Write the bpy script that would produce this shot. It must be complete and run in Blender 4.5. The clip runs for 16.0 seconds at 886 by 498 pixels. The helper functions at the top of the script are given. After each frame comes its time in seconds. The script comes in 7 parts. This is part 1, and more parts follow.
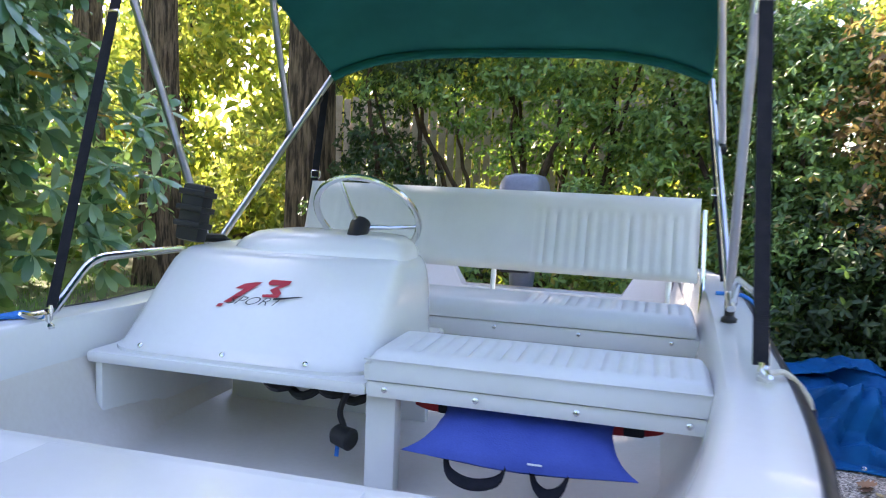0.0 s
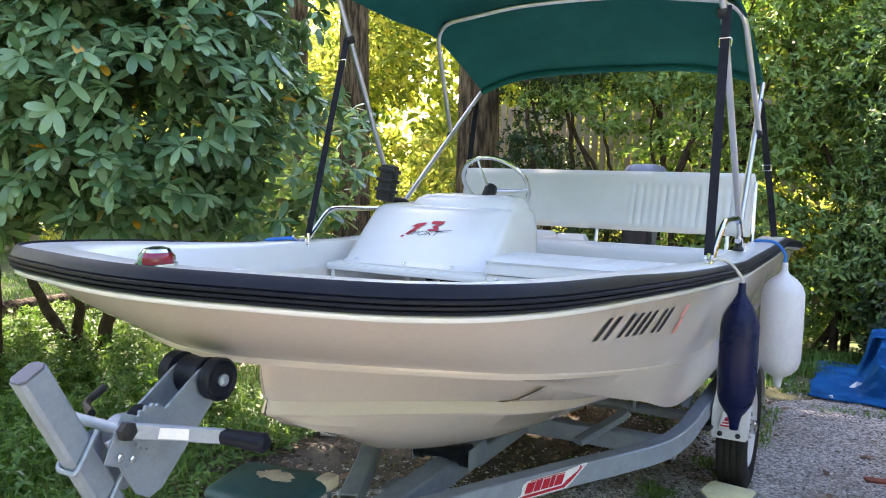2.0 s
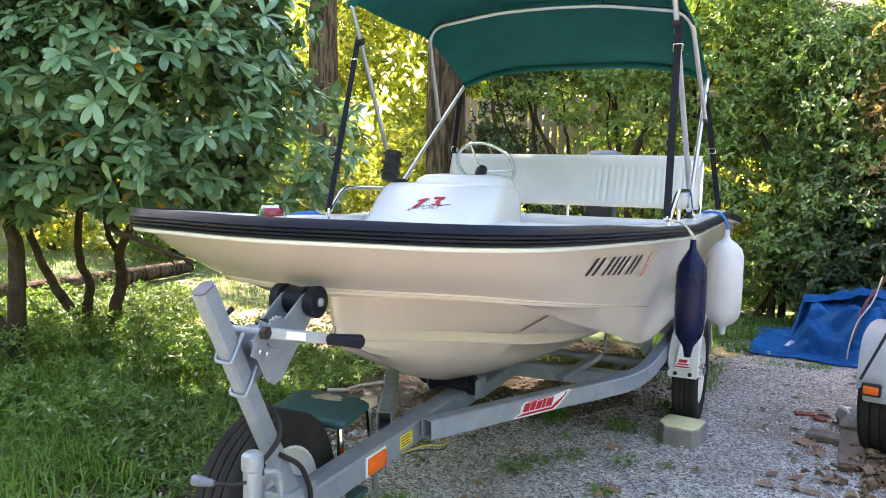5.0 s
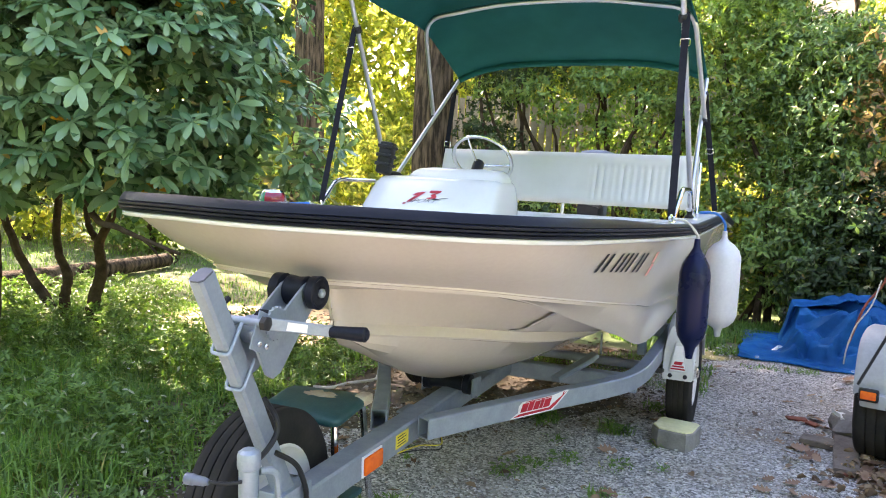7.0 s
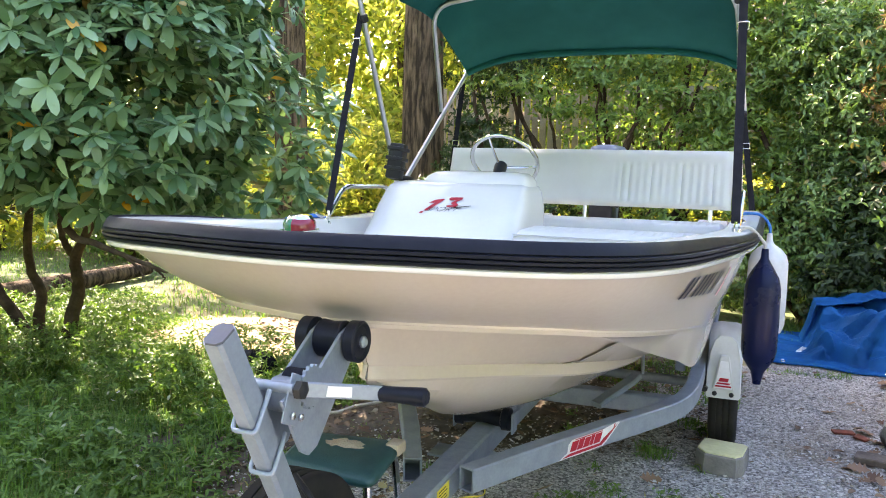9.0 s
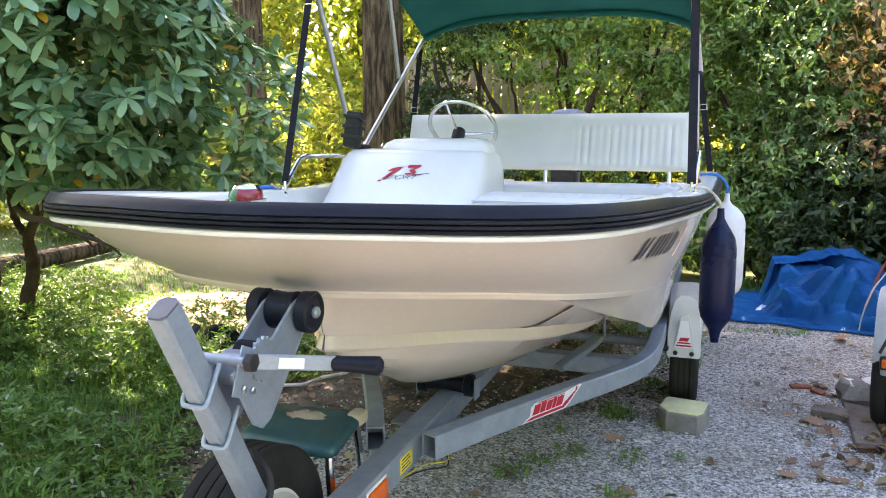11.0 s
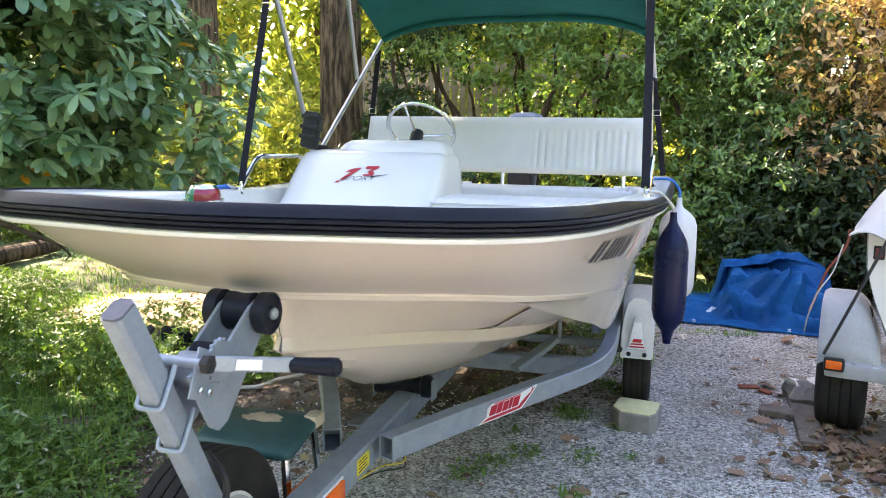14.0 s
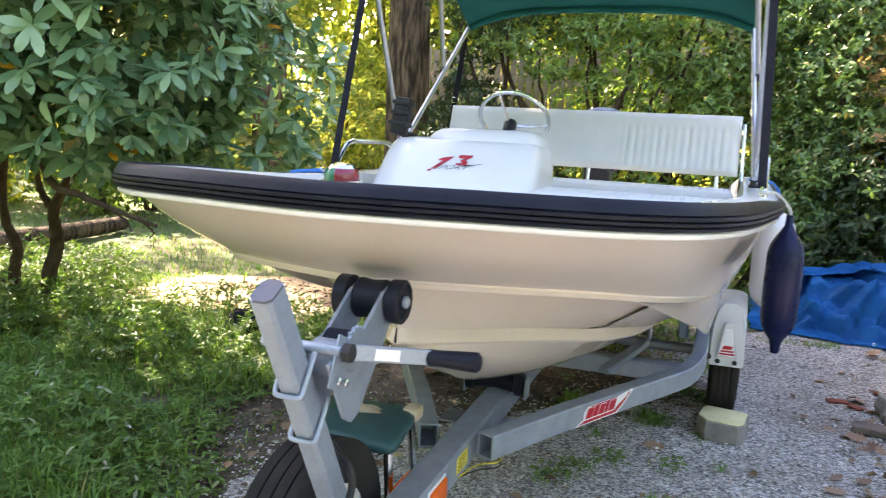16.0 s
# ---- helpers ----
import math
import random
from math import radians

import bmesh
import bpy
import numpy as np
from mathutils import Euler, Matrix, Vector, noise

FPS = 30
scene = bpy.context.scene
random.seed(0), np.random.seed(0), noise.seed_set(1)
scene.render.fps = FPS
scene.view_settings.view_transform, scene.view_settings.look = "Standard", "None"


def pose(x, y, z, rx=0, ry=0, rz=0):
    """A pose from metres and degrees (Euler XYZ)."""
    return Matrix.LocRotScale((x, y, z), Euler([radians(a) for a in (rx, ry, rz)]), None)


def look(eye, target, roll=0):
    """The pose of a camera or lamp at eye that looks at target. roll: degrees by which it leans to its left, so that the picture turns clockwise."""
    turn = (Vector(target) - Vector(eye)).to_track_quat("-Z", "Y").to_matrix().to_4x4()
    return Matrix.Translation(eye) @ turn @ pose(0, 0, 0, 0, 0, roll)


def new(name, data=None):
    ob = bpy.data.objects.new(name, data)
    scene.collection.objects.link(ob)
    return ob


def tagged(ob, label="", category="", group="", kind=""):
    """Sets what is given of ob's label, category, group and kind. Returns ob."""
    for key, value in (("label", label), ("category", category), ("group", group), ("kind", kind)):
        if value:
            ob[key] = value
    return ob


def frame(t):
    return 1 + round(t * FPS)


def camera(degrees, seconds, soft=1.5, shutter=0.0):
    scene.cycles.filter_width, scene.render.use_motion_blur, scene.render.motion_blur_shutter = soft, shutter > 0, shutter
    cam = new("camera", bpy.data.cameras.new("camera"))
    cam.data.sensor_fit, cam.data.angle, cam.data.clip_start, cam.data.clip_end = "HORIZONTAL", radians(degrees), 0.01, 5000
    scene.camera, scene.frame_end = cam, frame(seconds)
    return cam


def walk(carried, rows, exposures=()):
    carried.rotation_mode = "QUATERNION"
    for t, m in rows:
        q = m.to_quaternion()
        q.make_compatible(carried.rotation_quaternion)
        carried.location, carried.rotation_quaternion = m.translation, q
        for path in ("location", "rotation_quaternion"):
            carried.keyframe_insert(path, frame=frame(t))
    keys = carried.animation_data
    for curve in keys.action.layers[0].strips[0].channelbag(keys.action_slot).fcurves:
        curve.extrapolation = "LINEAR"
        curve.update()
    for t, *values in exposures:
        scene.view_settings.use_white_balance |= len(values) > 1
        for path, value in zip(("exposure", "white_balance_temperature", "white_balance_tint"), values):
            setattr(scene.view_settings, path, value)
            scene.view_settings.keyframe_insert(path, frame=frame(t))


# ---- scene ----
cam = camera(59.4, 16.0, soft=1.0, shutter=0.4)
PATH = [
    (0, (0.521, -0.043, 1.36), (-0.005, 1.876, 1.153), 2.3),
    (0.5, (0.676, -0.292, 1.354), (0.133, 1.628, 1.223), 0.3),
    (1, (0.829, -0.546, 1.34), (0.128, 1.323, 1.217), -0.1),
    (1.5, (0.946, -0.814, 1.288), (0.12, 1.001, 1.13), 1.3),
    (2, (1.07, -0.948, 1.278), (0.126, 0.803, 1.077), 1.3),
    (2.5, (1.104, -1.131, 1.282), (0.187, 0.635, 1.086), 1.2),
    (3, (1.067, -1.406, 1.253), (0.177, 0.377, 1.083), 1.7),
    (3.5, (1.1, -1.474, 1.254), (0.232, 0.317, 1.055), 3.5),
    (4, (1.136, -1.48, 1.256), (0.282, 0.313, 1.019), 1.2),
    (6.5, (1.083, -1.503, 1.197), (0.285, 0.32, 1.002), 2.0),
    (7, (1.035, -1.449, 1.202), (0.251, 0.378, 0.987), 2.3),
    (7.5, (0.933, -1.287, 1.212), (0.113, 0.519, 0.955), 1.4),
    (8, (0.854, -1.219, 1.223), (0.048, 0.597, 0.995), 1.3),
    (8.5, (0.764, -1.206, 1.228), (0.056, 0.653, 1.011), 1.3),
    (9, (0.741, -1.193, 1.237), (0.01, 0.654, 1.006), 1.1),
    (9.5, (0.755, -1.172, 1.24), (0.018, 0.673, 1.015), 0.5),
    (10, (0.763, -1.168, 1.233), (0.067, 0.69, 0.98), 0.9),
    (12.5, (0.754, -1.164, 1.225), (0.15, 0.712, 0.884), -1.1),
    (13, (0.716, -1.2, 1.221), (0.177, 0.697, 0.889), 1.0),
    (13.5, (0.712, -1.216, 1.223), (0.176, 0.684, 0.904), 2.3),
    (14, (0.76, -1.175, 1.231), (0.217, 0.726, 0.927), 0.7),
    (14.5, (0.785, -1.15, 1.233), (0.243, 0.753, 0.943), -0.1),
    (15, (0.747, -1.163, 1.227), (0.196, 0.737, 0.93), 0.4),
    (15.5, (0.668, -1.21, 1.23), (0.089, 0.682, 0.939), 1.7),
    (16, (0.577, -1.155, 1.208), (-0.072, 0.709, 0.886), 2.7),
]
walk(cam, [(t, look(eye, target, roll)) for t, eye, target, roll in PATH], [(0, 2.57, 6650, 25), (0.5, 2.57, 6550, 26), (1.5, 2.71, 6900, 26), (4, 2.97, 7550, 25), (7, 3.09, 7600, 25), (10, 3.06, 7600, 25), (12.5, 3.03, 7550, 25), (16, 3.03, 7550, 26)])

# ---- world, sun, exposure ----
SUN_EL, SUN_AZ = 38.0, -62.0      # the sun stands behind the trees, beyond the stern
world = bpy.data.worlds.new("world")
scene.world = world
world.use_nodes = True
wn = world.node_tree.nodes
sky = wn.new("ShaderNodeTexSky")
sky.sky_type, sky.sun_disc = "NISHITA", False
sky.sun_elevation, sky.sun_rotation = radians(SUN_EL), radians(SUN_AZ)
world.node_tree.links.new(sky.outputs[0], wn["Background"].inputs[0])
wn["Background"].inputs[1].default_value = 0.15
sun = new("sun", bpy.data.lights.new("sun", "SUN"))
sun.data.energy, sun.data.angle, sun.data.color = 5.0, radians(0.6), (1.0, 0.93, 0.8)
sun_way = Vector((math.sin(radians(SUN_AZ)) * math.cos(radians(SUN_EL)), math.cos(radians(SUN_AZ)) * math.cos(radians(SUN_EL)), math.sin(radians(SUN_EL))))
sun.matrix_world = look(sun_way * 30, (0, 0, 0))


# ---- mesh tools ----
def mesh_from(verts, faces, smooth=35.0):
    me = bpy.data.meshes.new("mesh")
    me.from_pydata([tuple(v) for v in verts], [], faces)
    me.validate()
    if smooth:
        me.shade_smooth()
        me.set_sharp_from_angle(angle=radians(smooth))
    return me


class Solid:
    """Vertices and faces gathered piece by piece, in world metres."""

    def __init__(self):
        self.v, self.f = [], []

    def add(self, verts, faces):
        n = len(self.v)
        self.v += [tuple(p) for p in verts]
        self.f += [tuple(i + n for i in f) for f in faces]
        return self

    def rings(self, rings, closed=True, caps=True, loop=False):
        m, n = len(rings[0]), len(rings)
        f = []
        for a in range(n if loop else n - 1):
            b = (a + 1) % n
            for i in range(m if closed else m - 1):
                j = (i + 1) % m
                f.append((a * m + i, a * m + j, b * m + j, b * m + i))
        if caps and closed and not loop:
            f += [tuple(reversed(range(m))), tuple((n - 1) * m + i for i in range(m))]
        return self.add([p for r in rings for p in r], f)

    def box(self, lo, hi, bevel=0.004, turn=None, pivot=None):
        """A box between two corners with bevelled edges, turned about its pivot by a matrix."""
        lo, hi = Vector(lo), Vector(hi)
        c, h = (lo + hi) / 2, (hi - lo) / 2
        b = min(bevel, 0.49 * min(h) * 2)
        bm = bmesh.new()
        bmesh.ops.create_cube(bm, size=1.0)
        for v in bm.verts:
            v.co = Vector((v.co.x * 2 * h.x, v.co.y * 2 * h.y, v.co.z * 2 * h.z))
        if b > 0:
            bmesh.ops.bevel(bm, geom=bm.edges[:], offset=b, segments=2, affect="EDGES", profile=0.6)
        bm.verts.index_update()
        p = Vector(pivot) if pivot else c
        t = turn or Matrix.Identity(3)
        self.add([p + t @ (v.co + c - p) for v in bm.verts], [[v.index for v in f.verts] for f in bm.faces])
        bm.free()
        return self

    def tube(self, path, r, seg=10, caps=True, loop=False):
        """A round tube along a path; r may be a list."""
        path = [Vector(p) for p in path]
        rs = r if isinstance(r, (list, tuple)) else [r] * len(path)
        rings, up = [], None
        for i, p in enumerate(path):
            a = path[i - 1] if i or loop else path[i]
            b = path[(i + 1) % len(path)] if i + 1 < len(path) or loop else path[i]
            d = (b - a).normalized()
            if up is None:
                up = d.orthogonal().normalized()
            up = (up - d * up.dot(d)).normalized()
            side = d.cross(up)
            rings.append([p + rs[i] * (math.cos(q) * up + math.sin(q) * side) for q in [2 * math.pi * k / seg for k in range(seg)]])
        return self.rings(rings, True, caps, loop)

    def beam(self, path, w, h, up=(0, 0, 1), bevel=0.006):
        """A rectangular bar with eased corners along a path: w across, h upwards."""
        path = [Vector(p) for p in path]
        rings = []
        for i, p in enumerate(path):
            d = (path[min(i + 1, len(path) - 1)] - path[max(i - 1, 0)]).normalized()
            s = d.cross(Vector(up)).normalized()
            u = s.cross(d).normalized()
            a, b, e = w / 2, h / 2, bevel
            ring = [(a, -b + e), (a, b - e), (a - e, b), (-a + e, b), (-a, b - e), (-a, -b + e), (-a + e, -b), (a - e, -b)]
            rings.append([p + s * x + u * y for x, y in ring])
        return self.rings(rings)

    def lathe(self, profile, centre, axis, seg=32, caps=True):
        """Turned about an axis: profile of (distance along, radius)."""
        axis = Vector(axis).normalized()
        a = axis.orthogonal().normalized()
        b = axis.cross(a)
        c = Vector(centre)
        return self.rings([[c + axis * d + r * (math.cos(q) * a + math.sin(q) * b) for q in [2 * math.pi * k / seg for k in range(seg)]] for d, r in profile], True, caps)

    def sheet(self, rows, thick):
        """A skin through rows of points, with a thickness along its normals."""
        n, m = len(rows), len(rows[0])
        g = np.array([[tuple(p) for p in r] for r in rows], float)
        du, dv = np.gradient(g, axis=0), np.gradient(g, axis=1)
        nrm = np.cross(du, dv)
        nrm /= np.linalg.norm(nrm, axis=2, keepdims=True) + 1e-12
        low = g - nrm * thick
        f = []
        for i in range(n - 1):
            for j in range(m - 1):
                a, b, c, d = i * m + j, i * m + j + 1, (i + 1) * m + j + 1, (i + 1) * m + j
                f += [(a, d, c, b), (a + n * m, b + n * m, c + n * m, d + n * m)]
        rim = [(0, j) for j in range(m)] + [(i, m - 1) for i in range(1, n)] + [(n - 1, j) for j in range(m - 2, -1, -1)] + [(i, 0) for i in range(n - 2, 0, -1)]
        ids = [i * m + j for i, j in rim]
        for a, b in zip(ids, ids[1:] + ids[:1]):
            f.append((a, b, b + n * m, a + n * m))
        return self.add(np.concatenate([g.reshape(-1, 3), low.reshape(-1, 3)]), f)


def spline(points, n):
    """n points along a smooth curve through the given ones."""
    p = [Vector(q) for q in points]
    p = [2 * p[0] - p[1]] + p + [2 * p[-1] - p[-2]]
    out = []
    for k in range(n):
        u = k / (n - 1) * (len(points) - 1)
        i = min(int(u), len(points) - 2)
        t = u - i
        a, b, c, d = p[i : i + 4]
        out.append(0.5 * (2 * b + (c - a) * t + (2 * a - 5 * b + 4 * c - d) * t * t + (3 * b - a - 3 * c + d) * t**3))
    return out


def rounded(path, r, n=6):
    """A polyline with its corners rounded off by about r."""
    path = [Vector(p) for p in path]
    out = [path[0]]
    for a, b, c in zip(path, path[1:], path[2:]):
        p, q = b + (a - b).normalized() * min(r, (a - b).length / 2), b + (c - b).normalized() * min(r, (c - b).length / 2)
        for k in range(n + 1):
            t = k / n
            out.append((1 - t) ** 2 * p + 2 * t * (1 - t) * b + t * t * q)
    return out + [path[-1]]


def thing(name, at, label, category, group="", kind=""):
    ob = new(name)
    ob.empty_display_size = 0.1
    ob.location = at
    return tagged(ob, label, category, group, kind)


def base_of(ob):
    p = Vector((0, 0, 0))
    while ob:
        p += ob.location
        ob = ob.parent
    return p


def part(name, solid, material, parent, label="", smooth=35.0, kind=""):
    """One mesh object under a thing or under a part; its vertices are given in world metres."""
    at = base_of(parent)
    me = mesh_from([Vector(v) - at for v in solid.v], solid.f, smooth)
    me.materials.append(material)
    ob = new(name, me)
    ob.parent = parent
    return tagged(ob, label, kind=kind)


def single(name, solid, material, at, label, category, group="", kind="", smooth=35.0):
    """A thing that is one mesh."""
    me = mesh_from([Vector(v) - Vector(at) for v in solid.v], solid.f, smooth)
    me.materials.append(material)
    ob = new(name, me)
    ob.location = at
    return tagged(ob, label, category, group, kind)


# ---- materials ----
def node_mat(name):
    m = bpy.data.materials.new(name)
    m.use_nodes = True
    return m, m.node_tree.nodes, m.node_tree.links, m.node_tree.nodes["Principled BSDF"]


def surface(name, colour, second=None, scale=6.0, rough=0.5, metal=0.0, bump=0.05, grain=80.0, stains=0.5, coat=0.0, spread=(0.35, 0.7), rough2=None):
    """Two colours mixed by a broad noise, a fine grain in tone and relief, and uneven gloss."""
    m, n, l, bsdf = node_mat(name)
    tc = n.new("ShaderNodeTexCoord")
    big, fine = n.new("ShaderNodeTexNoise"), n.new("ShaderNodeTexNoise")
    big.inputs["Scale"].default_value, big.inputs["Detail"].default_value, big.inputs["Roughness"].default_value = scale, 6.0, 0.62
    fine.inputs["Scale"].default_value, fine.inputs["Detail"].default_value = grain, 3.0
    for t in (big, fine):
        l.new(tc.outputs["Object"], t.inputs["Vector"])
    ramp = n.new("ShaderNodeValToRGB")
    ramp.color_ramp.elements[0].position, ramp.color_ramp.elements[1].position = spread
    second = second or tuple(c * 0.82 for c in colour)
    ramp.color_ramp.elements[0].color, ramp.color_ramp.elements[1].color = (*second, 1), (*colour, 1)
    l.new(big.outputs["Fac"], ramp.inputs["Fac"])
    mix = n.new("ShaderNodeMix")
    mix.data_type, mix.blend_type = "RGBA", "OVERLAY"
    mix.inputs["Factor"].default_value = stains * 0.35
    l.new(ramp.outputs["Color"], mix.inputs[6])
    l.new(fine.outputs["Fac"], mix.inputs[7])
    l.new(mix.outputs[2], bsdf.inputs["Base Color"])
    rr = n.new("ShaderNodeMapRange")
    rr.inputs["To Min"].default_value, rr.inputs["To Max"].default_value = rough2 if rough2 is not None else min(1, rough * 1.35), rough * 0.85
    l.new(big.outputs["Fac"], rr.inputs["Value"])
    l.new(rr.outputs["Result"], bsdf.inputs["Roughness"])
    bsdf.inputs["Metallic"].default_value = metal
    bsdf.inputs["Coat Weight"].default_value = coat
    if bump:
        b = n.new("ShaderNodeBump")
        b.inputs["Strength"].default_value, b.inputs["Distance"].default_value = min(1.0, bump * 4), 0.004
        l.new(fine.outputs["Fac"], b.inputs["Height"])
        l.new(b.outputs["Normal"], bsdf.inputs["Normal"])
    return m


def foliage(name, dark, light, warm=None, warm_part=0.0, rough=0.4, through_light=0.35):
    """Leaves: a tone per leaf, gloss, and light that comes through."""
    m, n, l, bsdf = node_mat(name)
    geo = n.new("ShaderNodeNewGeometry")
    ramp = n.new("ShaderNodeValToRGB")
    e = ramp.color_ramp.elements
    e[0].color, e[1].color = (*dark, 1), (*light, 1)
    if warm:
        e[1].position = 1 - warm_part
        k = e.new(min(0.999, 1 - warm_part * 0.6))
        k.color = (*warm, 1)
    l.new(geo.outputs["Random Per Island"], ramp.inputs["Fac"])
    l.new(ramp.outputs["Color"], bsdf.inputs["Base Color"])
    bsdf.inputs["Roughness"].default_value = rough
    tr = n.new("ShaderNodeBsdfTranslucent")
    gain = n.new("ShaderNodeMix")
    gain.data_type, gain.blend_type = "RGBA", "MULTIPLY"
    gain.inputs["Factor"].default_value = 1.0
    gain.inputs[7].default_value = (1.45, 1.5, 0.7, 1)
    l.new(ramp.outputs["Color"], gain.inputs[6])
    l.new(gain.outputs[2], tr.inputs["Color"])
    mx = n.new("ShaderNodeMixShader")
    mx.inputs[0].default_value = through_light
    l.new(bsdf.outputs[0], mx.inputs[1])
    l.new(tr.outputs[0], mx.inputs[2])
    l.new(mx.outputs[0], n["Material Output"].inputs["Surface"])
    return m


GEL = surface("white_gelcoat", (0.74, 0.735, 0.715), (0.69, 0.685, 0.66), 2.5, 0.22, bump=0.0, stains=0.12, coat=0.25)
HULL = surface("cream_hull_gelcoat", (0.565, 0.50, 0.447), (0.53, 0.465, 0.412), 3.0, 0.2, bump=0.0, stains=0.15, coat=0.3, spread=(0.25, 0.75))
VINYL = surface("white_vinyl", (0.68, 0.68, 0.66), (0.62, 0.615, 0.59), 5.0, 0.45, bump=0.03, grain=400.0, stains=0.15)
RUBBER = surface("black_rub_rail_vinyl", (0.007, 0.009, 0.016), (0.013, 0.015, 0.023), 14.0, 0.36, bump=0.02, grain=120.0)
TYRE = surface("tyre_rubber", (0.016, 0.016, 0.017), (0.032, 0.03, 0.028), 9.0, 0.85, bump=0.05, grain=90.0)
BLACK = surface("black_plastic", (0.015, 0.015, 0.017), (0.03, 0.03, 0.03), 20.0, 0.42, bump=0.02)
WEB = surface("black_webbing", (0.012, 0.013, 0.018), (0.022, 0.022, 0.028), 30.0, 0.85, bump=0.12, grain=500.0)
CHROME = surface("polished_stainless", (0.78, 0.78, 0.77), (0.62, 0.62, 0.62), 8.0, 0.12, metal=1.0, bump=0.0, stains=0.2)
ALU = surface("brushed_aluminium", (0.72, 0.72, 0.73), (0.6, 0.6, 0.62), 12.0, 0.28, metal=1.0, bump=0.01, stains=0.3)
ZINC = surface("galvanised_steel", (0.31, 0.36, 0.415), (0.25, 0.295, 0.35), 16.0, 0.46, metal=0.5, bump=0.015, grain=140.0, stains=0.35, spread=(0.3, 0.65))
CANVAS = surface("green_canvas", (0.004, 0.105, 0.10), (0.003, 0.08, 0.078), 4.0, 0.9, bump=0.1, grain=700.0, stains=0.3)
CANVAS.node_tree.nodes["Principled BSDF"].inputs["Specular IOR Level"].default_value = 0.12
WHITE = surface("white_paint", (0.62, 0.62, 0.62), (0.55, 0.545, 0.53), 7.0, 0.35, bump=0.01, stains=0.3)
RED = surface("red_print", (0.50, 0.008, 0.025), (0.42, 0.006, 0.02), 30.0, 0.4, bump=0.0)
INK = surface("black_print", (0.02, 0.02, 0.022), (0.035, 0.035, 0.04), 30.0, 0.4, bump=0.0)
STICKER = surface("white_sticker", (0.8, 0.8, 0.8), (0.72, 0.72, 0.73), 20.0, 0.35, bump=0.0)
YELLOW = surface("yellow_label", (0.75, 0.6, 0.05), (0.6, 0.48, 0.05), 40.0, 0.45, bump=0.0)
ORANGE = surface("amber_lens", (0.9, 0.16, 0.01), (0.75, 0.11, 0.01), 40.0, 0.2, bump=0.04, grain=180.0)
BLUE = surface("blue_cushion_fabric", (0.045, 0.085, 0.38), (0.035, 0.07, 0.32), 9.0, 0.7, bump=0.08, grain=300.0)
NAVY = surface("navy_vinyl", (0.002, 0.006, 0.036), (0.003, 0.007, 0.042), 7.0, 0.25, bump=0.01)
FWHITE = surface("white_inflated_vinyl", (0.66, 0.66, 0.69), (0.6, 0.6, 0.63), 6.0, 0.35, bump=0.01)
ROPE = surface("white_rope", (0.62, 0.60, 0.54), (0.5, 0.47, 0.42), 60.0, 0.85, bump=0.2, grain=350.0)
BLUEROPE = surface("blue_rope", (0.03, 0.22, 0.6), (0.02, 0.16, 0.5), 60.0, 0.8, bump=0.2, grain=350.0)
TEAL = surface("worn_teal_vinyl", (0.015, 0.085, 0.095), (0.01, 0.06, 0.068), 8.0, 0.45, bump=0.05, grain=200.0)
FOAM = surface("torn_foam", (0.5, 0.43, 0.33), (0.38, 0.3, 0.22), 18.0, 0.95, bump=0.15, grain=160.0)
TARP = surface("blue_tarpaulin", (0.0005, 0.125, 0.36), (0.0005, 0.06, 0.20), 4.0, 0.42, bump=0.06, grain=260.0, stains=0.5)
CONCRETE = surface("old_concrete", (0.27, 0.255, 0.245), (0.17, 0.16, 0.152), 10.0, 0.92, bump=0.2, grain=120.0)
CHALK = surface("pale_yellow_paint", (0.76, 0.72, 0.40), (0.62, 0.58, 0.33), 12.0, 0.9, bump=0.1)
ENGINE = surface("grey_engine_paint", (0.14, 0.16, 0.20), (0.11, 0.125, 0.16), 8.0, 0.35, bump=0.0)

def bark(name, light, dark):
    """Furrowed bark: long upright plates with dark cracks between them."""
    m = surface(name, light, dark, 9.0, 0.95, bump=0.25, grain=60.0, stains=1.0, spread=(0.42, 0.6))
    n, l = m.node_tree.nodes, m.node_tree.links
    mp = n.new("ShaderNodeMapping")
    mp.inputs["Scale"].default_value = (1.0, 1.0, 0.14)
    tc = next(q for q in n if q.bl_idname == "ShaderNodeTexCoord")
    l.new(tc.outputs["Object"], mp.inputs["Vector"])
    for q in n:
        if q.bl_idname == "ShaderNodeTexNoise":
            l.new(mp.outputs["Vector"], q.inputs["Vector"])
            if q.inputs["Scale"].default_value < 20:
                q.inputs["Scale"].default_value = 24.0
                b = next(z for z in n if z.bl_idname == "ShaderNodeBump")
                b.inputs["Distance"].default_value = 0.03
                l.new(q.outputs["Fac"], b.inputs["Height"])
    return m


BARK = bark("bark", (0.20, 0.14, 0.09), (0.045, 0.032, 0.022))
TWIG = surface("dark_branch_bark", (0.10, 0.07, 0.045), (0.045, 0.03, 0.02), 14.0, 0.95, bump=0.2, grain=90.0)
FENCE = surface("weathered_fence_wood", (0.42, 0.37, 0.31), (0.28, 0.24, 0.19), 5.0, 0.9, bump=0.1, stains=0.8)
BLUEGREY = surface("grey_white_fender_plastic", (0.36, 0.37, 0.375), (0.30, 0.305, 0.305), 6.0, 0.5, bump=0.02, stains=0.4)
CLOTH = surface("white_cover_cloth", (0.55, 0.54, 0.51), (0.46, 0.445, 0.41), 5.0, 0.9, bump=0.12, grain=300.0)
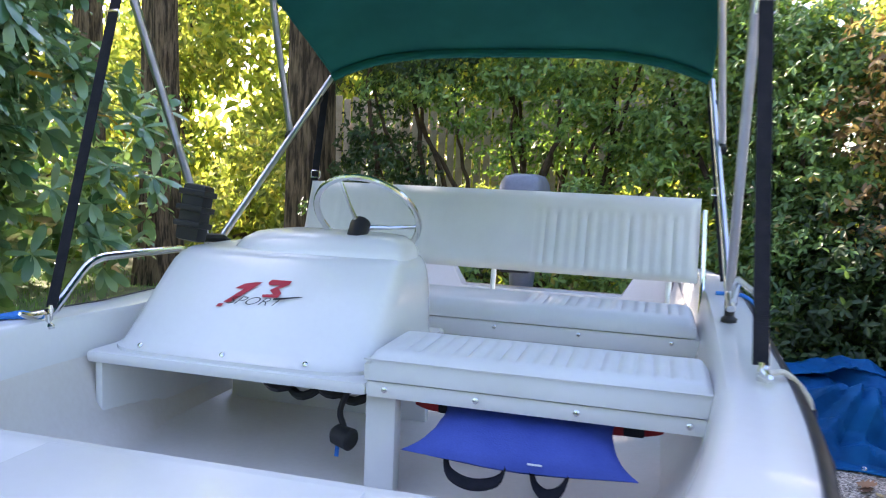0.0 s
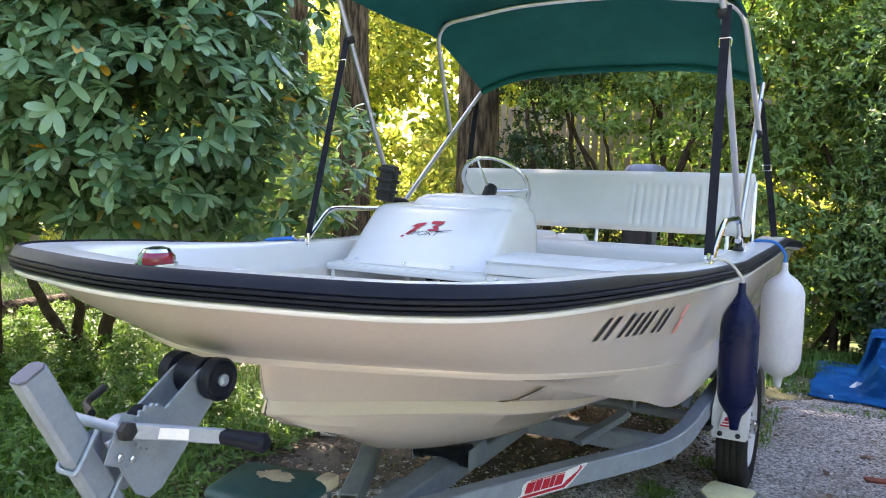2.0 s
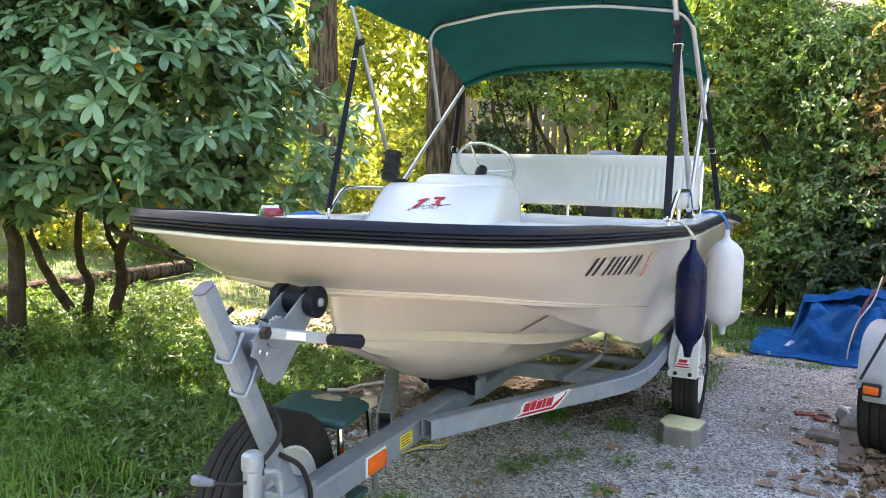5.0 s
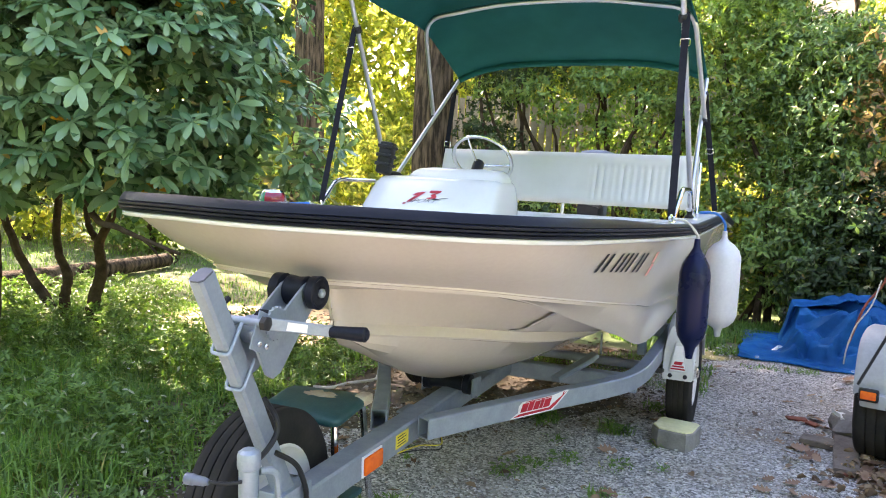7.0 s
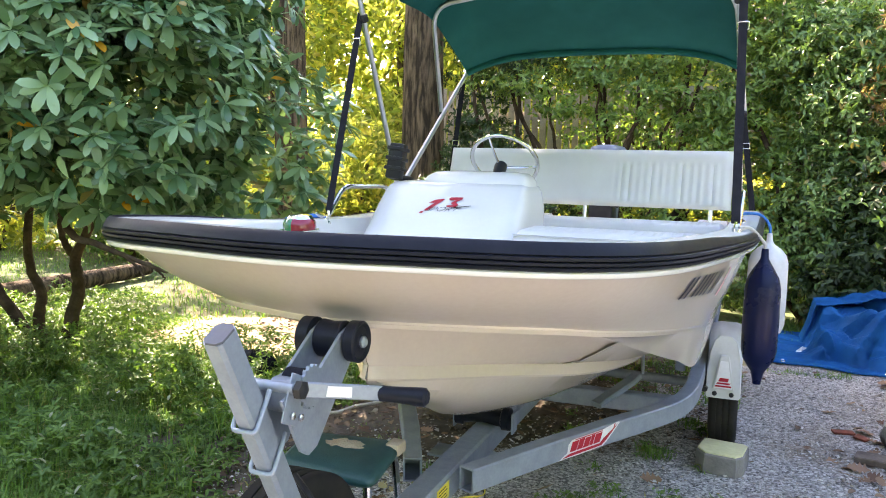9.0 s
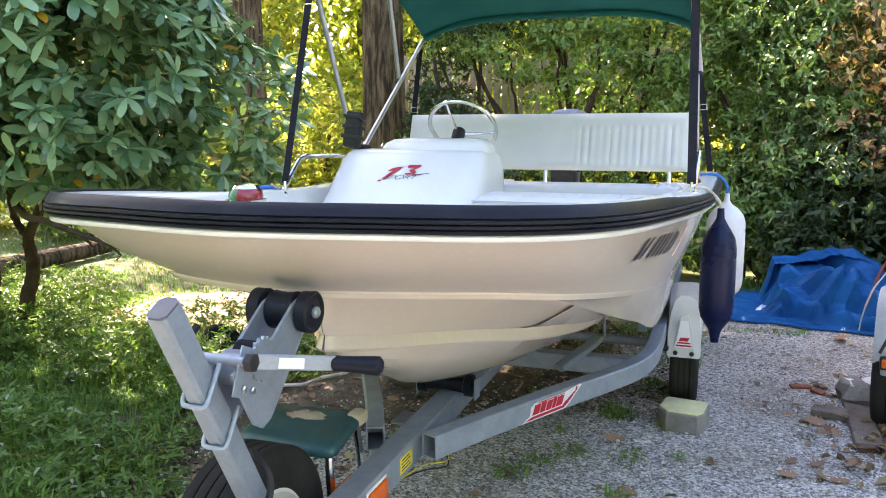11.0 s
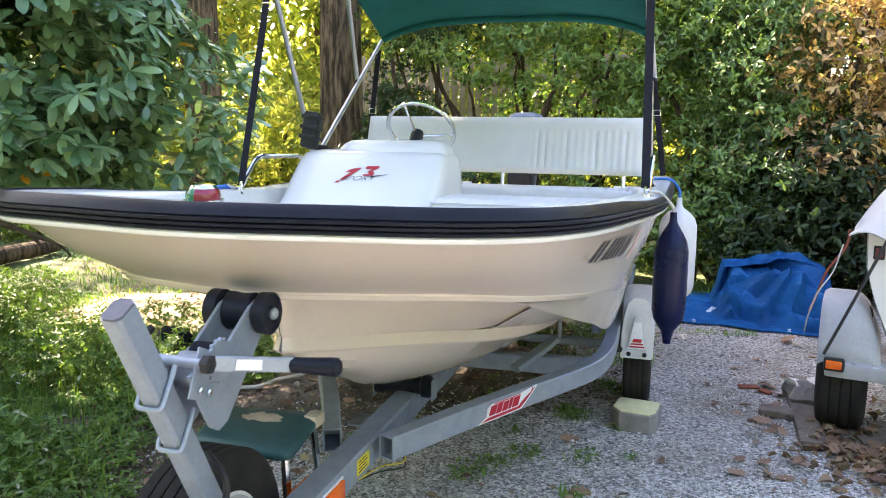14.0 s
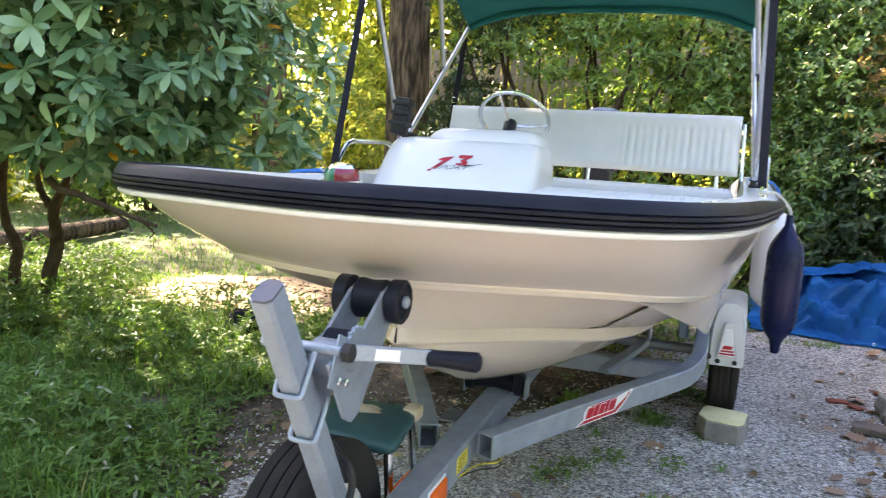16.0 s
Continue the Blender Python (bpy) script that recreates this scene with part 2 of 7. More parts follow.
for m, level in ((TYRE, 0.15), (WEB, 0.12), (BLACK, 0.22), (RUBBER, 0.15), (NAVY, 0.22), (TARP, 0.08), (INK, 0.08), (BARK, 0.15), (TWIG, 0.15)):
    m.node_tree.nodes["Principled BSDF"].inputs["Specular IOR Level"].default_value = level

# ---- the boat ----
def rail_z(y):
    return 1.094 - 0.047 * min(max(y, 0.0), 1.6) - 0.085 * max(0.0, y - 2.75)


def list_z(x, y=2.0):
    """The boat leans a little: how far its starboard side lies below port."""
    return -0.026 * min(1.0, max(0.0, -x / 0.7)) * min(1.0, max(0.0, y / 1.0))


RAIL = [(0, -0.03), (0.28, 0.014), (0.478, 0.10), (0.602, 0.30), (0.683, 0.744), (0.730, 1.18), (0.755, 1.72), (0.77, 2.6), (0.75, 3.9)]
CHINE = [(0, 0.138, 0.918), (0.2, 0.198, 0.914), (0.375, 0.312, 0.902), (0.495, 0.47, 0.876), (0.575, 0.78, 0.826), (0.625, 1.18, 0.765), (0.64, 1.6, 0.71), (0.65, 2.6, 0.67), (0.64, 3.9, 0.66)]
STRAKE = [(0, 0.31, 0.75), (0.055, 0.40, 0.732), (0.13, 0.53, 0.712), (0.225, 0.68, 0.690), (0.35, 0.92, 0.650), (0.43, 1.2, 0.618), (0.46, 1.6, 0.585), (0.46, 2.6, 0.53), (0.45, 3.9, 0.53)]
KEEL = [(0, 0.33, 0.74), (0, 0.45, 0.685), (0, 0.61, 0.603), (0, 0.79, 0.520), (0, 1.12, 0.428), (0, 1.45, 0.388), (0, 1.9, 0.375), (0, 2.6, 0.372), (0, 3.9, 0.38)]
SPONSON = [(0, 0.160, 0.906), (0.172, 0.218, 0.900), (0.325, 0.335, 0.885), (0.440, 0.50, 0.850), (0.510, 0.80, 0.758), (0.565, 1.18, 0.650), (0.605, 1.6, 0.550), (0.615, 2.6, 0.54), (0.60, 3.9, 0.54)]
BODY = [(0, 0.285, 0.868), (0.055, 0.375, 0.860), (0.14, 0.49, 0.850), (0.275, 0.60, 0.842), (0.455, 0.80, 0.785), (0.52, 1.18, 0.690), (0.55, 1.6, 0.62), (0.52, 2.6, 0.62), (0.51, 3.9, 0.62)]
NS = 97
CX = -0.025                        # the boat sits a little to starboard of the trailer


def mirrored_spline(q, n):
    """The port half of a line that runs smoothly across the middle to starboard."""
    full = [Vector((-p.x, p.y, p.z)) for p in reversed(q[1:])] + list(q)
    return spline(full, 2 * n - 1)[n - 1 :]


def hull_lines():
    rail = [Vector((x, y, rail_z(y) - 0.036)) for x, y in RAIL]
    chine, strake, keel = ([Vector(p) for p in q] for q in (CHINE, STRAKE, KEEL))
    flare = []
    for r, c in zip(rail, chine):
        out = Vector((r.x - c.x, r.y - c.y, 0))
        flare.append(r * 0.5 + c * 0.5 + out * 0.05 + Vector((0, 0, -0.004)))
    spon, body = ([Vector(p) for p in q] for q in (SPONSON, BODY))
    return [mirrored_spline(q, NS) for q in (rail, flare, chine, spon, body, strake)] + [spline(keel, NS)]


def widen(pts, by=0.022):
    """Port is measured from the trailer's middle; the boat's own half is wider by its offset."""
    return [p if i == 0 else (p[0] + by * min(1.0, i / 2), *p[1:]) for i, p in enumerate(pts)]


RAIL, CHINE, SPONSON = widen(RAIL), widen(CHINE), widen(SPONSON)


HLINES = hull_lines()


def hull_side(k, v):
    """A point of the port side, k stations along, v from the rail (0) to the chine (1)."""
    i = min(int(k), NS - 2)
    t = k - i
    a, b, c = (HLINES[q][i].lerp(HLINES[q][i + 1], t) for q in (0, 1, 2))
    u = v * 2
    if u < 1:
        p0, p1, p2, p3 = 2 * a - b, a, b, c
    else:
        p0, p1, p2, p3, u = a, b, c, 2 * c - b, u - 1
    return 0.5 * (2 * p1 + (p2 - p0) * u + (2 * p0 - 5 * p1 + 4 * p2 - p3) * u * u + (3 * p1 - p0 - 3 * p2 + p3) * u**3)


def hull_half(side):
    rows = []
    for k in range(NS):
        row = [hull_side(k, v / 10) for v in range(11)]
        ch, sp, tu, st, ke = (HLINES[q][k] for q in (2, 3, 4, 5, 6))
        tang = HLINES[5][min(k + 1, NS - 1)] - HLINES[5][max(k - 1, 0)]
        outw = Vector((tang.y, -tang.x, 0)).normalized() * max(0.25, min(1.0, (1.7 - st.y) / 0.6))
        back = (Vector((-0.6 * ch.x, 1.1 - ch.y, 0))).normalized()
        row += [ch + Vector((0, 0, -0.005)), ch + back * 0.010 + Vector((0, 0, -0.0075)), ch + back * 0.012 + Vector((0, 0, -0.016)), ch.lerp(sp, 0.6), sp + Vector((0, 0, 0.004)), sp + back * 0.004]
        row += [sp.lerp(tu, 0.5) + Vector((0, 0, 0.012)), tu, tu.lerp(st, 0.3) + outw * 0.004, tu.lerp(st, 0.65) + outw * 0.004, st + Vector((0, 0, 0.030)) + outw * 0.004, st + Vector((0, 0, 0.012)) + outw * 0.010]
        row += [st + Vector((0, 0, 0.002)) + outw * 0.013, st + Vector((0, 0, -0.004)) + outw * 0.009, st + (ke - st) * 0.02 - outw * 0.006 + Vector((0, 0, -0.005))]
        row += [st.lerp(ke, q) + Vector((0.02 * math.sin(q * math.pi), -0.015 * math.sin(q * math.pi) * max(0.0, 1 - k / 45), -0.02 * math.sin(q * math.pi))) * min(1, k / 12) for q in (0.25, 0.5, 0.75)]
        row += [ke]
        rows.append([Vector((p.x * side + CX, p.y, p.z + list_z(p.x * side, p.y))) for p in row])
    return rows


WORN = surface("worn_hatch_metal", (0.20, 0.21, 0.20), (0.20, 0.14, 0.09), 60.0, 0.5, bump=0.2, grain=200.0)
boat = thing("boat", (0, 1.9, 0.4), "white open motorboat with cream hull and black rub rail", "boat")
hull = Solid()
for side in (1, -1):
    rows = hull_half(side)
    hull.rings(rows if side < 0 else [list(reversed(r)) for r in rows], closed=False)
stern = [Vector((p.x, p.y, p.z)) for p in hull_half(1)[-1]]
ring = stern + [Vector((p.x, p.y, p.z)) for p in reversed(hull_half(-1)[-1][:-1])]
zs = stern[0].z
ring += [Vector((CX - 0.47, 3.9, zs)), Vector((CX - 0.40, 3.9, 0.77)), Vector((CX + 0.40, 3.9, 0.77)), Vector((CX + 0.47, 3.9, zs))]
hull.add(ring, [tuple(range(len(ring)))])
hull = part("hull", hull, HULL, boat, "cream gelcoat hull with a stepped three-point bow", smooth=27)


def outline(inset, z_off, n=161, y_end=3.9, more=0.0, rise=0.0):
    """The deck's edge from starboard stern round the bow to port stern, moved inwards."""
    half = mirrored_spline([Vector((x, y, 0)) for x, y in RAIL], n // 2 + 1)
    half = [p for p in half if p.y <= y_end + 0.01]
    full = [Vector((-p.x, p.y, 0)) for p in reversed(half)] + half[1:]
    out = []
    for i, p in enumerate(full):
        d = (full[min(i + 1, len(full) - 1)] - full[max(i - 1, 0)]).normalized()
        bow = max(0.0, min(1.0, (0.95 - p.y) / 0.4))
        wide = max(0.0, min(1.0, (1.35 - p.y) / 0.95))
        q = p + Vector((-d.y, d.x, 0)) * (inset + more * wide * wide * (3 - 2 * wide))
        out.append(Vector((q.x + CX, q.y, rail_z(p.y) + z_off + rise * bow + list_z(p.x, p.y))))
    return out


def sweep(profile, n=161):
    """A profile of (inwards, up) carried round the deck's edge."""
    lines = [outline(p[0], p[1], n, more=p[2] if len(p) > 2 else 0.0, rise=p[3] if len(p) > 3 else 0.0) for p in profile]
    return [[ln[i] for ln in lines] for i in range(len(lines[0]))]


rub = Solid().rings(sweep([(-0.004, -0.014), (-0.0105, -0.002, 0.0, 0.007), (-0.0115, 0.0025, 0.0, 0.010), (-0.0145, 0.0035, 0.0, 0.010), (-0.019, 0.002, 0.0, 0.008), (-0.025, -0.002, 0.0, 0.003), (-0.029, -0.007), (-0.0265, -0.0095), (-0.032, -0.0115), (-0.032, -0.0165), (-0.027, -0.0185), (-0.032, -0.0205), (-0.032, -0.025), (-0.027, -0.027), (-0.030, -0.029), (-0.026, -0.034), (-0.018, -0.037), (-0.004, -0.038), (-0.002, -0.034)], 221))
rub = part("rub_rail", rub, RUBBER, boat, "black ribbed vinyl rub rail", smooth=50)
lip = Solid().rings(sweep([(0.004, -0.034), (-0.019, -0.036), (-0.0225, -0.0395), (-0.0215, -0.046), (-0.017, -0.049), (0.006, -0.050)], 221))
part("hull_lip", lip, GEL, boat, smooth=50)
gun = Solid().rings(sweep([(-0.006, -0.03), (-0.0118, -0.012), (-0.0118, -0.001, 0.0, 0.007), (-0.009, 0.0015, 0.0, 0.007), (0.018, 0.0035, 0.0, 0.004), (0.075, 0.005), (0.088, 0.001), (0.096, -0.012, 0.004), (0.104, -0.06, 0.035), (0.114, -0.132, 0.08), (0.126, -0.185, 0.07, 0.058), (0.114, -0.190, 0.07, 0.062), (0.088, -0.03, 0.02)]))
part("gunwale", gun, GEL, boat, "glossy white gunwale and inner side", smooth=40)
liner = Solid()
half = [p for p in outline(0.108, -0.115, 161, more=0.07) if p.x > CX and p.y >= 0.78]
rows = []
for p in half:
    fw = float(np.interp(p.y, [0.78, 1.2, 1.6, 3.9], [0.32, 0.47, 0.55, 0.54]))
    one = [Vector((p.x, p.y, p.z)), Vector((p.x - 0.012, p.y, 0.88)), Vector((p.x - 0.03, p.y, 0.815)), Vector((fw + 0.04 + CX, p.y, 0.712)), Vector((fw + CX, p.y, 0.70))]
    rows.append(one + [Vector((CX, p.y, 0.695))] + [Vector((2 * CX - q.x, q.y, q.z)) for q in reversed(one)])
liner.rings(rows, closed=False)
# the liner's cream tint holds the warm light bounced into the white cockpit
part("cockpit_liner", liner, surface("bounce_tinted_gelcoat", (0.70, 0.65, 0.59), (0.64, 0.585, 0.52), 3.0, 0.3, bump=0.0, stains=0.3, coat=0.2), boat, "cockpit sides and floor, warm bounced light put into their cream colour", smooth=40)
deck = Solid()
rows = []
inner = [p for p in outline(0.104, 0.0, 161, more=0.074) if p.y <= 0.865]
m = len(inner) // 2
for i in range(m + 1):
    a, b = inner[i], inner[-1 - i]
    row = []
    for k in range(41):
        t = 0.5 - 0.5 * math.cos(math.pi * k / 40)
        x = a.x + (b.x - a.x) * t
        edge = min(abs(x - a.x), abs(b.x - x), a.y - inner[m].y)
        row.append(Vector((x, a.y, 0.955 + 0.014 * max(0.0, 1 - edge / 0.10) ** 2)))
    rows.append(row)
aft = rows[0]
rows = [[p + Vector((0, 0.0, -0.14)) for p in aft], [p + Vector((0, 0.018, -0.03)) for p in aft], [p + Vector((0, 0.012, -0.008)) for p in aft]] + rows
deck.rings(rows, closed=False)
bowdeck = part("bow_deck", deck, GEL, boat, "white moulded bow platform", smooth=50)
hatch = Solid().box((-0.28, 0.40, 0.951), (0.195, 0.83, 0.9572), 0.003)
part("locker_hatch", hatch, GEL, bowdeck)
pull = Solid().box((0.170, 0.750, 0.9572), (0.220, 0.766, 0.9605), 0.0015)
pull.box((0.212, 0.754, 0.9572), (0.238, 0.774, 0.9625), 0.003)
part("hatch_handle", pull, WORN, bowdeck, "worn grey and rusty hatch pull")
cut = [(-0.66, 0.6), (0.61, 0.6), (0.61, 0.89), (0.445, 0.89), (0.375, 0.765), (-0.425, 0.765), (-0.495, 0.89), (-0.66, 0.89)]
part("transom", Solid().rings([[(x, y, z) for x, z in cut] for y in (3.82, 3.893)]), GEL, boat, "white transom with a low cut-out", smooth=20)

# console and thwart
ledge = Solid().box((-0.668, 1.362, 0.905), (-0.012, 1.95, 0.932), 0.010)
ledge = part("console_shelf", ledge, GEL, boat)


def slab(levels, n=48, e=5.0):
    """Rounded-rectangle slices: (z, x0, x1, y0, y1, corner power)."""
    rings = []
    for z, x0, x1, y0, y1 in levels:
        cx, cy, a, b = (x0 + x1) / 2, (y0 + y1) / 2, (x1 - x0) / 2, (y1 - y0) / 2
        r = []
        for k in range(n):
            q = 2 * math.pi * (k + 0.5) / n
            c, s = math.cos(q), math.sin(q)
            d = (abs(c) ** e + abs(s) ** e) ** (-1 / e)
            r.append(Vector((cx + a * c * d, cy + b * s * d, z)))
        rings.append(r)
    return rings


con = Solid().rings(slab([(0.931, -0.652, -0.016, 1.372, 1.93), (0.940, -0.652, -0.016, 1.372, 1.93), (0.944, -0.645, -0.020, 1.384, 1.93), (0.96, -0.642, -0.022, 1.400, 1.93), (1.0, -0.637, -0.024, 1.440, 1.93), (1.05, -0.631, -0.028, 1.490, 1.93), (1.09, -0.626, -0.034, 1.533, 1.92), (1.115, -0.622, -0.040, 1.562, 1.915), (1.132, -0.614, -0.050, 1.586, 1.905), (1.142, -0.600, -0.066, 1.606, 1.89), (1.147, -0.57, -0.10, 1.64, 1.86)], 72, 6.0))
console = part("console", con, GEL, boat, "white moulded steering console with red and black lettering", smooth=60)
hump = Solid().rings(slab([(1.125, -0.50, -0.052, 1.615, 1.91), (1.15, -0.495, -0.056, 1.63, 1.905), (1.17, -0.48, -0.068, 1.65, 1.895), (1.184, -0.455, -0.09, 1.675, 1.88), (1.19, -0.40, -0.14, 1.72, 1.85)], 48, 4.0))
part("instrument_hood", hump, GEL, console, smooth=60)


def screw(p, n, r=0.006):
    return Solid().lathe([(0, r), (0.002, r), (0.0035, r * 0.6), (0.004, 0.001)], p, n, 12)


for x in (-0.546, -0.345, -0.153):
    part("screw", screw((x, 1.386, 0.949), (0, -0.75, 0.65)), CHROME, console)
post = Solid().box((-0.025, 1.40, 0.66), (0.04, 1.44, 0.9), 0.006)
part("seat_post", post, GEL, boat)
part("console_side", Solid().box((-0.655, 1.375, 0.66), (-0.635, 1.88, 0.906), 0.006), GEL, boat)
part("inner_panel", Solid().box((-0.60, 1.86, 0.66), (-0.03, 1.89, 0.9), 0.006), GEL, boat)


def cushion(x0, x1, y0, y1, z0, z1, pleats, r=0.026, n=150):
    """An upholstered pad whose top swells between its sewn pleats."""
    s = Solid()
    rows = []
    for i in range(n + 1):
        x = x0 + (x1 - x0) * i / n
        e = min(1.0, min(i, n - i) * (x1 - x0) / n / 0.024)
        prof = []
        for k in range(17):
            q = k / 16
            y = y0 + (y1 - y0) * q
            edge = min(1.0, min(k, 16 - k) / 2.0)
            rise = (1 - (1 - edge) ** 2) * (1 - (1 - e) ** 2)
            inside = 1.0 if 3 <= k <= 13 and pleats[0] <= x <= pleats[1] else 0.0
            wave = abs(math.sin(math.pi * (x - x0) / 0.032)) ** 0.6 * 0.008 * inside
            prof.append(Vector((x, y, z1 - r * (1 - rise) - 0.007 * inside + wave)))
        prof += [Vector((x, y1, z0)), Vector((x, y0, z0))]
        rows.append(prof)
    return s.rings(rows)


thwart = part("thwart", Solid().box((-0.012, 1.36, 0.905), (0.652, 1.62, 0.94), 0.01), GEL, boat)
for x in (0.03, 0.213, 0.402, 0.60):
    part("snap_button", screw((x, 1.356, 0.925), (0, -1, 0.1)), CHROME, thwart)
cush = part("seat_cushion", cushion(-0.012, 0.642, 1.355, 1.60, 0.942, 1.0, (0.03, 0.61)), VINYL, boat, "white pleated vinyl seat cushion", smooth=50)
part("piping", Solid().tube([(-0.012, 1.353, 0.985), (0.642, 1.353, 0.985)], 0.003, 6), VINYL, cush)
aftseat = part("aft_seat_base", Solid().box((-0.655, 2.125, 0.875), (0.655, 2.42, 0.928), 0.01), GEL, boat)
for x in (-0.5, -0.33, -0.149, 0.09, 0.33, 0.58):
    part("snap_button", screw((x, 2.121, 0.912), (0, -1, 0.1)), CHROME, aftseat)
part("seat_cushion", cushion(-0.65, 0.642, 2.12, 2.38, 0.93, 0.985, (0.16, 0.62), n=260), VINYL, boat, "white vinyl aft seat cushion", smooth=50)
part("aft_riser", Solid().box((-0.62, 2.17, 0.66), (0.62, 2.2, 0.875), 0.006), GEL, boat)


def backrest():
    """The long backrest: a padded board leaning aft, with vertical pleats in its sewn panels."""
    rows = []
    n = 150
    for i in range(n + 1):
        x = -0.712 + (0.655 + 0.712) * i / n
        e = min(1.0, min(i, n - i) / 4.0)
        prof = []
        for k in range(21):
            q = k / 20
            z, y = 1.03 + 0.265 * q, 2.485 + 0.095 * q
            edge = min(1.0, min(k, 20 - k) / 2.5)
            rise = (1 - (1 - edge) ** 2) * (1 - (1 - e) ** 2)
            panel = (1.0 if x > 0 else 0.3) if 2 <= k <= 15 and (0.13 <= x <= 0.63 or -0.69 <= x <= -0.24) else 0.0
            wave = (abs(math.sin(math.pi * (x - 0.13) / 0.034)) ** 0.7 * 0.008 - 0.008) * panel
            prof.append(Vector((x, y + 0.02 * (1 - rise) - wave, z)))
        prof += [Vector((x, 2.64, 1.285)), Vector((x, 2.645, 1.27)), Vector((x, 2.55, 1.03))]
        rows.append(prof)
    return Solid().rings(rows)


back = part("backrest", backrest(), VINYL, boat, "long white pleated vinyl backrest", smooth=50)
for x in (0.57, -0.62, 0.0):
    part("backrest_bracket", Solid().tube([(x, 2.53, 1.06), (x, 2.5, 0.93)], 0.009, 8), ALU, boat)
part("backrest_arm", Solid().tube(rounded([(0.667, 2.56, 1.26), (0.672, 2.5, 1.03), (0.668, 2.44, 0.93)], 0.03), 0.008, 8), CHROME, boat)


# steering wheel
def torus(c, n, r, a, seg=48, tube=10):
    n = Vector(n).normalized()
    u = n.orthogonal().normalized()
    w = n.cross(u)
    return Solid().tube([Vector(c) + r * (math.cos(q) * u + math.sin(q) * w) for q in [2 * math.pi * k / seg for k in range(seg)]], a, tube, False, True)


WC, WN = Vector((-0.186, 1.80, 1.231)), Vector((0, 0.74, 0.67)).normalized()
wheel = part("steering_wheel", torus(WC, WN, 0.134, 0.0085), CHROME, boat, "polished stainless steering wheel")
hub = Vector((-0.19, 1.762, 1.208))
wu = Vector((1, 0, 0))
wv = WN.cross(wu)
part("hub", Solid().lathe([(-0.05, 0.022), (0.0, 0.026), (0.012, 0.024), (0.018, 0.012)], hub, WN, 20), BLACK, wheel, "black plastic hub")
for q in (-108, 12, 132):
    d = wu * math.cos(radians(q)) + wv * math.sin(radians(q))
    part("spoke", Solid().tube([hub + d * 0.015, hub.lerp(WC, 0.4) + d * 0.07, WC + d * 0.132], [0.006, 0.005, 0.0045], 8), CHROME, wheel)

# throttle box and holder on the console's edge
holder = part("rod_holder", Solid().box((-0.64, 1.66, 1.15), (-0.575, 1.71, 1.295), 0.012, pose(0, 0, 0, -8, 6, 0).to_3x3()), BLACK, console, "black plastic holder with a clamp")
for dz in (0.03, 0.07, 0.11):
    part("rib", Solid().box((-0.645, 1.652, 1.155 + dz), (-0.57, 1.715, 1.17 + dz), 0.004, pose(0, 0, 0, -8, 6, 0).to_3x3(), (-0.608, 1.685, 1.222)), BLACK, holder)
part("bracket", Solid().tube([(-0.63, 1.69, 1.16), (-0.6, 1.8, 1.15), (-0.58, 1.84, 1.12)], 0.012, 8), BLACK, holder)

# navigation light on the bow
NX, NY, NZ = -0.006, -0.003, 1.101
nav = part("navigation_light", Solid().rings(slab([(NZ, NX - 0.031, NX + 0.031, NY - 0.036, NY + 0.036), (NZ + 0.006, NX - 0.031, NX + 0.031, NY - 0.036, NY + 0.036)], 24, 2.6)), CHROME, boat, "chrome bow light with a red and a green lens")
for s, nm, lens in ((1, "red_lens", (0.26, 0.008, 0.03)), (-1, "green_lens", (0.0, 0.16, 0.09))):
    lm = surface(nm, lens, tuple(c * 0.7 for c in lens), 40.0, 0.12, bump=0.02, coat=0.5)
    rings = []
    for z, g in ((0.006, 0.028), (0.014, 0.0285), (0.022, 0.026), (0.028, 0.020)):
        rings.append([Vector((NX + g * math.sin(s * q + 0.08), NY - g * 1.15 * math.cos(s * q + 0.08), NZ + z)) for q in [0.74 * math.pi * k / 12 for k in range(13)]])
    part(nm, Solid().rings(rings if s < 0 else [list(reversed(r)) for r in rings], closed=False), lm, nav)
part("housing", Solid().rings(slab([(NZ + 0.005, NX - 0.024, NX + 0.024, NY - 0.020, NY + 0.036), (NZ + 0.018, NX - 0.023, NX + 0.023, NY - 0.019, NY + 0.034), (NZ + 0.026, NX - 0.018, NX + 0.018, NY - 0.015, NY + 0.026)], 24, 2.4)), CHROME, nav)
part("cap", Solid().rings(slab([(NZ + 0.025, NX - 0.023, NX + 0.023, NY - 0.026, NY + 0.028), (NZ + 0.031, NX - 0.019, NX + 0.019, NY - 0.022, NY + 0.024), (NZ + 0.034, NX - 0.009, NX + 0.009, NY - 0.012, NY + 0.014)], 20, 2.2)), CHROME, nav)

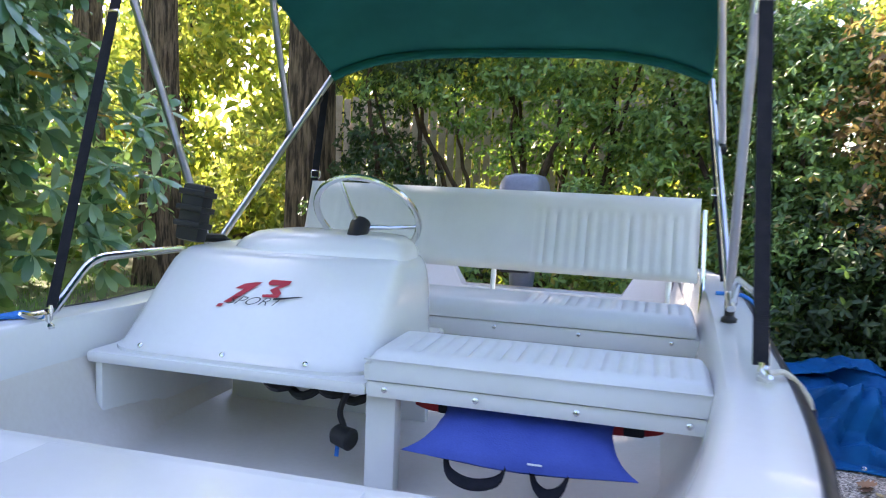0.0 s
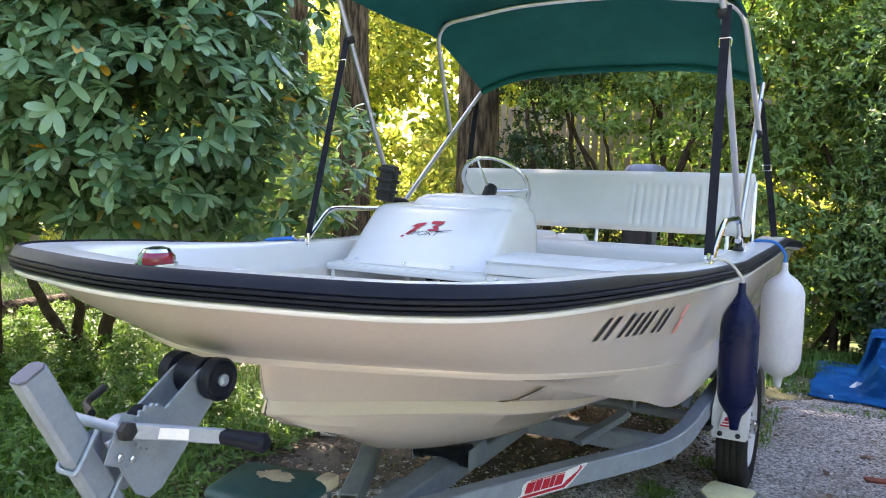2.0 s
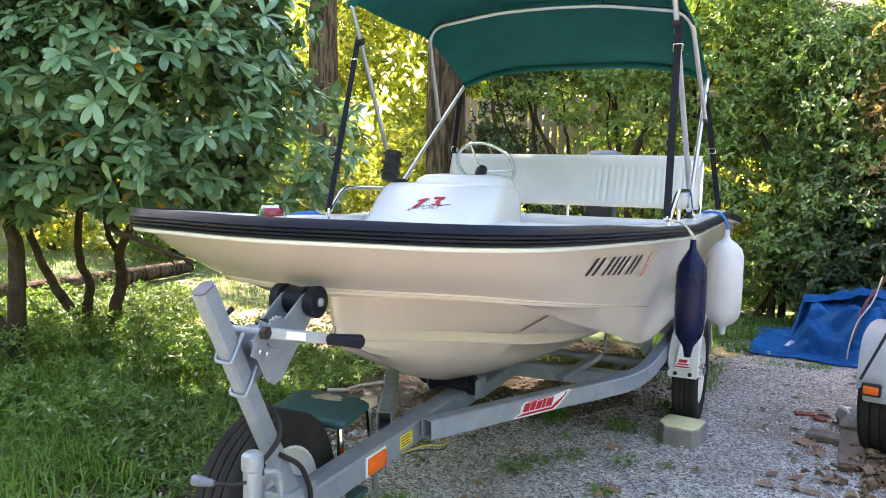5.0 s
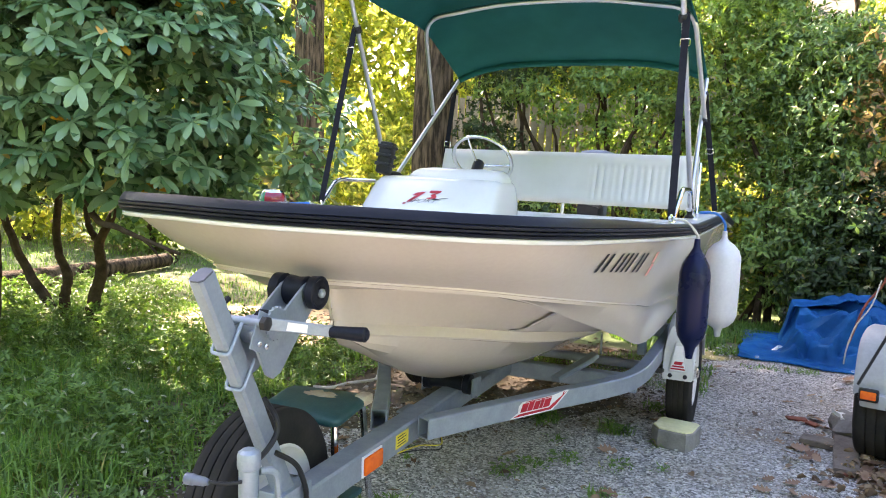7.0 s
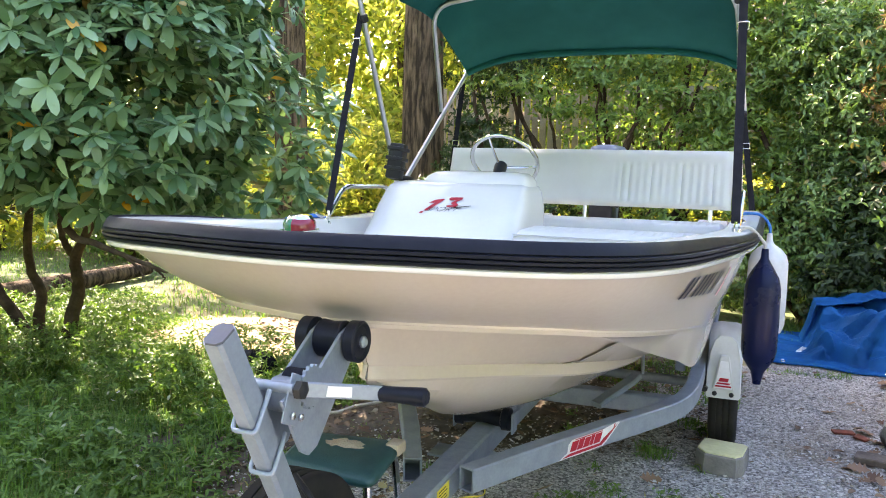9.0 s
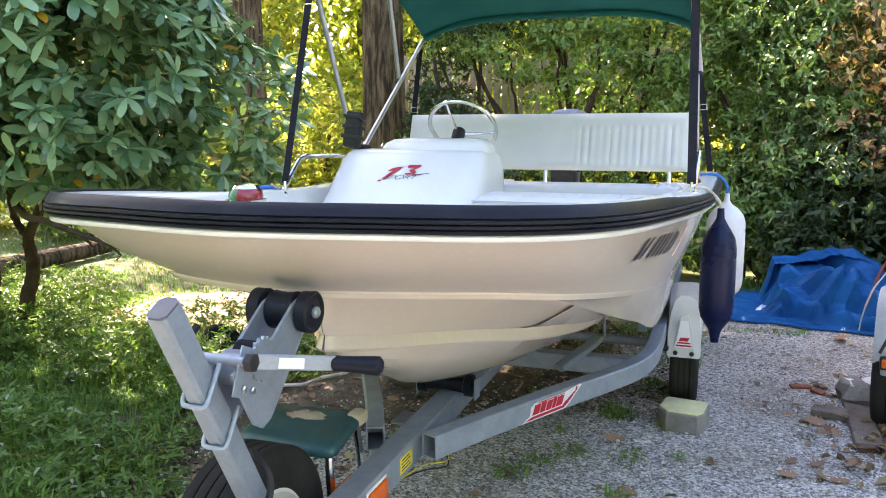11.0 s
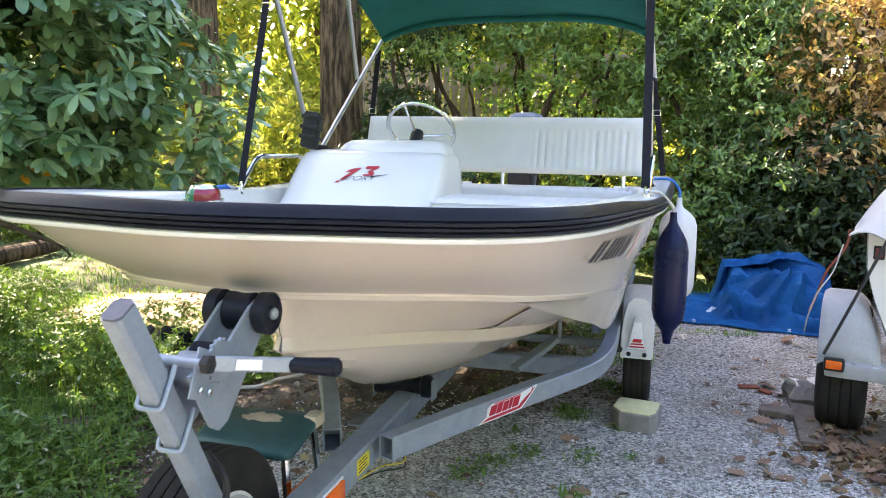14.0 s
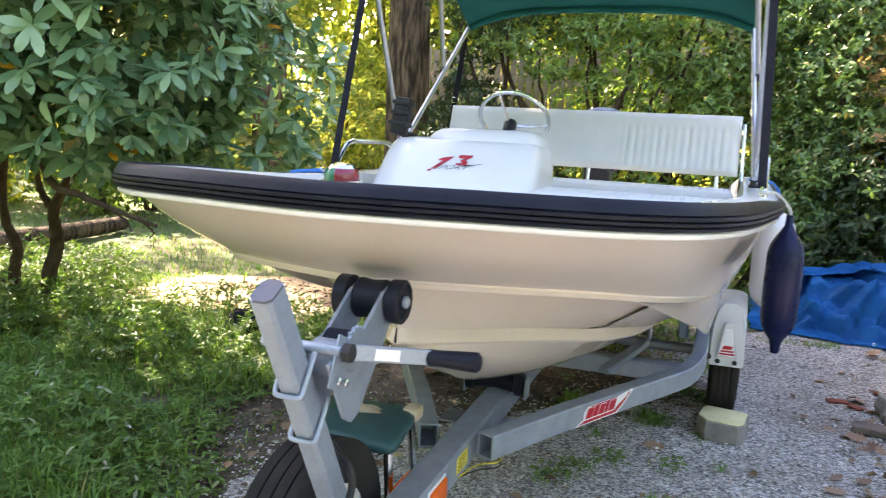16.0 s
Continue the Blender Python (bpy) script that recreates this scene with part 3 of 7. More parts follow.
# grab rails
for s in (1, -1):
    x = 0.705 * s
    dz = list_z(x)
    rail = Solid().tube(rounded([(x, 1.29, 1.035 + dz), (x * 1.015, 1.44, 1.15 + dz), (x * 1.0, 1.80, 1.142 + dz), (x, 1.93, 1.03 + dz)], 0.05), 0.0095, 10)
    grab = part("grab_rail", rail, CHROME, boat, "bent stainless grab rail")
    for y in (1.285, 1.935):
        part("rail_foot", Solid().lathe([(0, 0.02), (0.006, 0.02), (0.012, 0.013), (0.03, 0.012)], (x, y, 1.018 + dz), (0, 0, 1), 16), CHROME, grab)
    cleat = part("cleat", Solid().tube(spline([(x, 1.22, 1.06 + dz), (x, 1.25, 1.05 + dz), (x, 1.31, 1.05 + dz), (x, 1.34, 1.06 + dz)], 9), [0.004, 0.006, 0.007, 0.008, 0.008, 0.008, 0.007, 0.006, 0.004], 8), CHROME, boat, "small chrome mooring cleat")
    part("cleat_leg", Solid().lathe([(0, 0.012), (0.02, 0.007), (0.03, 0.007)], (x, 1.28, 1.02 + dz), (0, 0, 1), 10), CHROME, cleat)


# lettering on the console and marks on the hull
def letters(text, size, shear, matrix, material, parent, name, thick=0.0008, label="", space=1.0, thin=0.0):
    cu = bpy.data.curves.new("letters", "FONT")
    cu.body, cu.size, cu.shear, cu.extrude, cu.space_character = text, size, shear, thick, space
    cu.offset = thin
    cu.align_x, cu.align_y = "CENTER", "CENTER"
    tmp = bpy.data.objects.new("letters", cu)
    me = bpy.data.meshes.new_from_object(tmp)
    bpy.data.objects.remove(tmp)
    bpy.data.curves.remove(cu)
    me.transform(Matrix.Translation(-base_of(parent)) @ matrix)
    me.materials.clear()
    me.materials.append(material)
    ob = new(name, me)
    ob.parent = parent
    return tagged(ob, label)


def on_console(x, z, turn=-2.0):
    """A pose on the console's sloping front: x to the right, y up the slope."""
    y = np.interp(z, [0.944, 0.96, 1.0, 1.05, 1.09, 1.115], [1.384, 1.400, 1.440, 1.490, 1.533, 1.562])
    return pose(x, y - 0.003, z, 48, 0, 0) @ pose(0, 0, 0, 0, 0, turn)


def print_shape(points, name, material, lift=0.0012, x=-0.335, z=1.062, parent=console):
    """A flat printed shape on the console's front, drawn in thousandths of a metre."""
    me = Solid()
    pts = []
    for a, b in points:
        zz = z + b * 0.001 * 0.72
        m = on_console(x + a * 0.001, zz)
        pts.append(m @ Vector((0, 0, lift)))
    me.add(pts, [tuple(range(len(pts)))])
    return part(name, me, material, parent, smooth=0)


print_shape([(-53, 12), (-34, 27), (-9, 33), (7, 34), (-15, 9), (-47, -25), (-66, -27), (-40, 2), (-30, 12)], "numeral_one", RED)
print_shape([(-79, -40), (-74, -31), (-62, -30), (-66, -39)], "numeral_one_foot", RED)
print_shape([(21, 34), (27, 43), (76, 44), (73, 33), (53, 20), (64, 9), (59, -3), (22, -5), (20, 2), (45, 5), (33, 15), (51, 29), (26, 28)], "numeral_three", RED)
letters("SPORT", 0.034, 0.6, on_console(-0.332, 1.048, 2) @ Matrix.Diagonal((1.25, 0.9, 1, 1)) @ Matrix.Translation((0.0, 0, 0.003)), INK, console, "word", label="thin black slanted lettering", thin=-0.0011)
print_shape([(52, -12), (118, 2), (118, 4), (52, -6)], "underline", INK, 0.003)


def hull_patch(k0, k1, v0, v1, lean, material, name, lift=0.0025):
    """A printed mark lying on the hull's port side."""
    rows = []
    for i in range(4):
        row = []
        for j in range(5):
            v = v0 + (v1 - v0) * j / 4
            k = k0 + (k1 - k0) * i / 3 + lean * (v1 - v) / (v1 - v0)
            p = hull_side(k, v)
            p = p + Vector((CX, 0, 0))
            du, dv = hull_side(k + 0.5, v) - hull_side(k, v), hull_side(k, v + 0.02) - hull_side(k, v)
            nrm = dv.cross(du).normalized()
            row.append(p + nrm * (lift if nrm.x > 0 else -lift))
        rows.append(row)
    return part(name, Solid().rings(rows, closed=False), material, hull)


def station(y):
    return min(range(NS), key=lambda k: abs(HLINES[0][k].y - y))


k0, k1 = station(0.53), station(0.94)
slots = [0, 1, 2.6, 3.6, 4.6, 5.6, 7.2, 8.2]
for s in slots:
    a = k0 + (k1 - k0) * s / 9.2
    w = (k1 - k0) / 9.2
    hull_patch(a - w * 0.32, a + w * 0.10, 0.22, 0.50, w * 0.65, INK, "registration_bar")
FADED = surface("faded_red_print", (0.62, 0.16, 0.14), (0.7, 0.4, 0.36), 60.0, 0.45, bump=0.0)
k2 = station(1.02)
hull_patch(k2, k2 + 0.8, 0.21, 0.36, 0.3, FADED, "registration_sticker")
hull_patch(k2, k2 + 0.8, 0.38, 0.56, 0.3, FADED, "registration_sticker")

# ---- folding sun top ----
def blotch_c(p):
    return noise.noise(Vector((p.x * 5, p.y * 5, 3.0)))


top = thing("bimini_top", (0, 1.95, 1.03), "dark green canvas sun top on an aluminium frame", "boat canopy")


def bow_arch(y, z_corner, z_mid, x, power=5.0, n=41):
    """A bow across the boat from side to side: a flat arch with rounded shoulders."""
    out = []
    for k in range(n):
        u = math.sin(math.pi / 2 * (-1 + 2 * k / (n - 1)))
        out.append(Vector((x * u, y, z_corner + (z_mid - z_corner) * (0.88 * (1 - abs(u) ** power) + 0.12 * (1 - u * u)))))
    return out


FRONT = bow_arch(1.42, 1.90, 2.045, 0.66)
MID = bow_arch(2.105, 1.855, 1.985, 0.645, 9.0)
REAR = bow_arch(2.63, 1.675, 1.762, 0.655, 4.0)
keys = [bow_arch(1.405, 1.87, 2.045, 0.668), FRONT, [a.lerp(b, 0.5) + Vector((0, 0, -0.006)) for a, b in zip(FRONT, MID)], MID, [a.lerp(b, 0.5) + Vector((0, 0, 0.010)) for a, b in zip(MID, REAR)], REAR]
grid = [spline(c, 26) for c in zip(*keys)]
part("canopy", Solid().sheet([[p + Vector((0, 0, 0.013 + 0.004 * blotch_c(p))) for p in c] for c in grid], 0.003), CANVAS, top, "dark green canvas", smooth=60)
part("sleeve", Solid().tube([p + Vector((0, 0, 0.004)) for p in MID if abs(p.x) < 0.255], 0.019, 10), CANVAS, top)
part("rear_hem", Solid().tube([p + Vector((0, 0.002, 0.0)) for p in REAR], 0.0165, 10), CANVAS, top)
part("front_hem", Solid().tube([p + Vector((0, -0.002, 0.0)) for p in FRONT], 0.0165, 10), CANVAS, top)
for s in (1, -1):
    part("side_hem", Solid().tube([p + Vector((0.002 * s, 0, 0.012)) for p in (grid[-1] if s > 0 else grid[0])], 0.005, 6), CANVAS, top)
POLE = 0.0108
for s in (1, -1):
    part("front_leg", Solid().tube([(0.70 * s, 1.925, 1.06), (0.664 * s, 1.425, 1.895)], POLE, 12), ALU, top, "straight aluminium tube")
    part("rear_leg", Solid().tube([(0.70 * s, 1.86, 1.06), (0.66 * s, 2.628, 1.672)], POLE, 12), ALU, top, "straight aluminium tube")
mid = [(-0.69, 2.372, 1.447), (-0.637, 2.105, 1.912), (-0.25, 2.105, 1.966), (0, 2.105, 1.972), (0.25, 2.105, 1.966), (0.637, 2.105, 1.912), (0.69, 2.372, 1.447)]
part("middle_bow", Solid().tube(rounded(mid, 0.10, 8), POLE, 12), ALU, top, "bent aluminium tube")


def clamp(p, d, r=0.0165, ln=0.028):
    d = Vector(d).normalized()
    return Solid().lathe([(-ln / 2, r * 0.9), (-ln / 2 + 0.003, r), (ln / 2 - 0.003, r), (ln / 2, r * 0.9)], p, d, 12).box(Vector(p) + Vector((-0.006, -0.02, -0.006)), Vector(p) + Vector((0.006, 0.02, 0.006)), 0.003)


def strip(a, b, w, material, parent, name, across=(1, 0, 0), sag=0.0, label=""):
    a, b = Vector(a), Vector(b)
    pts = [a.lerp(b, k / 12) + Vector((0, 0, -sag * math.sin(math.pi * k / 12))) for k in range(13)]
    d = (b - a).normalized()
    s = Vector(across)
    s = (s - d * s.dot(d)).normalized()
    t = d.cross(s)
    rings = [[p + s * w / 2 + t * 0.0012, p - s * w / 2 + t * 0.0012, p - s * w / 2 - t * 0.0012, p + s * w / 2 - t * 0.0012] for p in pts]
    return part(name, Solid().rings(rings), material, parent, label)


for s in (1, -1):
    fd = Vector((0.66 * s, 1.42, 1.90)) - Vector((0.70 * s, 1.925, 1.06))
    rd = Vector((0.65 * s, 2.63, 1.665)) - Vector((0.70 * s, 1.86, 1.06))
    j1 = Vector((0.667 * s, 1.503, 1.76))
    j2 = Vector((0.685 * s, 2.36, 1.45))
    part("bow_clamp", clamp(j1, fd), BLACK, top, "black nylon clamp")
    part("bow_clamp", clamp(j2, rd), BLACK, top, "black nylon clamp")
    part("bow_clamp", clamp(Vector((0.668 * s, 2.53, 1.585)), rd), BLACK, top, "black nylon clamp")
    foot = Vector((0.70 * s, 1.89, 1.055))
    part("deck_hinge", Solid().lathe([(-0.03, 0.018), (-0.022, 0.018), (-0.015, 0.011), (0.02, 0.012), (0.03, 0.009)], foot, (0, 0, 1), 14), BLACK, top, "black deck hinge")
    st = strip(j1 + Vector((0.012 * s, 0, 0.02)), (0.70 * s, 1.30, 1.06 + list_z(0.7 * s)), 0.026, WEB, top, "front_strap", sag=0.0, label="black webbing strap")
    bk = j1.lerp(Vector((0.70 * s, 1.30, 1.06)), 0.13) + Vector((0.012 * s, 0, 0))
    part("buckle", Solid().tube(rounded([bk + Vector((-0.017, -0.003, -0.012)), bk + Vector((0.017, -0.003, -0.012)), bk + Vector((0.017, -0.003, 0.012)), bk + Vector((-0.017, -0.003, 0.012)), bk + Vector((-0.017, -0.003, -0.012))], 0.004, 2), 0.0025, 6), CHROME, st, "metal strap buckle")
    part("strap_hook", Solid().tube([(0.70 * s, 1.30, 1.065 + list_z(0.7 * s)), (0.70 * s, 1.295, 1.03 + list_z(0.7 * s))], 0.005, 6), CHROME, st)
    st = strip((0.66 * s, 2.58, 1.62), (0.745 * s, 2.62, 1.03), 0.026, WEB, top, "rear_strap", label="black webbing strap")
    bk = Vector((0.70 * s, 2.6, 1.32))
    part("buckle", Solid().tube(rounded([bk + Vector((-0.017, -0.003, -0.012)), bk + Vector((0.017, -0.003, -0.012)), bk + Vector((0.017, -0.003, 0.012)), bk + Vector((-0.017, -0.003, 0.012)), bk + Vector((-0.017, -0.003, -0.012))], 0.004, 2), 0.0025, 6), CHROME, st, "metal strap buckle")

# ---- outboard motor ----
motor = thing("outboard_motor", (-0.16, 3.95, 0.4), "grey outboard motor clamped on the transom", "outboard motor")
cowl = Solid().rings(slab([(1.02, -0.27, -0.04, 3.84, 4.22), (1.08, -0.285, -0.025, 3.80, 4.25), (1.22, -0.28, -0.03, 3.80, 4.24), (1.30, -0.27, -0.045, 3.815, 4.22), (1.335, -0.25, -0.065, 3.85, 4.18), (1.348, -0.20, -0.11, 3.92, 4.1)], 40, 4.0))
cowl = part("cowl", cowl, ENGINE, motor, "grey engine cowl", smooth=55)
part("leg", Solid().rings(slab([(0.30, -0.19, -0.12, 3.95, 4.15), (0.6, -0.20, -0.11, 3.92, 4.16), (1.02, -0.23, -0.08, 3.88, 4.2)], 24, 3.0)), ENGINE, motor)
part("clamp_bracket", Solid().box((-0.23, 3.78, 0.85), (-0.08, 3.95, 1.06), 0.015), BLACK, motor, "black clamp bracket")
part("tiller_arm", Solid().tube(rounded([(-0.15, 3.8, 1.00), (-0.12, 3.55, 1.0), (0.02, 3.35, 0.99)], 0.05), 0.016, 8), BLACK, motor)

# ---- things in the boat ----
pad = thing("throw_cushion", (0.36, 1.5, 0.70), "blue throw cushion with black straps, tucked under the seat", "cushion")
top_s, low_s = [], []
for i in range(25):
    u = -1 + i / 12
    rt, rl = [], []
    for j in range(17):
        v = -1 + j / 8
        e = ((1 - u * u) * (1 - v * v)) ** 0.45
        pinch = 1 + 0.10 * abs(u * v) ** 3 - 0.05 * (1 - v * v) * abs(u) ** 3
        c = Vector((0.303 + (0.178 - 0.020 * v) * u * pinch, 1.385 + 0.078 * v * (1 + 0.06 * abs(u) ** 6), 0.862 + 0.030 * v - 0.014 * (1 - u * u) * (1 - v) * 0.5))
        nrm = Vector((0, -0.55, 0.77))
        crease = 0.003 * noise.noise(Vector((u * 3, v * 4, 1.0)))
        rt.append(c + nrm * (0.027 * e + crease))
        rl.append(c - nrm * (0.034 * e + 0.002))
    top_s.append(rt)
    low_s.append(rl)
body = Solid()
body.rings(top_s, closed=False)
body.rings([list(reversed(r)) for r in low_s], closed=False)
part("cover", body, BLUE, pad, smooth=70)
part("print", Solid().box((0.325, 1.300, 0.836), (0.352, 1.304, 0.839), 0.001), STICKER, pad)
for x0, x1 in ((0.165, 0.285), (0.325, 0.40)):
    pts = spline([(x0, 1.325, 0.835), (x0 + 0.014, 1.305, 0.80), ((x0 + x1) / 2, 1.30, 0.786), (x1 - 0.012, 1.305, 0.80), (x1, 1.325, 0.836)], 17)
    rings = [[p + Vector((0, 0.013, 0.006)), p + Vector((0, -0.013, -0.004)), p + Vector((0.003, -0.013, -0.008)), p + Vector((0.003, 0.013, 0.002))] for p in pts]
    part("strap", Solid().rings(rings), WEB, pad, "black webbing handle")
vest = thing("life_vest", (0.3, 1.55, 0.88), "red life vest stuffed up under the seat", "life vest")
part("body", Solid().rings(slab([(0.852, 0.055, 0.555, 1.475, 1.62), (0.858, 0.045, 0.565, 1.462, 1.63), (0.897, 0.045, 0.565, 1.462, 1.625), (0.904, 0.07, 0.54, 1.49, 1.6)], 30, 4.0)), surface("red_nylon", (0.45, 0.015, 0.02), (0.3, 0.01, 0.015), 10.0, 0.7, bump=0.1, grain=300.0), vest)
for x in (0.135, 0.505):
    part("strap", Solid().box((x - 0.02, 1.445, 0.862), (x + 0.02, 1.47, 0.903), 0.006), WEB, vest, "black webbing strap")
lamp = thing("spotlight", (-0.05, 1.62, 0.70), "black and clear handheld fitting hanging under the shelf", "fitting")
part("body", Solid().lathe([(0, 0.012), (0.01, 0.022), (0.05, 0.024), (0.055, 0.018)], (-0.115, 1.45, 0.79), (0.9, -0.3, -0.1), 16), BLACK, lamp)
part("cord", Solid().tube(spline([(-0.08, 1.46, 0.9), (-0.1, 1.45, 0.84), (-0.09, 1.45, 0.80), (-0.1, 1.44, 0.77)], 14), 0.007, 6), BLACK, lamp)
for k, (x, dz) in enumerate(((-0.30, 0.0), (-0.24, 0.012), (-0.17, 0.0), (-0.12, 0.01))):
    part("cable", Solid().tube(spline([(x - 0.05, 1.56, 0.898), (x, 1.50, 0.872 - dz), (x + 0.05, 1.47, 0.868 - dz), (x + 0.09, 1.52, 0.885)], 12), 0.012 - 0.002 * (k % 2), 7), BLACK, lamp, "black control cable")
part("tag", Solid().tube([(-0.1, 1.44, 0.77), (-0.1, 1.435, 0.745)], 0.005, 6), BLUEROPE, lamp, "blue rope end")


# ---- fenders ----
def boat_fender(name, topp, length, r, material, label):
    x, y, z = topp
    f = thing(name, (x, y, z - length), label, "boat fender")
    prof = [(0, 0.010), (-0.03, 0.012), (-0.045, 0.02), (-0.065, r * 0.62), (-0.09, r * 0.88), (-0.12, r), (-length * 0.5, r * 1.02), (-length + 0.11, r), (-length + 0.08, r * 0.88), (-length + 0.055, r * 0.6), (-length + 0.04, 0.02), (-length + 0.02, 0.015), (-length, 0.012)]
    part("body", Solid().lathe(prof, topp, (0, 0, 1), 28), material, f, smooth=60)
    return f


nf = boat_fender("boat_fender", (0.788, 1.34, 0.985), 0.42, 0.052, NAVY, "navy blue inflatable fender hanging from the gunwale")
part("line", Solid().tube(spline([(0.788, 1.34, 0.965), (0.785, 1.34, 1.0), (0.745, 1.32, 1.045), (0.71, 1.29, 1.05)], 16), 0.005, 7), ROPE, nf, "pale rope")
wf = boat_fender("boat_fender", (0.82, 2.30, 0.955), 0.49, 0.078, FWHITE, "white inflatable fender hanging from the gunwale")
part("line", Solid().tube(spline([(0.82, 2.30, 0.945), (0.815, 2.30, 0.99), (0.775, 2.31, 1.03), (0.70, 2.33, 1.03)], 16), 0.006, 7), BLUEROPE, wf, "blue rope")
coil = Solid()
for q in range(3):
    coil.tube(spline([(-0.70 - 0.01 * q, 1.28, 1.018), (-0.76, 1.22 + 0.02 * q, 1.022), (-0.80, 1.17, 1.012 - 0.008 * q), (-0.815, 1.20, 0.97), (-0.805 + 0.01 * q, 1.27, 0.99)], 18), 0.006, 6)
single("mooring_line", coil, BLUEROPE, (-0.75, 1.2, 1.0), "blue rope looped on the starboard cleat", "rope")

# ---- the trailer ----
trailer = thing("boat_trailer", (0, 1.5, 0.0), "galvanised single-axle boat trailer under the boat", "boat trailer")
tongue = part("tongue", Solid().beam([(0, -0.95, 0.355), (0, 0.3, 0.362), (0, 1.30, 0.368)], 0.075, 0.075), ZINC, trailer, "square galvanised tongue")
for y in (0.10, 0.02):
    part("bolt", Solid().lathe([(0, 0.014), (0.008, 0.014), (0.012, 0.007), (0.03, 0.007)], (0.0, y, 0.40), (0, 0, 1), 6), ZINC, tongue)


def hollow(path, w, h, wall=0.005):
    """A rectangular tube whose end stands open."""
    s = Solid().beam(path, w, h, bevel=0.004)
    p, q = Vector(path[0]), Vector(path[1])
    d = (q - p).normalized()
    side = d.cross(Vector((0, 0, 1))).normalized()
    up = side.cross(d)
    s.f = [f for f in s.f if len(f) != 8] + [f for f in s.f if len(f) == 8][1:]
    a, b = w / 2 - wall, h / 2 - wall
    outer = [p + side * x + up * y for x, y in ((w / 2, -h / 2), (w / 2, h / 2), (-w / 2, h / 2), (-w / 2, -h / 2))]
    ring0 = [p + side * x + up * y for x, y in ((a, -b), (a, b), (-a, b), (-a, -b))]
    ring1 = [v + d * 0.12 for v in ring0]
    s.add(outer + ring0 + ring1, [(i, (i + 1) % 4, 4 + (i + 1) % 4, 4 + i) for i in range(4)] + [(4 + i, 4 + (i + 1) % 4, 8 + (i + 1) % 4, 8 + i) for i in range(4)] + [(8, 9, 10, 11)])
    return s


for s in (1, -1):
    path = [(0.078 * s, 0.682, 0.388), (0.20 * s, 0.945, 0.383), (0.36 * s, 1.255, 0.38)] + spline([Vector((0.42 * s, 1.375, 0.375)), Vector((0.53 * s, 1.58, 0.378)), Vector((0.572 * s, 1.76, 0.384)), Vector((0.58 * s, 2.0, 0.388))], 14) + [Vector((0.58 * s, 3.7, 0.39))]
    side = part("side_rail", hollow(path, 0.052, 0.066), ZINC, trailer, "bent galvanised side rail")
    if s > 0:
        d = Vector((0.16, 0.31, 0)).normalized()
        nrm = Vector((d.y, -d.x, 0))
        o = Vector((0.20, 0.945, 0.382)) + nrm * 0.0275

        def on_rail(pts, lift):
            return [o + d * (0.068 + (a - 0.10) * 0.86) + Vector((0, 0, b * 0.80)) + nrm * lift for a, b in pts]

        outer = [(0.10, -0.036), (0.345, -0.036), (0.375, -0.018), (0.445, 0.038), (0.43, 0.042), (0.34, 0.030), (0.17, 0.030), (0.15, 0.016), (0.145, -0.014)]
        mark = part("decal", Solid().add(on_rail(outer, 0.0012), [tuple(range(len(outer)))]), STICKER, side, "white and red boat-shaped decal")
        hullp = [(0.115, -0.031), (0.335, -0.031), (0.365, -0.014), (0.43, 0.036), (0.345, -0.006), (0.325, -0.020), (0.155, -0.020)]
        part("decal_print", Solid().add(on_rail(hullp, 0.0024), [tuple(range(len(hullp)))]), RED, mark)
        for a, w_, h in ((0.165, 0.036, 0.022), (0.204, 0.030, 0.024), (0.237, 0.032, 0.021), (0.272, 0.020, 0.024), (0.295, 0.038, 0.022)):
            part("decal_print", Solid().add(on_rail([(a - 0.009, -0.015), (a + w_ - 0.009, -0.015), (a + w_ + 0.006, h), (a + 0.006, h)], 0.0024), [(0, 1, 2, 3)]), RED, mark)
        part("decal_print", Solid().add(on_rail([(0.185, 0.025), (0.34, 0.0245), (0.34, 0.028), (0.185, 0.0285)], 0.0024), [(0, 1, 2, 3)]), RED, mark)
        part("decal_print", Solid().add(on_rail([(0.40, 0.018), (0.408, 0.018), (0.415, 0.038), (0.408, 0.038)], 0.0026), [(0, 1, 2, 3)]), RED, mark)
for y, z in ((1.72, 0.345), (2.9, 0.35)):
    part("cross_member", Solid().beam([(-0.56, y, z), (0, y, z - 0.005), (0.56, y, z)], 0.05, 0.07), ZINC, trailer)
part("spine", Solid().beam([(0, 1.28, 0.345), (0, 3.0, 0.345)], 0.06, 0.06), ZINC, trailer)
part("tie_plate", Solid().box((-0.14, 0.93, 0.33), (0.14, 1.03, 0.338), 0.003), ZINC, trailer)
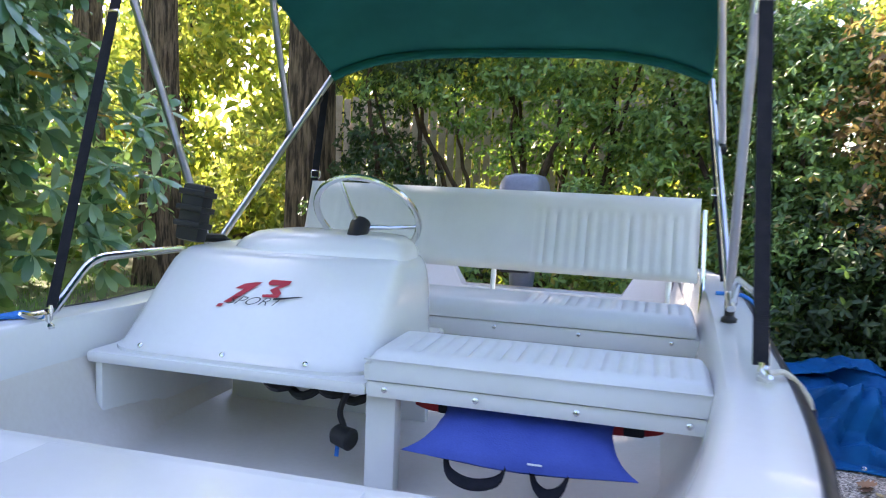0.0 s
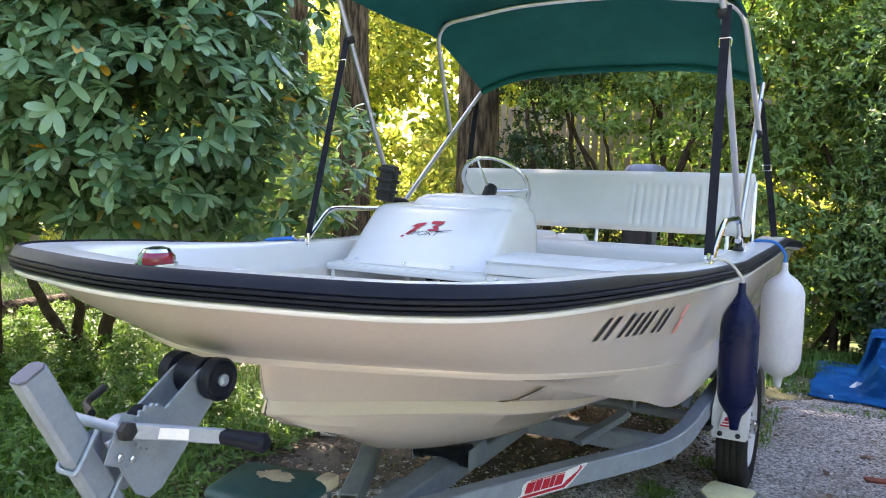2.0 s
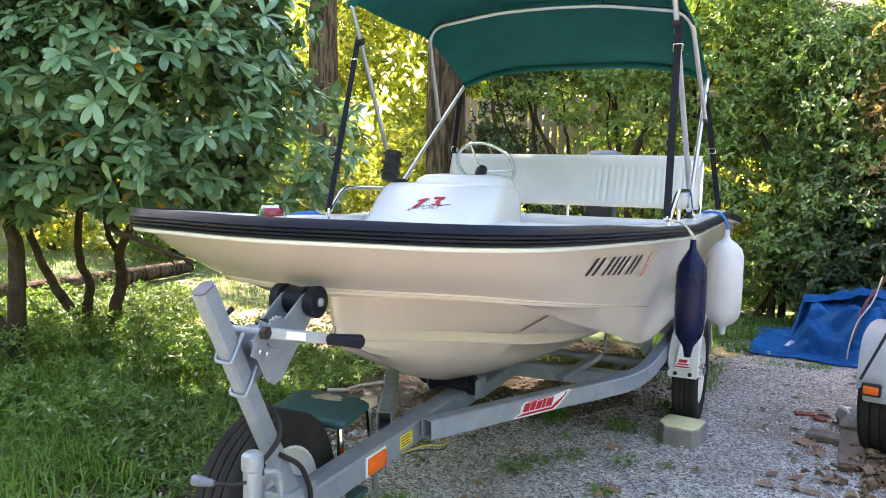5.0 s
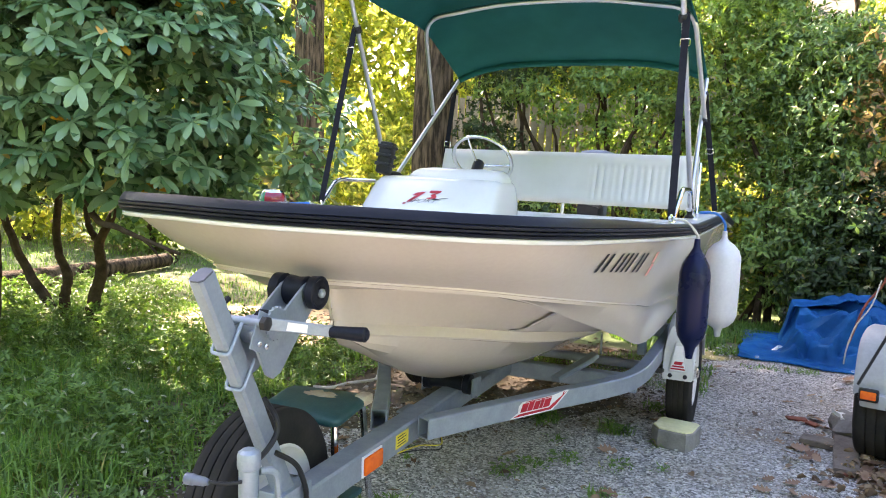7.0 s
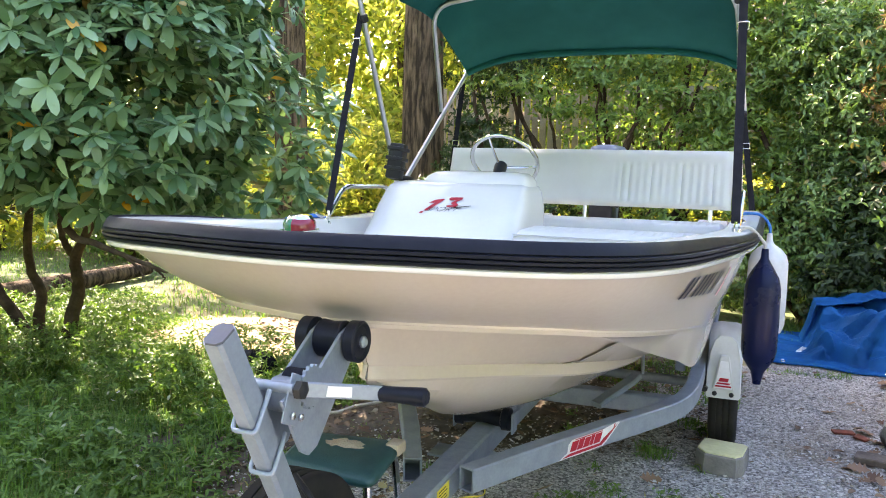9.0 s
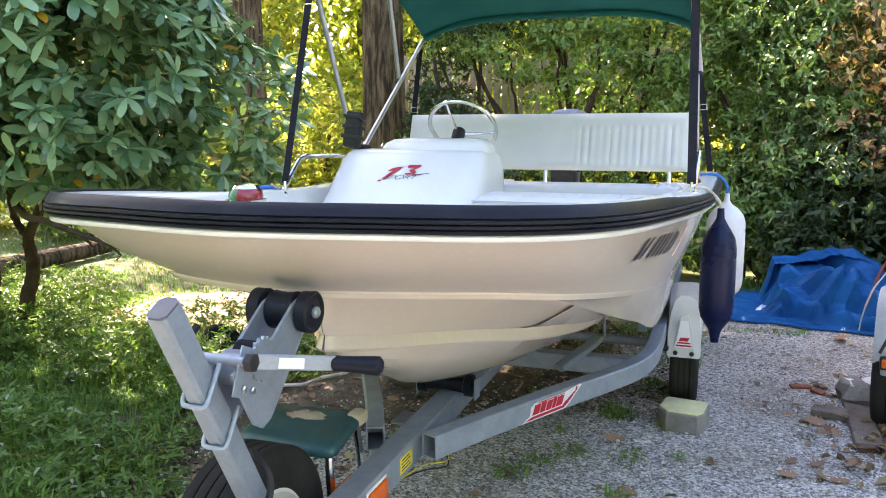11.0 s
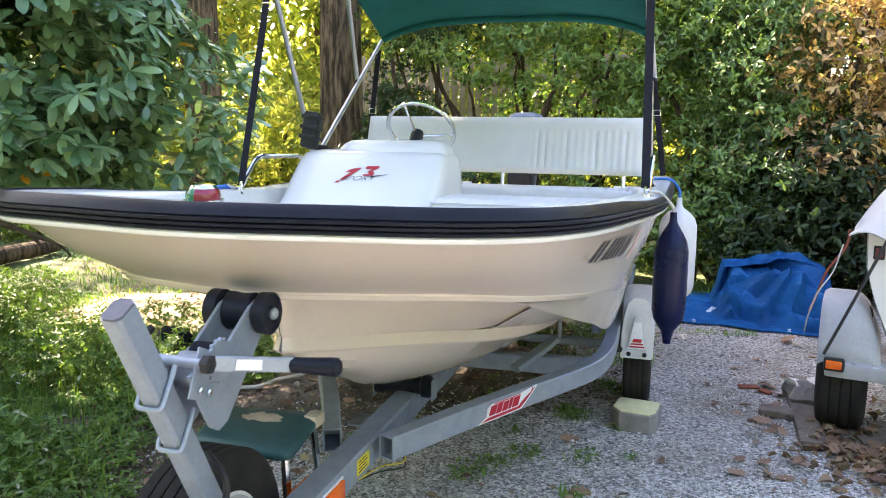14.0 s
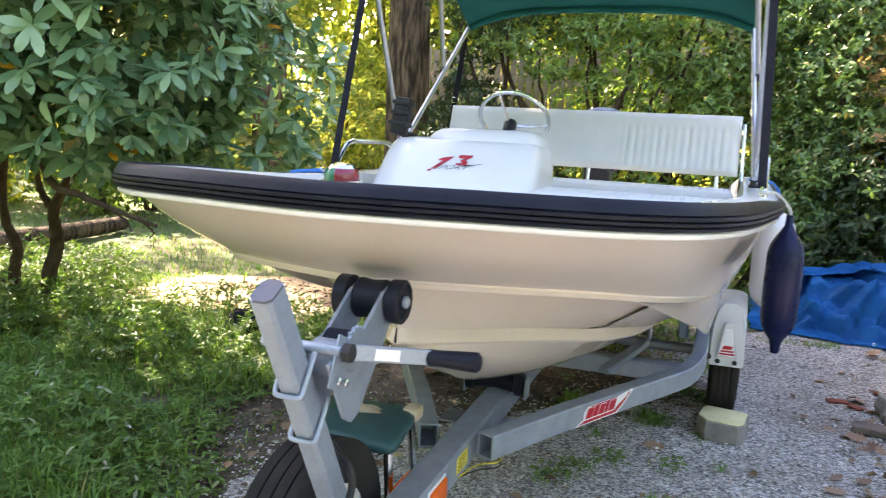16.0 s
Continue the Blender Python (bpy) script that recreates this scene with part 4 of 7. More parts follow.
for s in (1, -1):
    arm = part("roller_arm", Solid().beam([(0.26 * s, 1.56, 0.36), (0.36 * s, 1.72, 0.42), (0.38 * s, 1.74, 0.44)], 0.05, 0.022), ZINC, trailer)
    part("roller_plate", Solid().lathe([(-0.004, 0.045), (0.004, 0.045)], (0.39 * s, 1.80, 0.475), (1, 0.2, 0), 24), ZINC, arm)
    part("bunk_board", Solid().box((0.50 * s - 0.03, 2.12, 0.50), (0.50 * s + 0.03, 3.3, 0.555), 0.006), TWIG, trailer)
    part("bunk_post", Solid().beam([(0.50 * s, 2.2, 0.36), (0.50 * s, 2.2, 0.51)], 0.04, 0.04, up=(0, 1, 0)), ZINC, trailer)
    part("bunk_post", Solid().beam([(0.50 * s, 2.9, 0.36), (0.50 * s, 2.9, 0.51)], 0.04, 0.04, up=(0, 1, 0)), ZINC, trailer)

# keel roller
for x in (-0.108, 0.086):
    part("roller_bracket", Solid().box((x, 1.065, 0.385), (x + 0.006, 1.115, 0.45), 0.002), ZINC, trailer)
part("keel_roller", Solid().lathe([(-0.09, 0.024), (-0.088, 0.036), (-0.066, 0.036), (-0.062, 0.028), (0, 0.020), (0.062, 0.028), (0.066, 0.036), (0.088, 0.036), (0.09, 0.024), (0.092, 0.012)], (-0.012, 1.09, 0.425), (1, 0, 0), 24), RUBBER, trailer, "black rubber keel roller")

# winch post
PB, PT = Vector((0.014, 0.045, 0.40)), Vector((0.014, -0.257, 0.968))
pd = (PT - PB).normalized()
post = part("winch_post", Solid().beam([PB - pd * 0.02, PT], 0.036, 0.048, up=(0, 1, 0.4)), ZINC, trailer, "leaning square winch post")
part("post_cap", Solid().beam([PT, PT + pd * 0.004], 0.035, 0.047, up=(0, 1, 0.4), bevel=0.008), surface("dark_grey_plastic", (0.10, 0.11, 0.135), (0.08, 0.088, 0.11), 12.0, 0.55, bump=0.02), post, "dark grey end cap")
part("foot_gusset", Solid().box((-0.030, -0.01, 0.395), (0.044, 0.11, 0.43), 0.006), ZINC, post)
pu = Vector((0, 1, 0.4)).normalized()
pu = (pu - pd * pu.dot(pd)).normalized()
for z in (0.828, 0.742):
    c = PB + pd * ((z - PB.z) / pd.z)
    a, b = 0.023, 0.029
    loop = [c + Vector((a * x, 0, 0)) + pu * (b * y) + pd * (0.016 * y) for x, y in ((-1, 1.2), (-1, -1), (1, -1), (1, 1.2))]
    part("u_bolt", Solid().tube(rounded(loop, 0.01, 4), 0.0042, 8), ZINC, post, "bent galvanised u-bolt")
for x in (0.0, 0.060):
    a = [(-0.165, 0.845), (-0.125, 0.77), (-0.108, 0.742), (-0.085, 0.728), (-0.058, 0.736), (0.072, 0.868), (0.084, 0.893), (0.076, 0.917), (0.055, 0.925), (0.028, 0.918), (-0.060, 0.862), (-0.105, 0.855)]
    s = Solid()
    n = len(a)
    s.add([(x + e, y, z) for e in (-0.003, 0.003) for y, z in a], [tuple(range(n)), tuple(reversed(range(n, 2 * n)))] + [(i, i + n, (i + 1) % n + n, (i + 1) % n) for i in range(n)])
    part("winch_plate", s, ZINC, post, smooth=20)
roller = part("bow_roller", Solid().lathe([(-0.026, 0.034), (-0.023, 0.036), (0.0, 0.033), (0.023, 0.036), (0.026, 0.034)], (0.030, 0.056, 0.899), (1, 0, 0), 24), RUBBER, trailer, "black rubber bow roller")
for x in (-0.020, 0.080):
    part("roller_end", Solid().lathe([(-0.014, 0.032), (-0.012, 0.038), (0.008, 0.039), (0.011, 0.035), (0.006, 0.029), (0.007, 0.014), (0.010, 0.012)] if x > 0.03 else [(-0.014, 0.034), (-0.011, 0.038), (0.012, 0.038), (0.014, 0.032)], (x, 0.056, 0.899), (1, 0, 0), 28), RUBBER, roller)
part("roller_pin", Solid().lathe([(0, 0.011), (0.012, 0.011), (0.016, 0.006)], (0.083, 0.056, 0.899), (1, 0, 0), 12), ZINC, roller)
winch = part("winch", Solid().lathe([(-0.024, 0.03), (0.024, 0.03)], (0.03, -0.10, 0.835), (1, 0, 0), 24), ZINC, trailer, "hand winch with a crank")
gear = []
for k in range(72):
    q = 2 * math.pi * k / 72
    gear.append((math.cos(q) * (0.038 if k % 4 < 2 else 0.034), math.sin(q) * (0.038 if k % 4 < 2 else 0.034)))
part("gear", Solid().rings([[(0.064 + e, -0.085 + y, 0.850 + z) for y, z in gear] for e in (0, 0.006)]), ZINC, winch)
part("shaft", Solid().lathe([(-0.045, 0.009), (0.09, 0.009), (0.092, 0.004)], (-0.018, -0.143, 0.862), (1, 0, 0), 14), ZINC, winch)
CA, CB = Vector((0.074, -0.144, 0.862)), Vector((0.163, -0.020, 0.833))
GE = Vector((0.250, -0.012, 0.834))     # the grip turns outwards, along the drum
crank = part("crank_arm", Solid().beam([CA, CA.lerp(CB, 0.5), CB.lerp(GE, 0.1)], 0.007, 0.026, up=(0, 0, 1), bevel=0.002), ZINC, winch, "flat steel crank arm")
part("crank_label", Solid().beam([CA.lerp(CB, 0.35) + Vector((0.0038, -0.0028, 0)), CA.lerp(CB, 0.78) + Vector((0.0038, -0.0028, 0))], 0.0012, 0.018, bevel=0.0004), STICKER, crank)
part("crank_nut", Solid().lathe([(0, 0.016), (0.012, 0.016), (0.016, 0.008)], CA + Vector((0.004, 0, 0)), (1, 0, 0), 6), BLACK, crank)
gd = (GE - CB).normalized()
part("grip", Solid().lathe([(0, 0.010), (0.004, 0.014), (0.02, 0.0135), (0.075, 0.0165), (0.084, 0.0165), (0.089, 0.011)], CB, gd, 16), RUBBER, crank, "black rubber grip")
part("winch_frame", Solid().box((0.0635, -0.158, 0.80), (0.067, -0.112, 0.882), 0.004, pose(0, 0, 0, -24, 0, 0).to_3x3()), ZINC, winch)
for dy, dz in ((-0.012, -0.012), (0.012, -0.022)):
    part("bolt", Solid().lathe([(0, 0.007), (0.004, 0.007), (0.006, 0.004)], (0.069, -0.135 + dy, 0.83 + dz), (1, 0, 0), 6), CHROME, winch)
part("brake_lever", Solid().tube(rounded([(-0.03, -0.12, 0.865), (-0.075, -0.10, 0.868), (-0.09, -0.07, 0.872), (-0.085, -0.05, 0.885)], 0.02), 0.007, 8), BLACK, winch)
part("strap_spool", Solid().lathe([(-0.024, 0.026), (0.024, 0.026)], (0.03, -0.06, 0.845), (1, 0, 0), 20), WEB, winch)

# lamps and labels on the tongue
mk = part("side_marker", Solid().box((0.0385, 0.372, 0.338), (0.050, 0.475, 0.388), 0.008), ORANGE, trailer, "amber side marker lamp")
part("marker_base", Solid().box((0.0375, 0.366, 0.333), (0.042, 0.481, 0.393), 0.006), STICKER, mk)
part("side_marker", Solid().box((-0.050, 0.372, 0.338), (-0.0385, 0.475, 0.388), 0.008), ORANGE, trailer, "amber side marker lamp")
lab = part("warning_label", Solid().box((0.0374, 0.575, 0.345), (0.0388, 0.66, 0.388), 0.0005), YELLOW, trailer, "yellow warning label")
for k in range(4):
    part("print_bar", Solid().box((0.0388, 0.585, 0.352 + 0.009 * k), (0.0392, 0.645 - 0.008 * (k % 2), 0.355 + 0.009 * k), 0.0001), INK, lab)
for zz in (0.32, 0.335):
    part("wire", Solid().tube(spline([(0.03, 0.60, 0.325), (0.05, 0.72, zz - 0.02), (0.09, 0.80, zz - 0.035), (0.07, 0.84, zz - 0.01), (0.05, 0.9, 0.34)], 18), 0.0022, 6), YELLOW if zz > 0.33 else BLACK, trailer)
for pts in ([(0.0, -0.03, 0.66), (0.045, -0.048, 0.63), (0.052, -0.053, 0.597), (0.055, -0.085, 0.574), (0.06, -0.135, 0.56)], [(0.03, -0.03, 0.54), (0.05, 0.022, 0.50), (0.052, 0.055, 0.451), (0.055, 0.068, 0.395), (0.05, 0.05, 0.30)]):
    part("brake_hose", Solid().tube(spline(pts, 20), 0.0065, 8), BLACK, trailer, "black rubber hose")
JX, JY = 0.078, -0.185
jack = part("jack", Solid().lathe([(0, 0.021), (0.36, 0.021), (0.362, 0.0235), (0.366, 0.0245), (0.388, 0.0245), (0.396, 0.022), (0.402, 0.014)], (JX, JY, 0.205), (0, 0, 1), 24), ZINC, trailer, "tubular tongue jack")
part("jack_foot", Solid().lathe([(0, 0.016), (0.205, 0.016)], (JX, JY, 0.0), (0, 0, 1), 16), ZINC, jack)
part("jack_mount", Solid().box((0.036, JY - 0.03, 0.33), (JX - 0.015, JY + 0.03, 0.40), 0.004), ZINC, jack)
part("jack_handle", Solid().tube(rounded([(JX + 0.012, JY + 0.02, 0.555), (JX + 0.03, JY + 0.055, 0.55), (JX + 0.03, JY + 0.062, 0.50), (JX + 0.03, JY + 0.06, 0.30)], 0.025), 0.0085, 8), ZINC, jack)
lockp = part("cable_lock", Solid().tube(spline([(JX, JY - 0.022, 0.545), (JX - 0.02, JY - 0.045, 0.545), (0.03, -0.255, 0.553), (0.0, -0.262, 0.552)], 14), 0.004, 8), BLACK, trailer)
part("lock_body", Solid().lathe([(0, 0.006), (0.012, 0.0095), (0.032, 0.0105), (0.034, 0.012), (0.052, 0.012), (0.054, 0.008)], (0.034, -0.256, 0.553), (-0.98, -0.1, 0.0), 14), ENGINE, lockp, "metal combination lock")


# wheels
def road_wheel(c, r, w, parent, nm="wheel"):
    """A tyre on a white steel rim; the axle runs along x."""
    hub = part(nm, Solid().lathe([(-w * 0.42, r * 0.60), (-w * 0.40, r * 0.63), (-w * 0.3, r * 0.57), (0.0, r * 0.52), (w * 0.3, r * 0.57), (w * 0.40, r * 0.63), (w * 0.42, r * 0.60), (w * 0.30, r * 0.54), (w * 0.22, r * 0.48), (w * 0.20, r * 0.30), (w * 0.30, r * 0.24), (w * 0.34, r * 0.12)], c, (1, 0, 0), 40), WHITE, parent, "white steel rim and black tyre")
    prof = [(-w * 0.36, r * 0.60), (-w * 0.44, r * 0.66), (-w * 0.5, r * 0.80), (-w * 0.47, r * 0.92), (-w * 0.42, r * 0.975)]
    for g in (-0.3, -0.1, 0.1, 0.3):
        prof += [(w * (g - 0.085), r * 0.995), (w * (g - 0.06), r), (w * (g + 0.06), r), (w * (g + 0.085), r * 0.995), (w * (g + 0.087), r * 0.972), (w * (g + 0.113), r * 0.972)]
    prof = prof[:-2] + [(w * 0.42, r * 0.975), (w * 0.47, r * 0.92), (w * 0.5, r * 0.80), (w * 0.44, r * 0.66), (w * 0.36, r * 0.60)]
    part("tyre", Solid().lathe(prof, c, (1, 0, 0), 56, caps=False), TYRE, hub, "black ribbed tyre")
    part("hub_cap", Solid().lathe([(w * 0.3, 0.03), (w * 0.5, 0.03), (w * 0.56, 0.022), (w * 0.58, 0.008)], c, (1, 0, 0), 20), CHROME, hub)
    for k in range(5):
        q = 2 * math.pi * k / 5
        p = Vector(c) + Vector((w * 0.24, 0.05 * math.cos(q), 0.05 * math.sin(q)))
        part("lug_nut", Solid().lathe([(0, 0.009), (0.014, 0.009), (0.018, 0.005)], p, (1, 0, 0), 6), CHROME, hub)
    return hub


WR, WY = 0.258, 2.40
for s in (1, -1):
    road_wheel((0.68 * s, WY, WR), WR, 0.118, trailer)
    rows = []
    for k in range(25):
        q = radians(-8 + 196 * k / 24)
        rr = 0.285 if 3 < k < 21 else 0.29
        y, z = WY + rr * math.cos(q) * 1.0, WR + rr * math.sin(q)
        z = max(z, WR + 0.03)
        row = []
        for j in range(9):
            u = -1 + j / 4
            drop = 0.022 * max(0.0, abs(u) - 0.6) / 0.4
            row.append(Vector((0.678 * s + 0.068 * u, WY + (y - WY) * (1 - drop * 2), WR + (z - WR) * (1 - drop * 2))))
        rows.append(row)
    fd = part("mudguard", Solid().sheet(rows if s > 0 else rows[::-1], 0.004), WHITE, trailer, "white mudguard with a red and white sticker", smooth=50)
    ax = 0.678 * s
    apron = [(-0.062, 0.285), (0.062, 0.285), (0.068, 0.295), (0.066, 0.40), (0.058, 0.47), (0.045, 0.512), (0.022, 0.532), (-0.022, 0.532), (-0.045, 0.512), (-0.058, 0.47), (-0.066, 0.40), (-0.068, 0.295)]

    def apron_y(z):
        return 2.104 + 0.9 * max(0.0, z - 0.38) ** 2 * 3.0

    m_ = len(apron)
    part("front_apron", Solid().rings([[(ax + x * g, apron_y(z) + e, z) for x, z in apron] for e, g in ((0.006, 1.0), (0.0, 1.0), (-0.004, 0.95))]), WHITE, fd, smooth=40)
    if s > 0:
        def plate(pts, lift):
            return [(ax + x, apron_y(z) - 0.004 - lift, z) for x, z in pts]

        panel = [(-0.042, 0.322), (0.042, 0.322), (0.040, 0.334), (0.018, 0.455), (0.013, 0.462), (-0.013, 0.462), (-0.018, 0.455), (-0.040, 0.334)]
        part("raised_panel", Solid().rings([plate(panel, 0.0), plate([(x * 0.94, 0.39 + (z - 0.39) * 0.95) for x, z in panel], 0.004)]), WHITE, fd)
        st_ = [(-0.034, 0.328), (0.034, 0.328), (0.026, 0.372), (0.015, 0.44), (-0.015, 0.44), (-0.026, 0.372)]
        part("sticker", Solid().add(plate(st_, 0.0062), [tuple(range(6))]), STICKER, fd)
        for x0, x1, z0, z1, sh in ((-0.02, 0.016, 0.357, 0.372, 0.006), (-0.027, 0.024, 0.346, 0.353, 0.004), (-0.031, 0.031, 0.334, 0.341, 0.0)):
            part("sticker_print", Solid().add(plate([(x0, z0), (x1, z0), (x1 + sh, z1), (x0 + sh, z1)], 0.0075), [(0, 1, 2, 3)]), RED, fd)
        for x in (0.646, 0.711):
            part("bolt", Solid().lathe([(0, 0.010), (0.006, 0.010), (0.010, 0.005)], (x, 2.1, 0.304), (0, -1, 0), 8), BLACK, fd)
    part("spring", Solid().beam([(0.60 * s, 2.05, 0.33), (0.60 * s, 2.40, 0.27), (0.60 * s, 2.75, 0.33)], 0.04, 0.02), BLACK, trailer)
part("axle", Solid().tube([(-0.62, WY, WR), (0.62, WY, WR)], 0.022, 12), ZINC, trailer)

# ---- things on the ground ----
road_wheel((-0.14, 0.155, 0.316), 0.247, 0.13, trailer, "spare_wheel")
part("spare_carrier", Solid().beam([(-0.03, 0.165, 0.34), (-0.12, 0.165, 0.325)], 0.05, 0.03), ZINC, trailer)

stool = thing("step_stool", (-0.22, 0.53, 0.0), "metal kitchen step stool with a torn teal seat", "stool")
SQ = [Vector((-0.335, 0.415, 0)), Vector((-0.06, 0.40, 0)), Vector((-0.10, 0.66, 0)), Vector((-0.375, 0.625, 0))]


def stool_pad(z0, z1, grow):
    c = sum(SQ, Vector()) / 4
    rings = []
    for z, g in ((z0, -0.012), (z0 + 0.008, 0.0), ((z0 + z1) / 2, 0.004), (z1 - 0.008, 0.0), (z1, -0.02), (z1 + 0.004, -0.09)):
        pts = [c + (p - c) * (1 + (g + grow) / 0.17) for p in SQ]
        loop = []
        for i in range(4):
            a, b, d = pts[i - 1], pts[i], pts[(i + 1) % 4]
            p, q = b + (a - b).normalized() * 0.03, b + (d - b).normalized() * 0.03
            loop += [p, (p + q) / 4 + b / 2, q]
        rings.append([Vector((p.x, p.y, z)) for p in loop])
    return Solid().rings(rings)


seat = part("seat", stool_pad(0.442, 0.478, 0.0), TEAL, stool, "torn teal vinyl seat", smooth=60)


def torn(cx, cy, r, z, seed):
    rnd = random.Random(seed)
    n = 26
    pts = [(cx + r * (0.55 + 0.6 * rnd.random()) * math.cos(2 * math.pi * k / n), cy + r * 0.62 * (0.55 + 0.6 * rnd.random()) * math.sin(2 * math.pi * k / n), z) for k in range(n)]
    return Solid().add(pts + [(cx, cy, z + 0.002)], [(k, (k + 1) % n, n) for k in range(n)])


part("torn_patch", torn(-0.215, 0.56, 0.062, 0.4835, 3), FOAM, seat, "torn vinyl showing foam", smooth=0)
part("torn_patch", Solid().box((-0.125, 0.6, 0.45), (-0.085, 0.655, 0.484), 0.008), FOAM, seat, "torn corner showing foam")
for p in SQ:
    c = sum(SQ, Vector()) / 4
    a, b = c + (p - c) * 0.86, c + (p - c) * 1.12
    part("leg", Solid().tube([(a.x, a.y, 0.445), (b.x, b.y, 0.0)], 0.011, 10), CHROME if p.x > -0.2 else BLACK, stool, "tubular metal leg")
part("lower_step", Solid().box((-0.36, 0.37, 0.215), (-0.04, 0.52, 0.235), 0.008), TEAL, stool)
part("lower_step", Solid().box((-0.36, 0.30, 0.115), (-0.04, 0.42, 0.135), 0.008), TEAL, stool)


def block(at, yaw, size, label, cat="concrete block", top_paint=False, seed=1):
    """A cast block with its front corners cut off and worn edges."""
    t = thing("concrete_block", at, label, cat)
    w, d, h = size
    plan = [(-0.5, -0.22), (-0.30, -0.5), (0.36, -0.5), (0.5, -0.30), (0.5, 0.42), (0.40, 0.5), (-0.42, 0.5), (-0.5, 0.40)]
    turn = pose(0, 0, 0, 0, 0, yaw)
    rnd = random.Random(seed)
    wear = [rnd.uniform(-0.004, 0.004) for _ in plan]

    def level(z, g):
        return [Vector(at) + turn @ Vector((x * (w - g) + e, y * (d - g) - e, z + e * 0.4)) for (x, y), e in zip(plan, wear)]

    part("body", Solid().rings([level(0.0, 0.0), level(h * 0.5, -0.002), level(h - 0.008, 0.0), level(h, 0.014)]), CONCRETE, t, smooth=20)
    if top_paint:
        part("painted_top", Solid().rings([level(h - 0.002, 0.010), level(h + 0.003, 0.012), level(h + 0.004, 0.03)]), CHALK, t, "flaking pale yellow paint", smooth=20)
    return t


block((0.69, 2.075, 0), -8, (0.185, 0.18, 0.085), "concrete block with a pale painted top, chocking the wheel", top_paint=True)


# ---- things lying behind the trailer's tongue ----
single("rope", Solid().tube(spline([(-1.14, 1.96, 0.012), (-1.05, 2.0, 0.014), (-1.02, 2.12, 0.012), (-0.93, 2.25, 0.014), (-0.97, 2.39, 0.012), (-0.99, 2.7, 0.014), (-1.06, 3.0, 0.012), (-1.03, 3.2, 0.014), (-0.95, 3.3, 0.012)], 60), 0.009, 7), ROPE, (-1.0, 2.5, 0.0), "white rope lying loose on the soil", "rope")
bag = thing("bag", (-1.75, 2.34, 0.0), "small black cloth bag with a white label on the soil", "bag")
sack = Solid().rings(slab([(-0.005, -1.85, -1.65, 2.27, 2.42), (0.03, -1.865, -1.635, 2.26, 2.43), (0.10, -1.855, -1.65, 2.27, 2.42), (0.145, -1.83, -1.68, 2.295, 2.40), (0.165, -1.79, -1.72, 2.32, 2.37)], 30, 2.6))
sack.v = [(x + 0.02 * noise.noise(Vector((x * 14, y * 14, z * 14))), y + 0.015 * noise.noise(Vector((x * 13 + 5, y * 13, z * 13))), z * (1 + 0.15 * noise.noise(Vector((x * 11, y * 11, 2.0))))) for x, y, z in sack.v]
part("body", sack, WEB, bag, smooth=50)
part("label", Solid().box((-1.765, 2.248, 0.07), (-1.705, 2.254, 0.10), 0.001, pose(0, 0, 0, -6, 12, 0).to_3x3()), STICKER, bag, "white label")
part("handle", Solid().tube(spline([(-1.68, 2.27, 0.10), (-1.62, 2.22, 0.06), (-1.56, 2.22, 0.02), (-1.50, 2.24, 0.012)], 14), 0.012, 7), WEB, bag, "black webbing handle")

# ---- ground ----
def blotch(x, y, s, k=0.0):
    return noise.noise(Vector((x * s + k, y * s - k, k)))


def drive_edge(y):
    """The x at which the gravel of the drive gives way to grass."""
    return -1.12 - 0.10 * y + 0.22 * blotch(0.3, y, 1.1, 4.0) + 0.12 * blotch(0.7, y, 3.7, 9.0) if y < 3.2 else -1.44 + (y - 3.2) * 0.75 + 0.2 * blotch(0.3, y, 1.1, 4.0)


def gravel_mat():
    m, n, l, bsdf = node_mat("gravel")
    tc = n.new("ShaderNodeTexCoord")
    vor = n.new("ShaderNodeTexVoronoi")
    vor.inputs["Scale"].default_value = 105.0
    big = n.new("ShaderNodeTexNoise")
    big.inputs["Scale"].default_value, big.inputs["Detail"].default_value = 1.3, 7.0
    for t in (vor, big):
        l.new(tc.outputs["Object"], t.inputs["Vector"])
    sep = n.new("ShaderNodeSeparateColor")
    l.new(vor.outputs["Color"], sep.inputs[0])
    stone = n.new("ShaderNodeValToRGB")
    e = stone.color_ramp.elements
    e[0].color, e[1].color = (0.13, 0.123, 0.115, 1), (0.73, 0.70, 0.66, 1)
    k = e.new(0.5)
    k.color = (0.40, 0.38, 0.355, 1)
    l.new(sep.outputs[0], stone.inputs["Fac"])
    dirt = n.new("ShaderNodeValToRGB")
    dirt.color_ramp.elements[0].position, dirt.color_ramp.elements[1].position = 0.50, 0.68
    dirt.color_ramp.elements[0].color, dirt.color_ramp.elements[1].color = (0, 0, 0, 1), (0.75, 0.75, 0.75, 1)
    l.new(big.outputs["Fac"], dirt.inputs["Fac"])
    mix = n.new("ShaderNodeMix")
    mix.data_type = "RGBA"
    l.new(dirt.outputs["Color"], mix.inputs["Factor"])
    l.new(stone.outputs["Color"], mix.inputs[6])
    mix.inputs[7].default_value = (0.22, 0.17, 0.12, 1)
    l.new(mix.outputs[2], bsdf.inputs["Base Color"])
    bsdf.inputs["Roughness"].default_value = 0.95
    b = n.new("ShaderNodeBump")
    b.inputs["Strength"].default_value, b.inputs["Distance"].default_value = 0.8, 0.012
    b.invert = True
    l.new(vor.outputs["Distance"], b.inputs["Height"])
    l.new(b.outputs["Normal"], bsdf.inputs["Normal"])
    return m


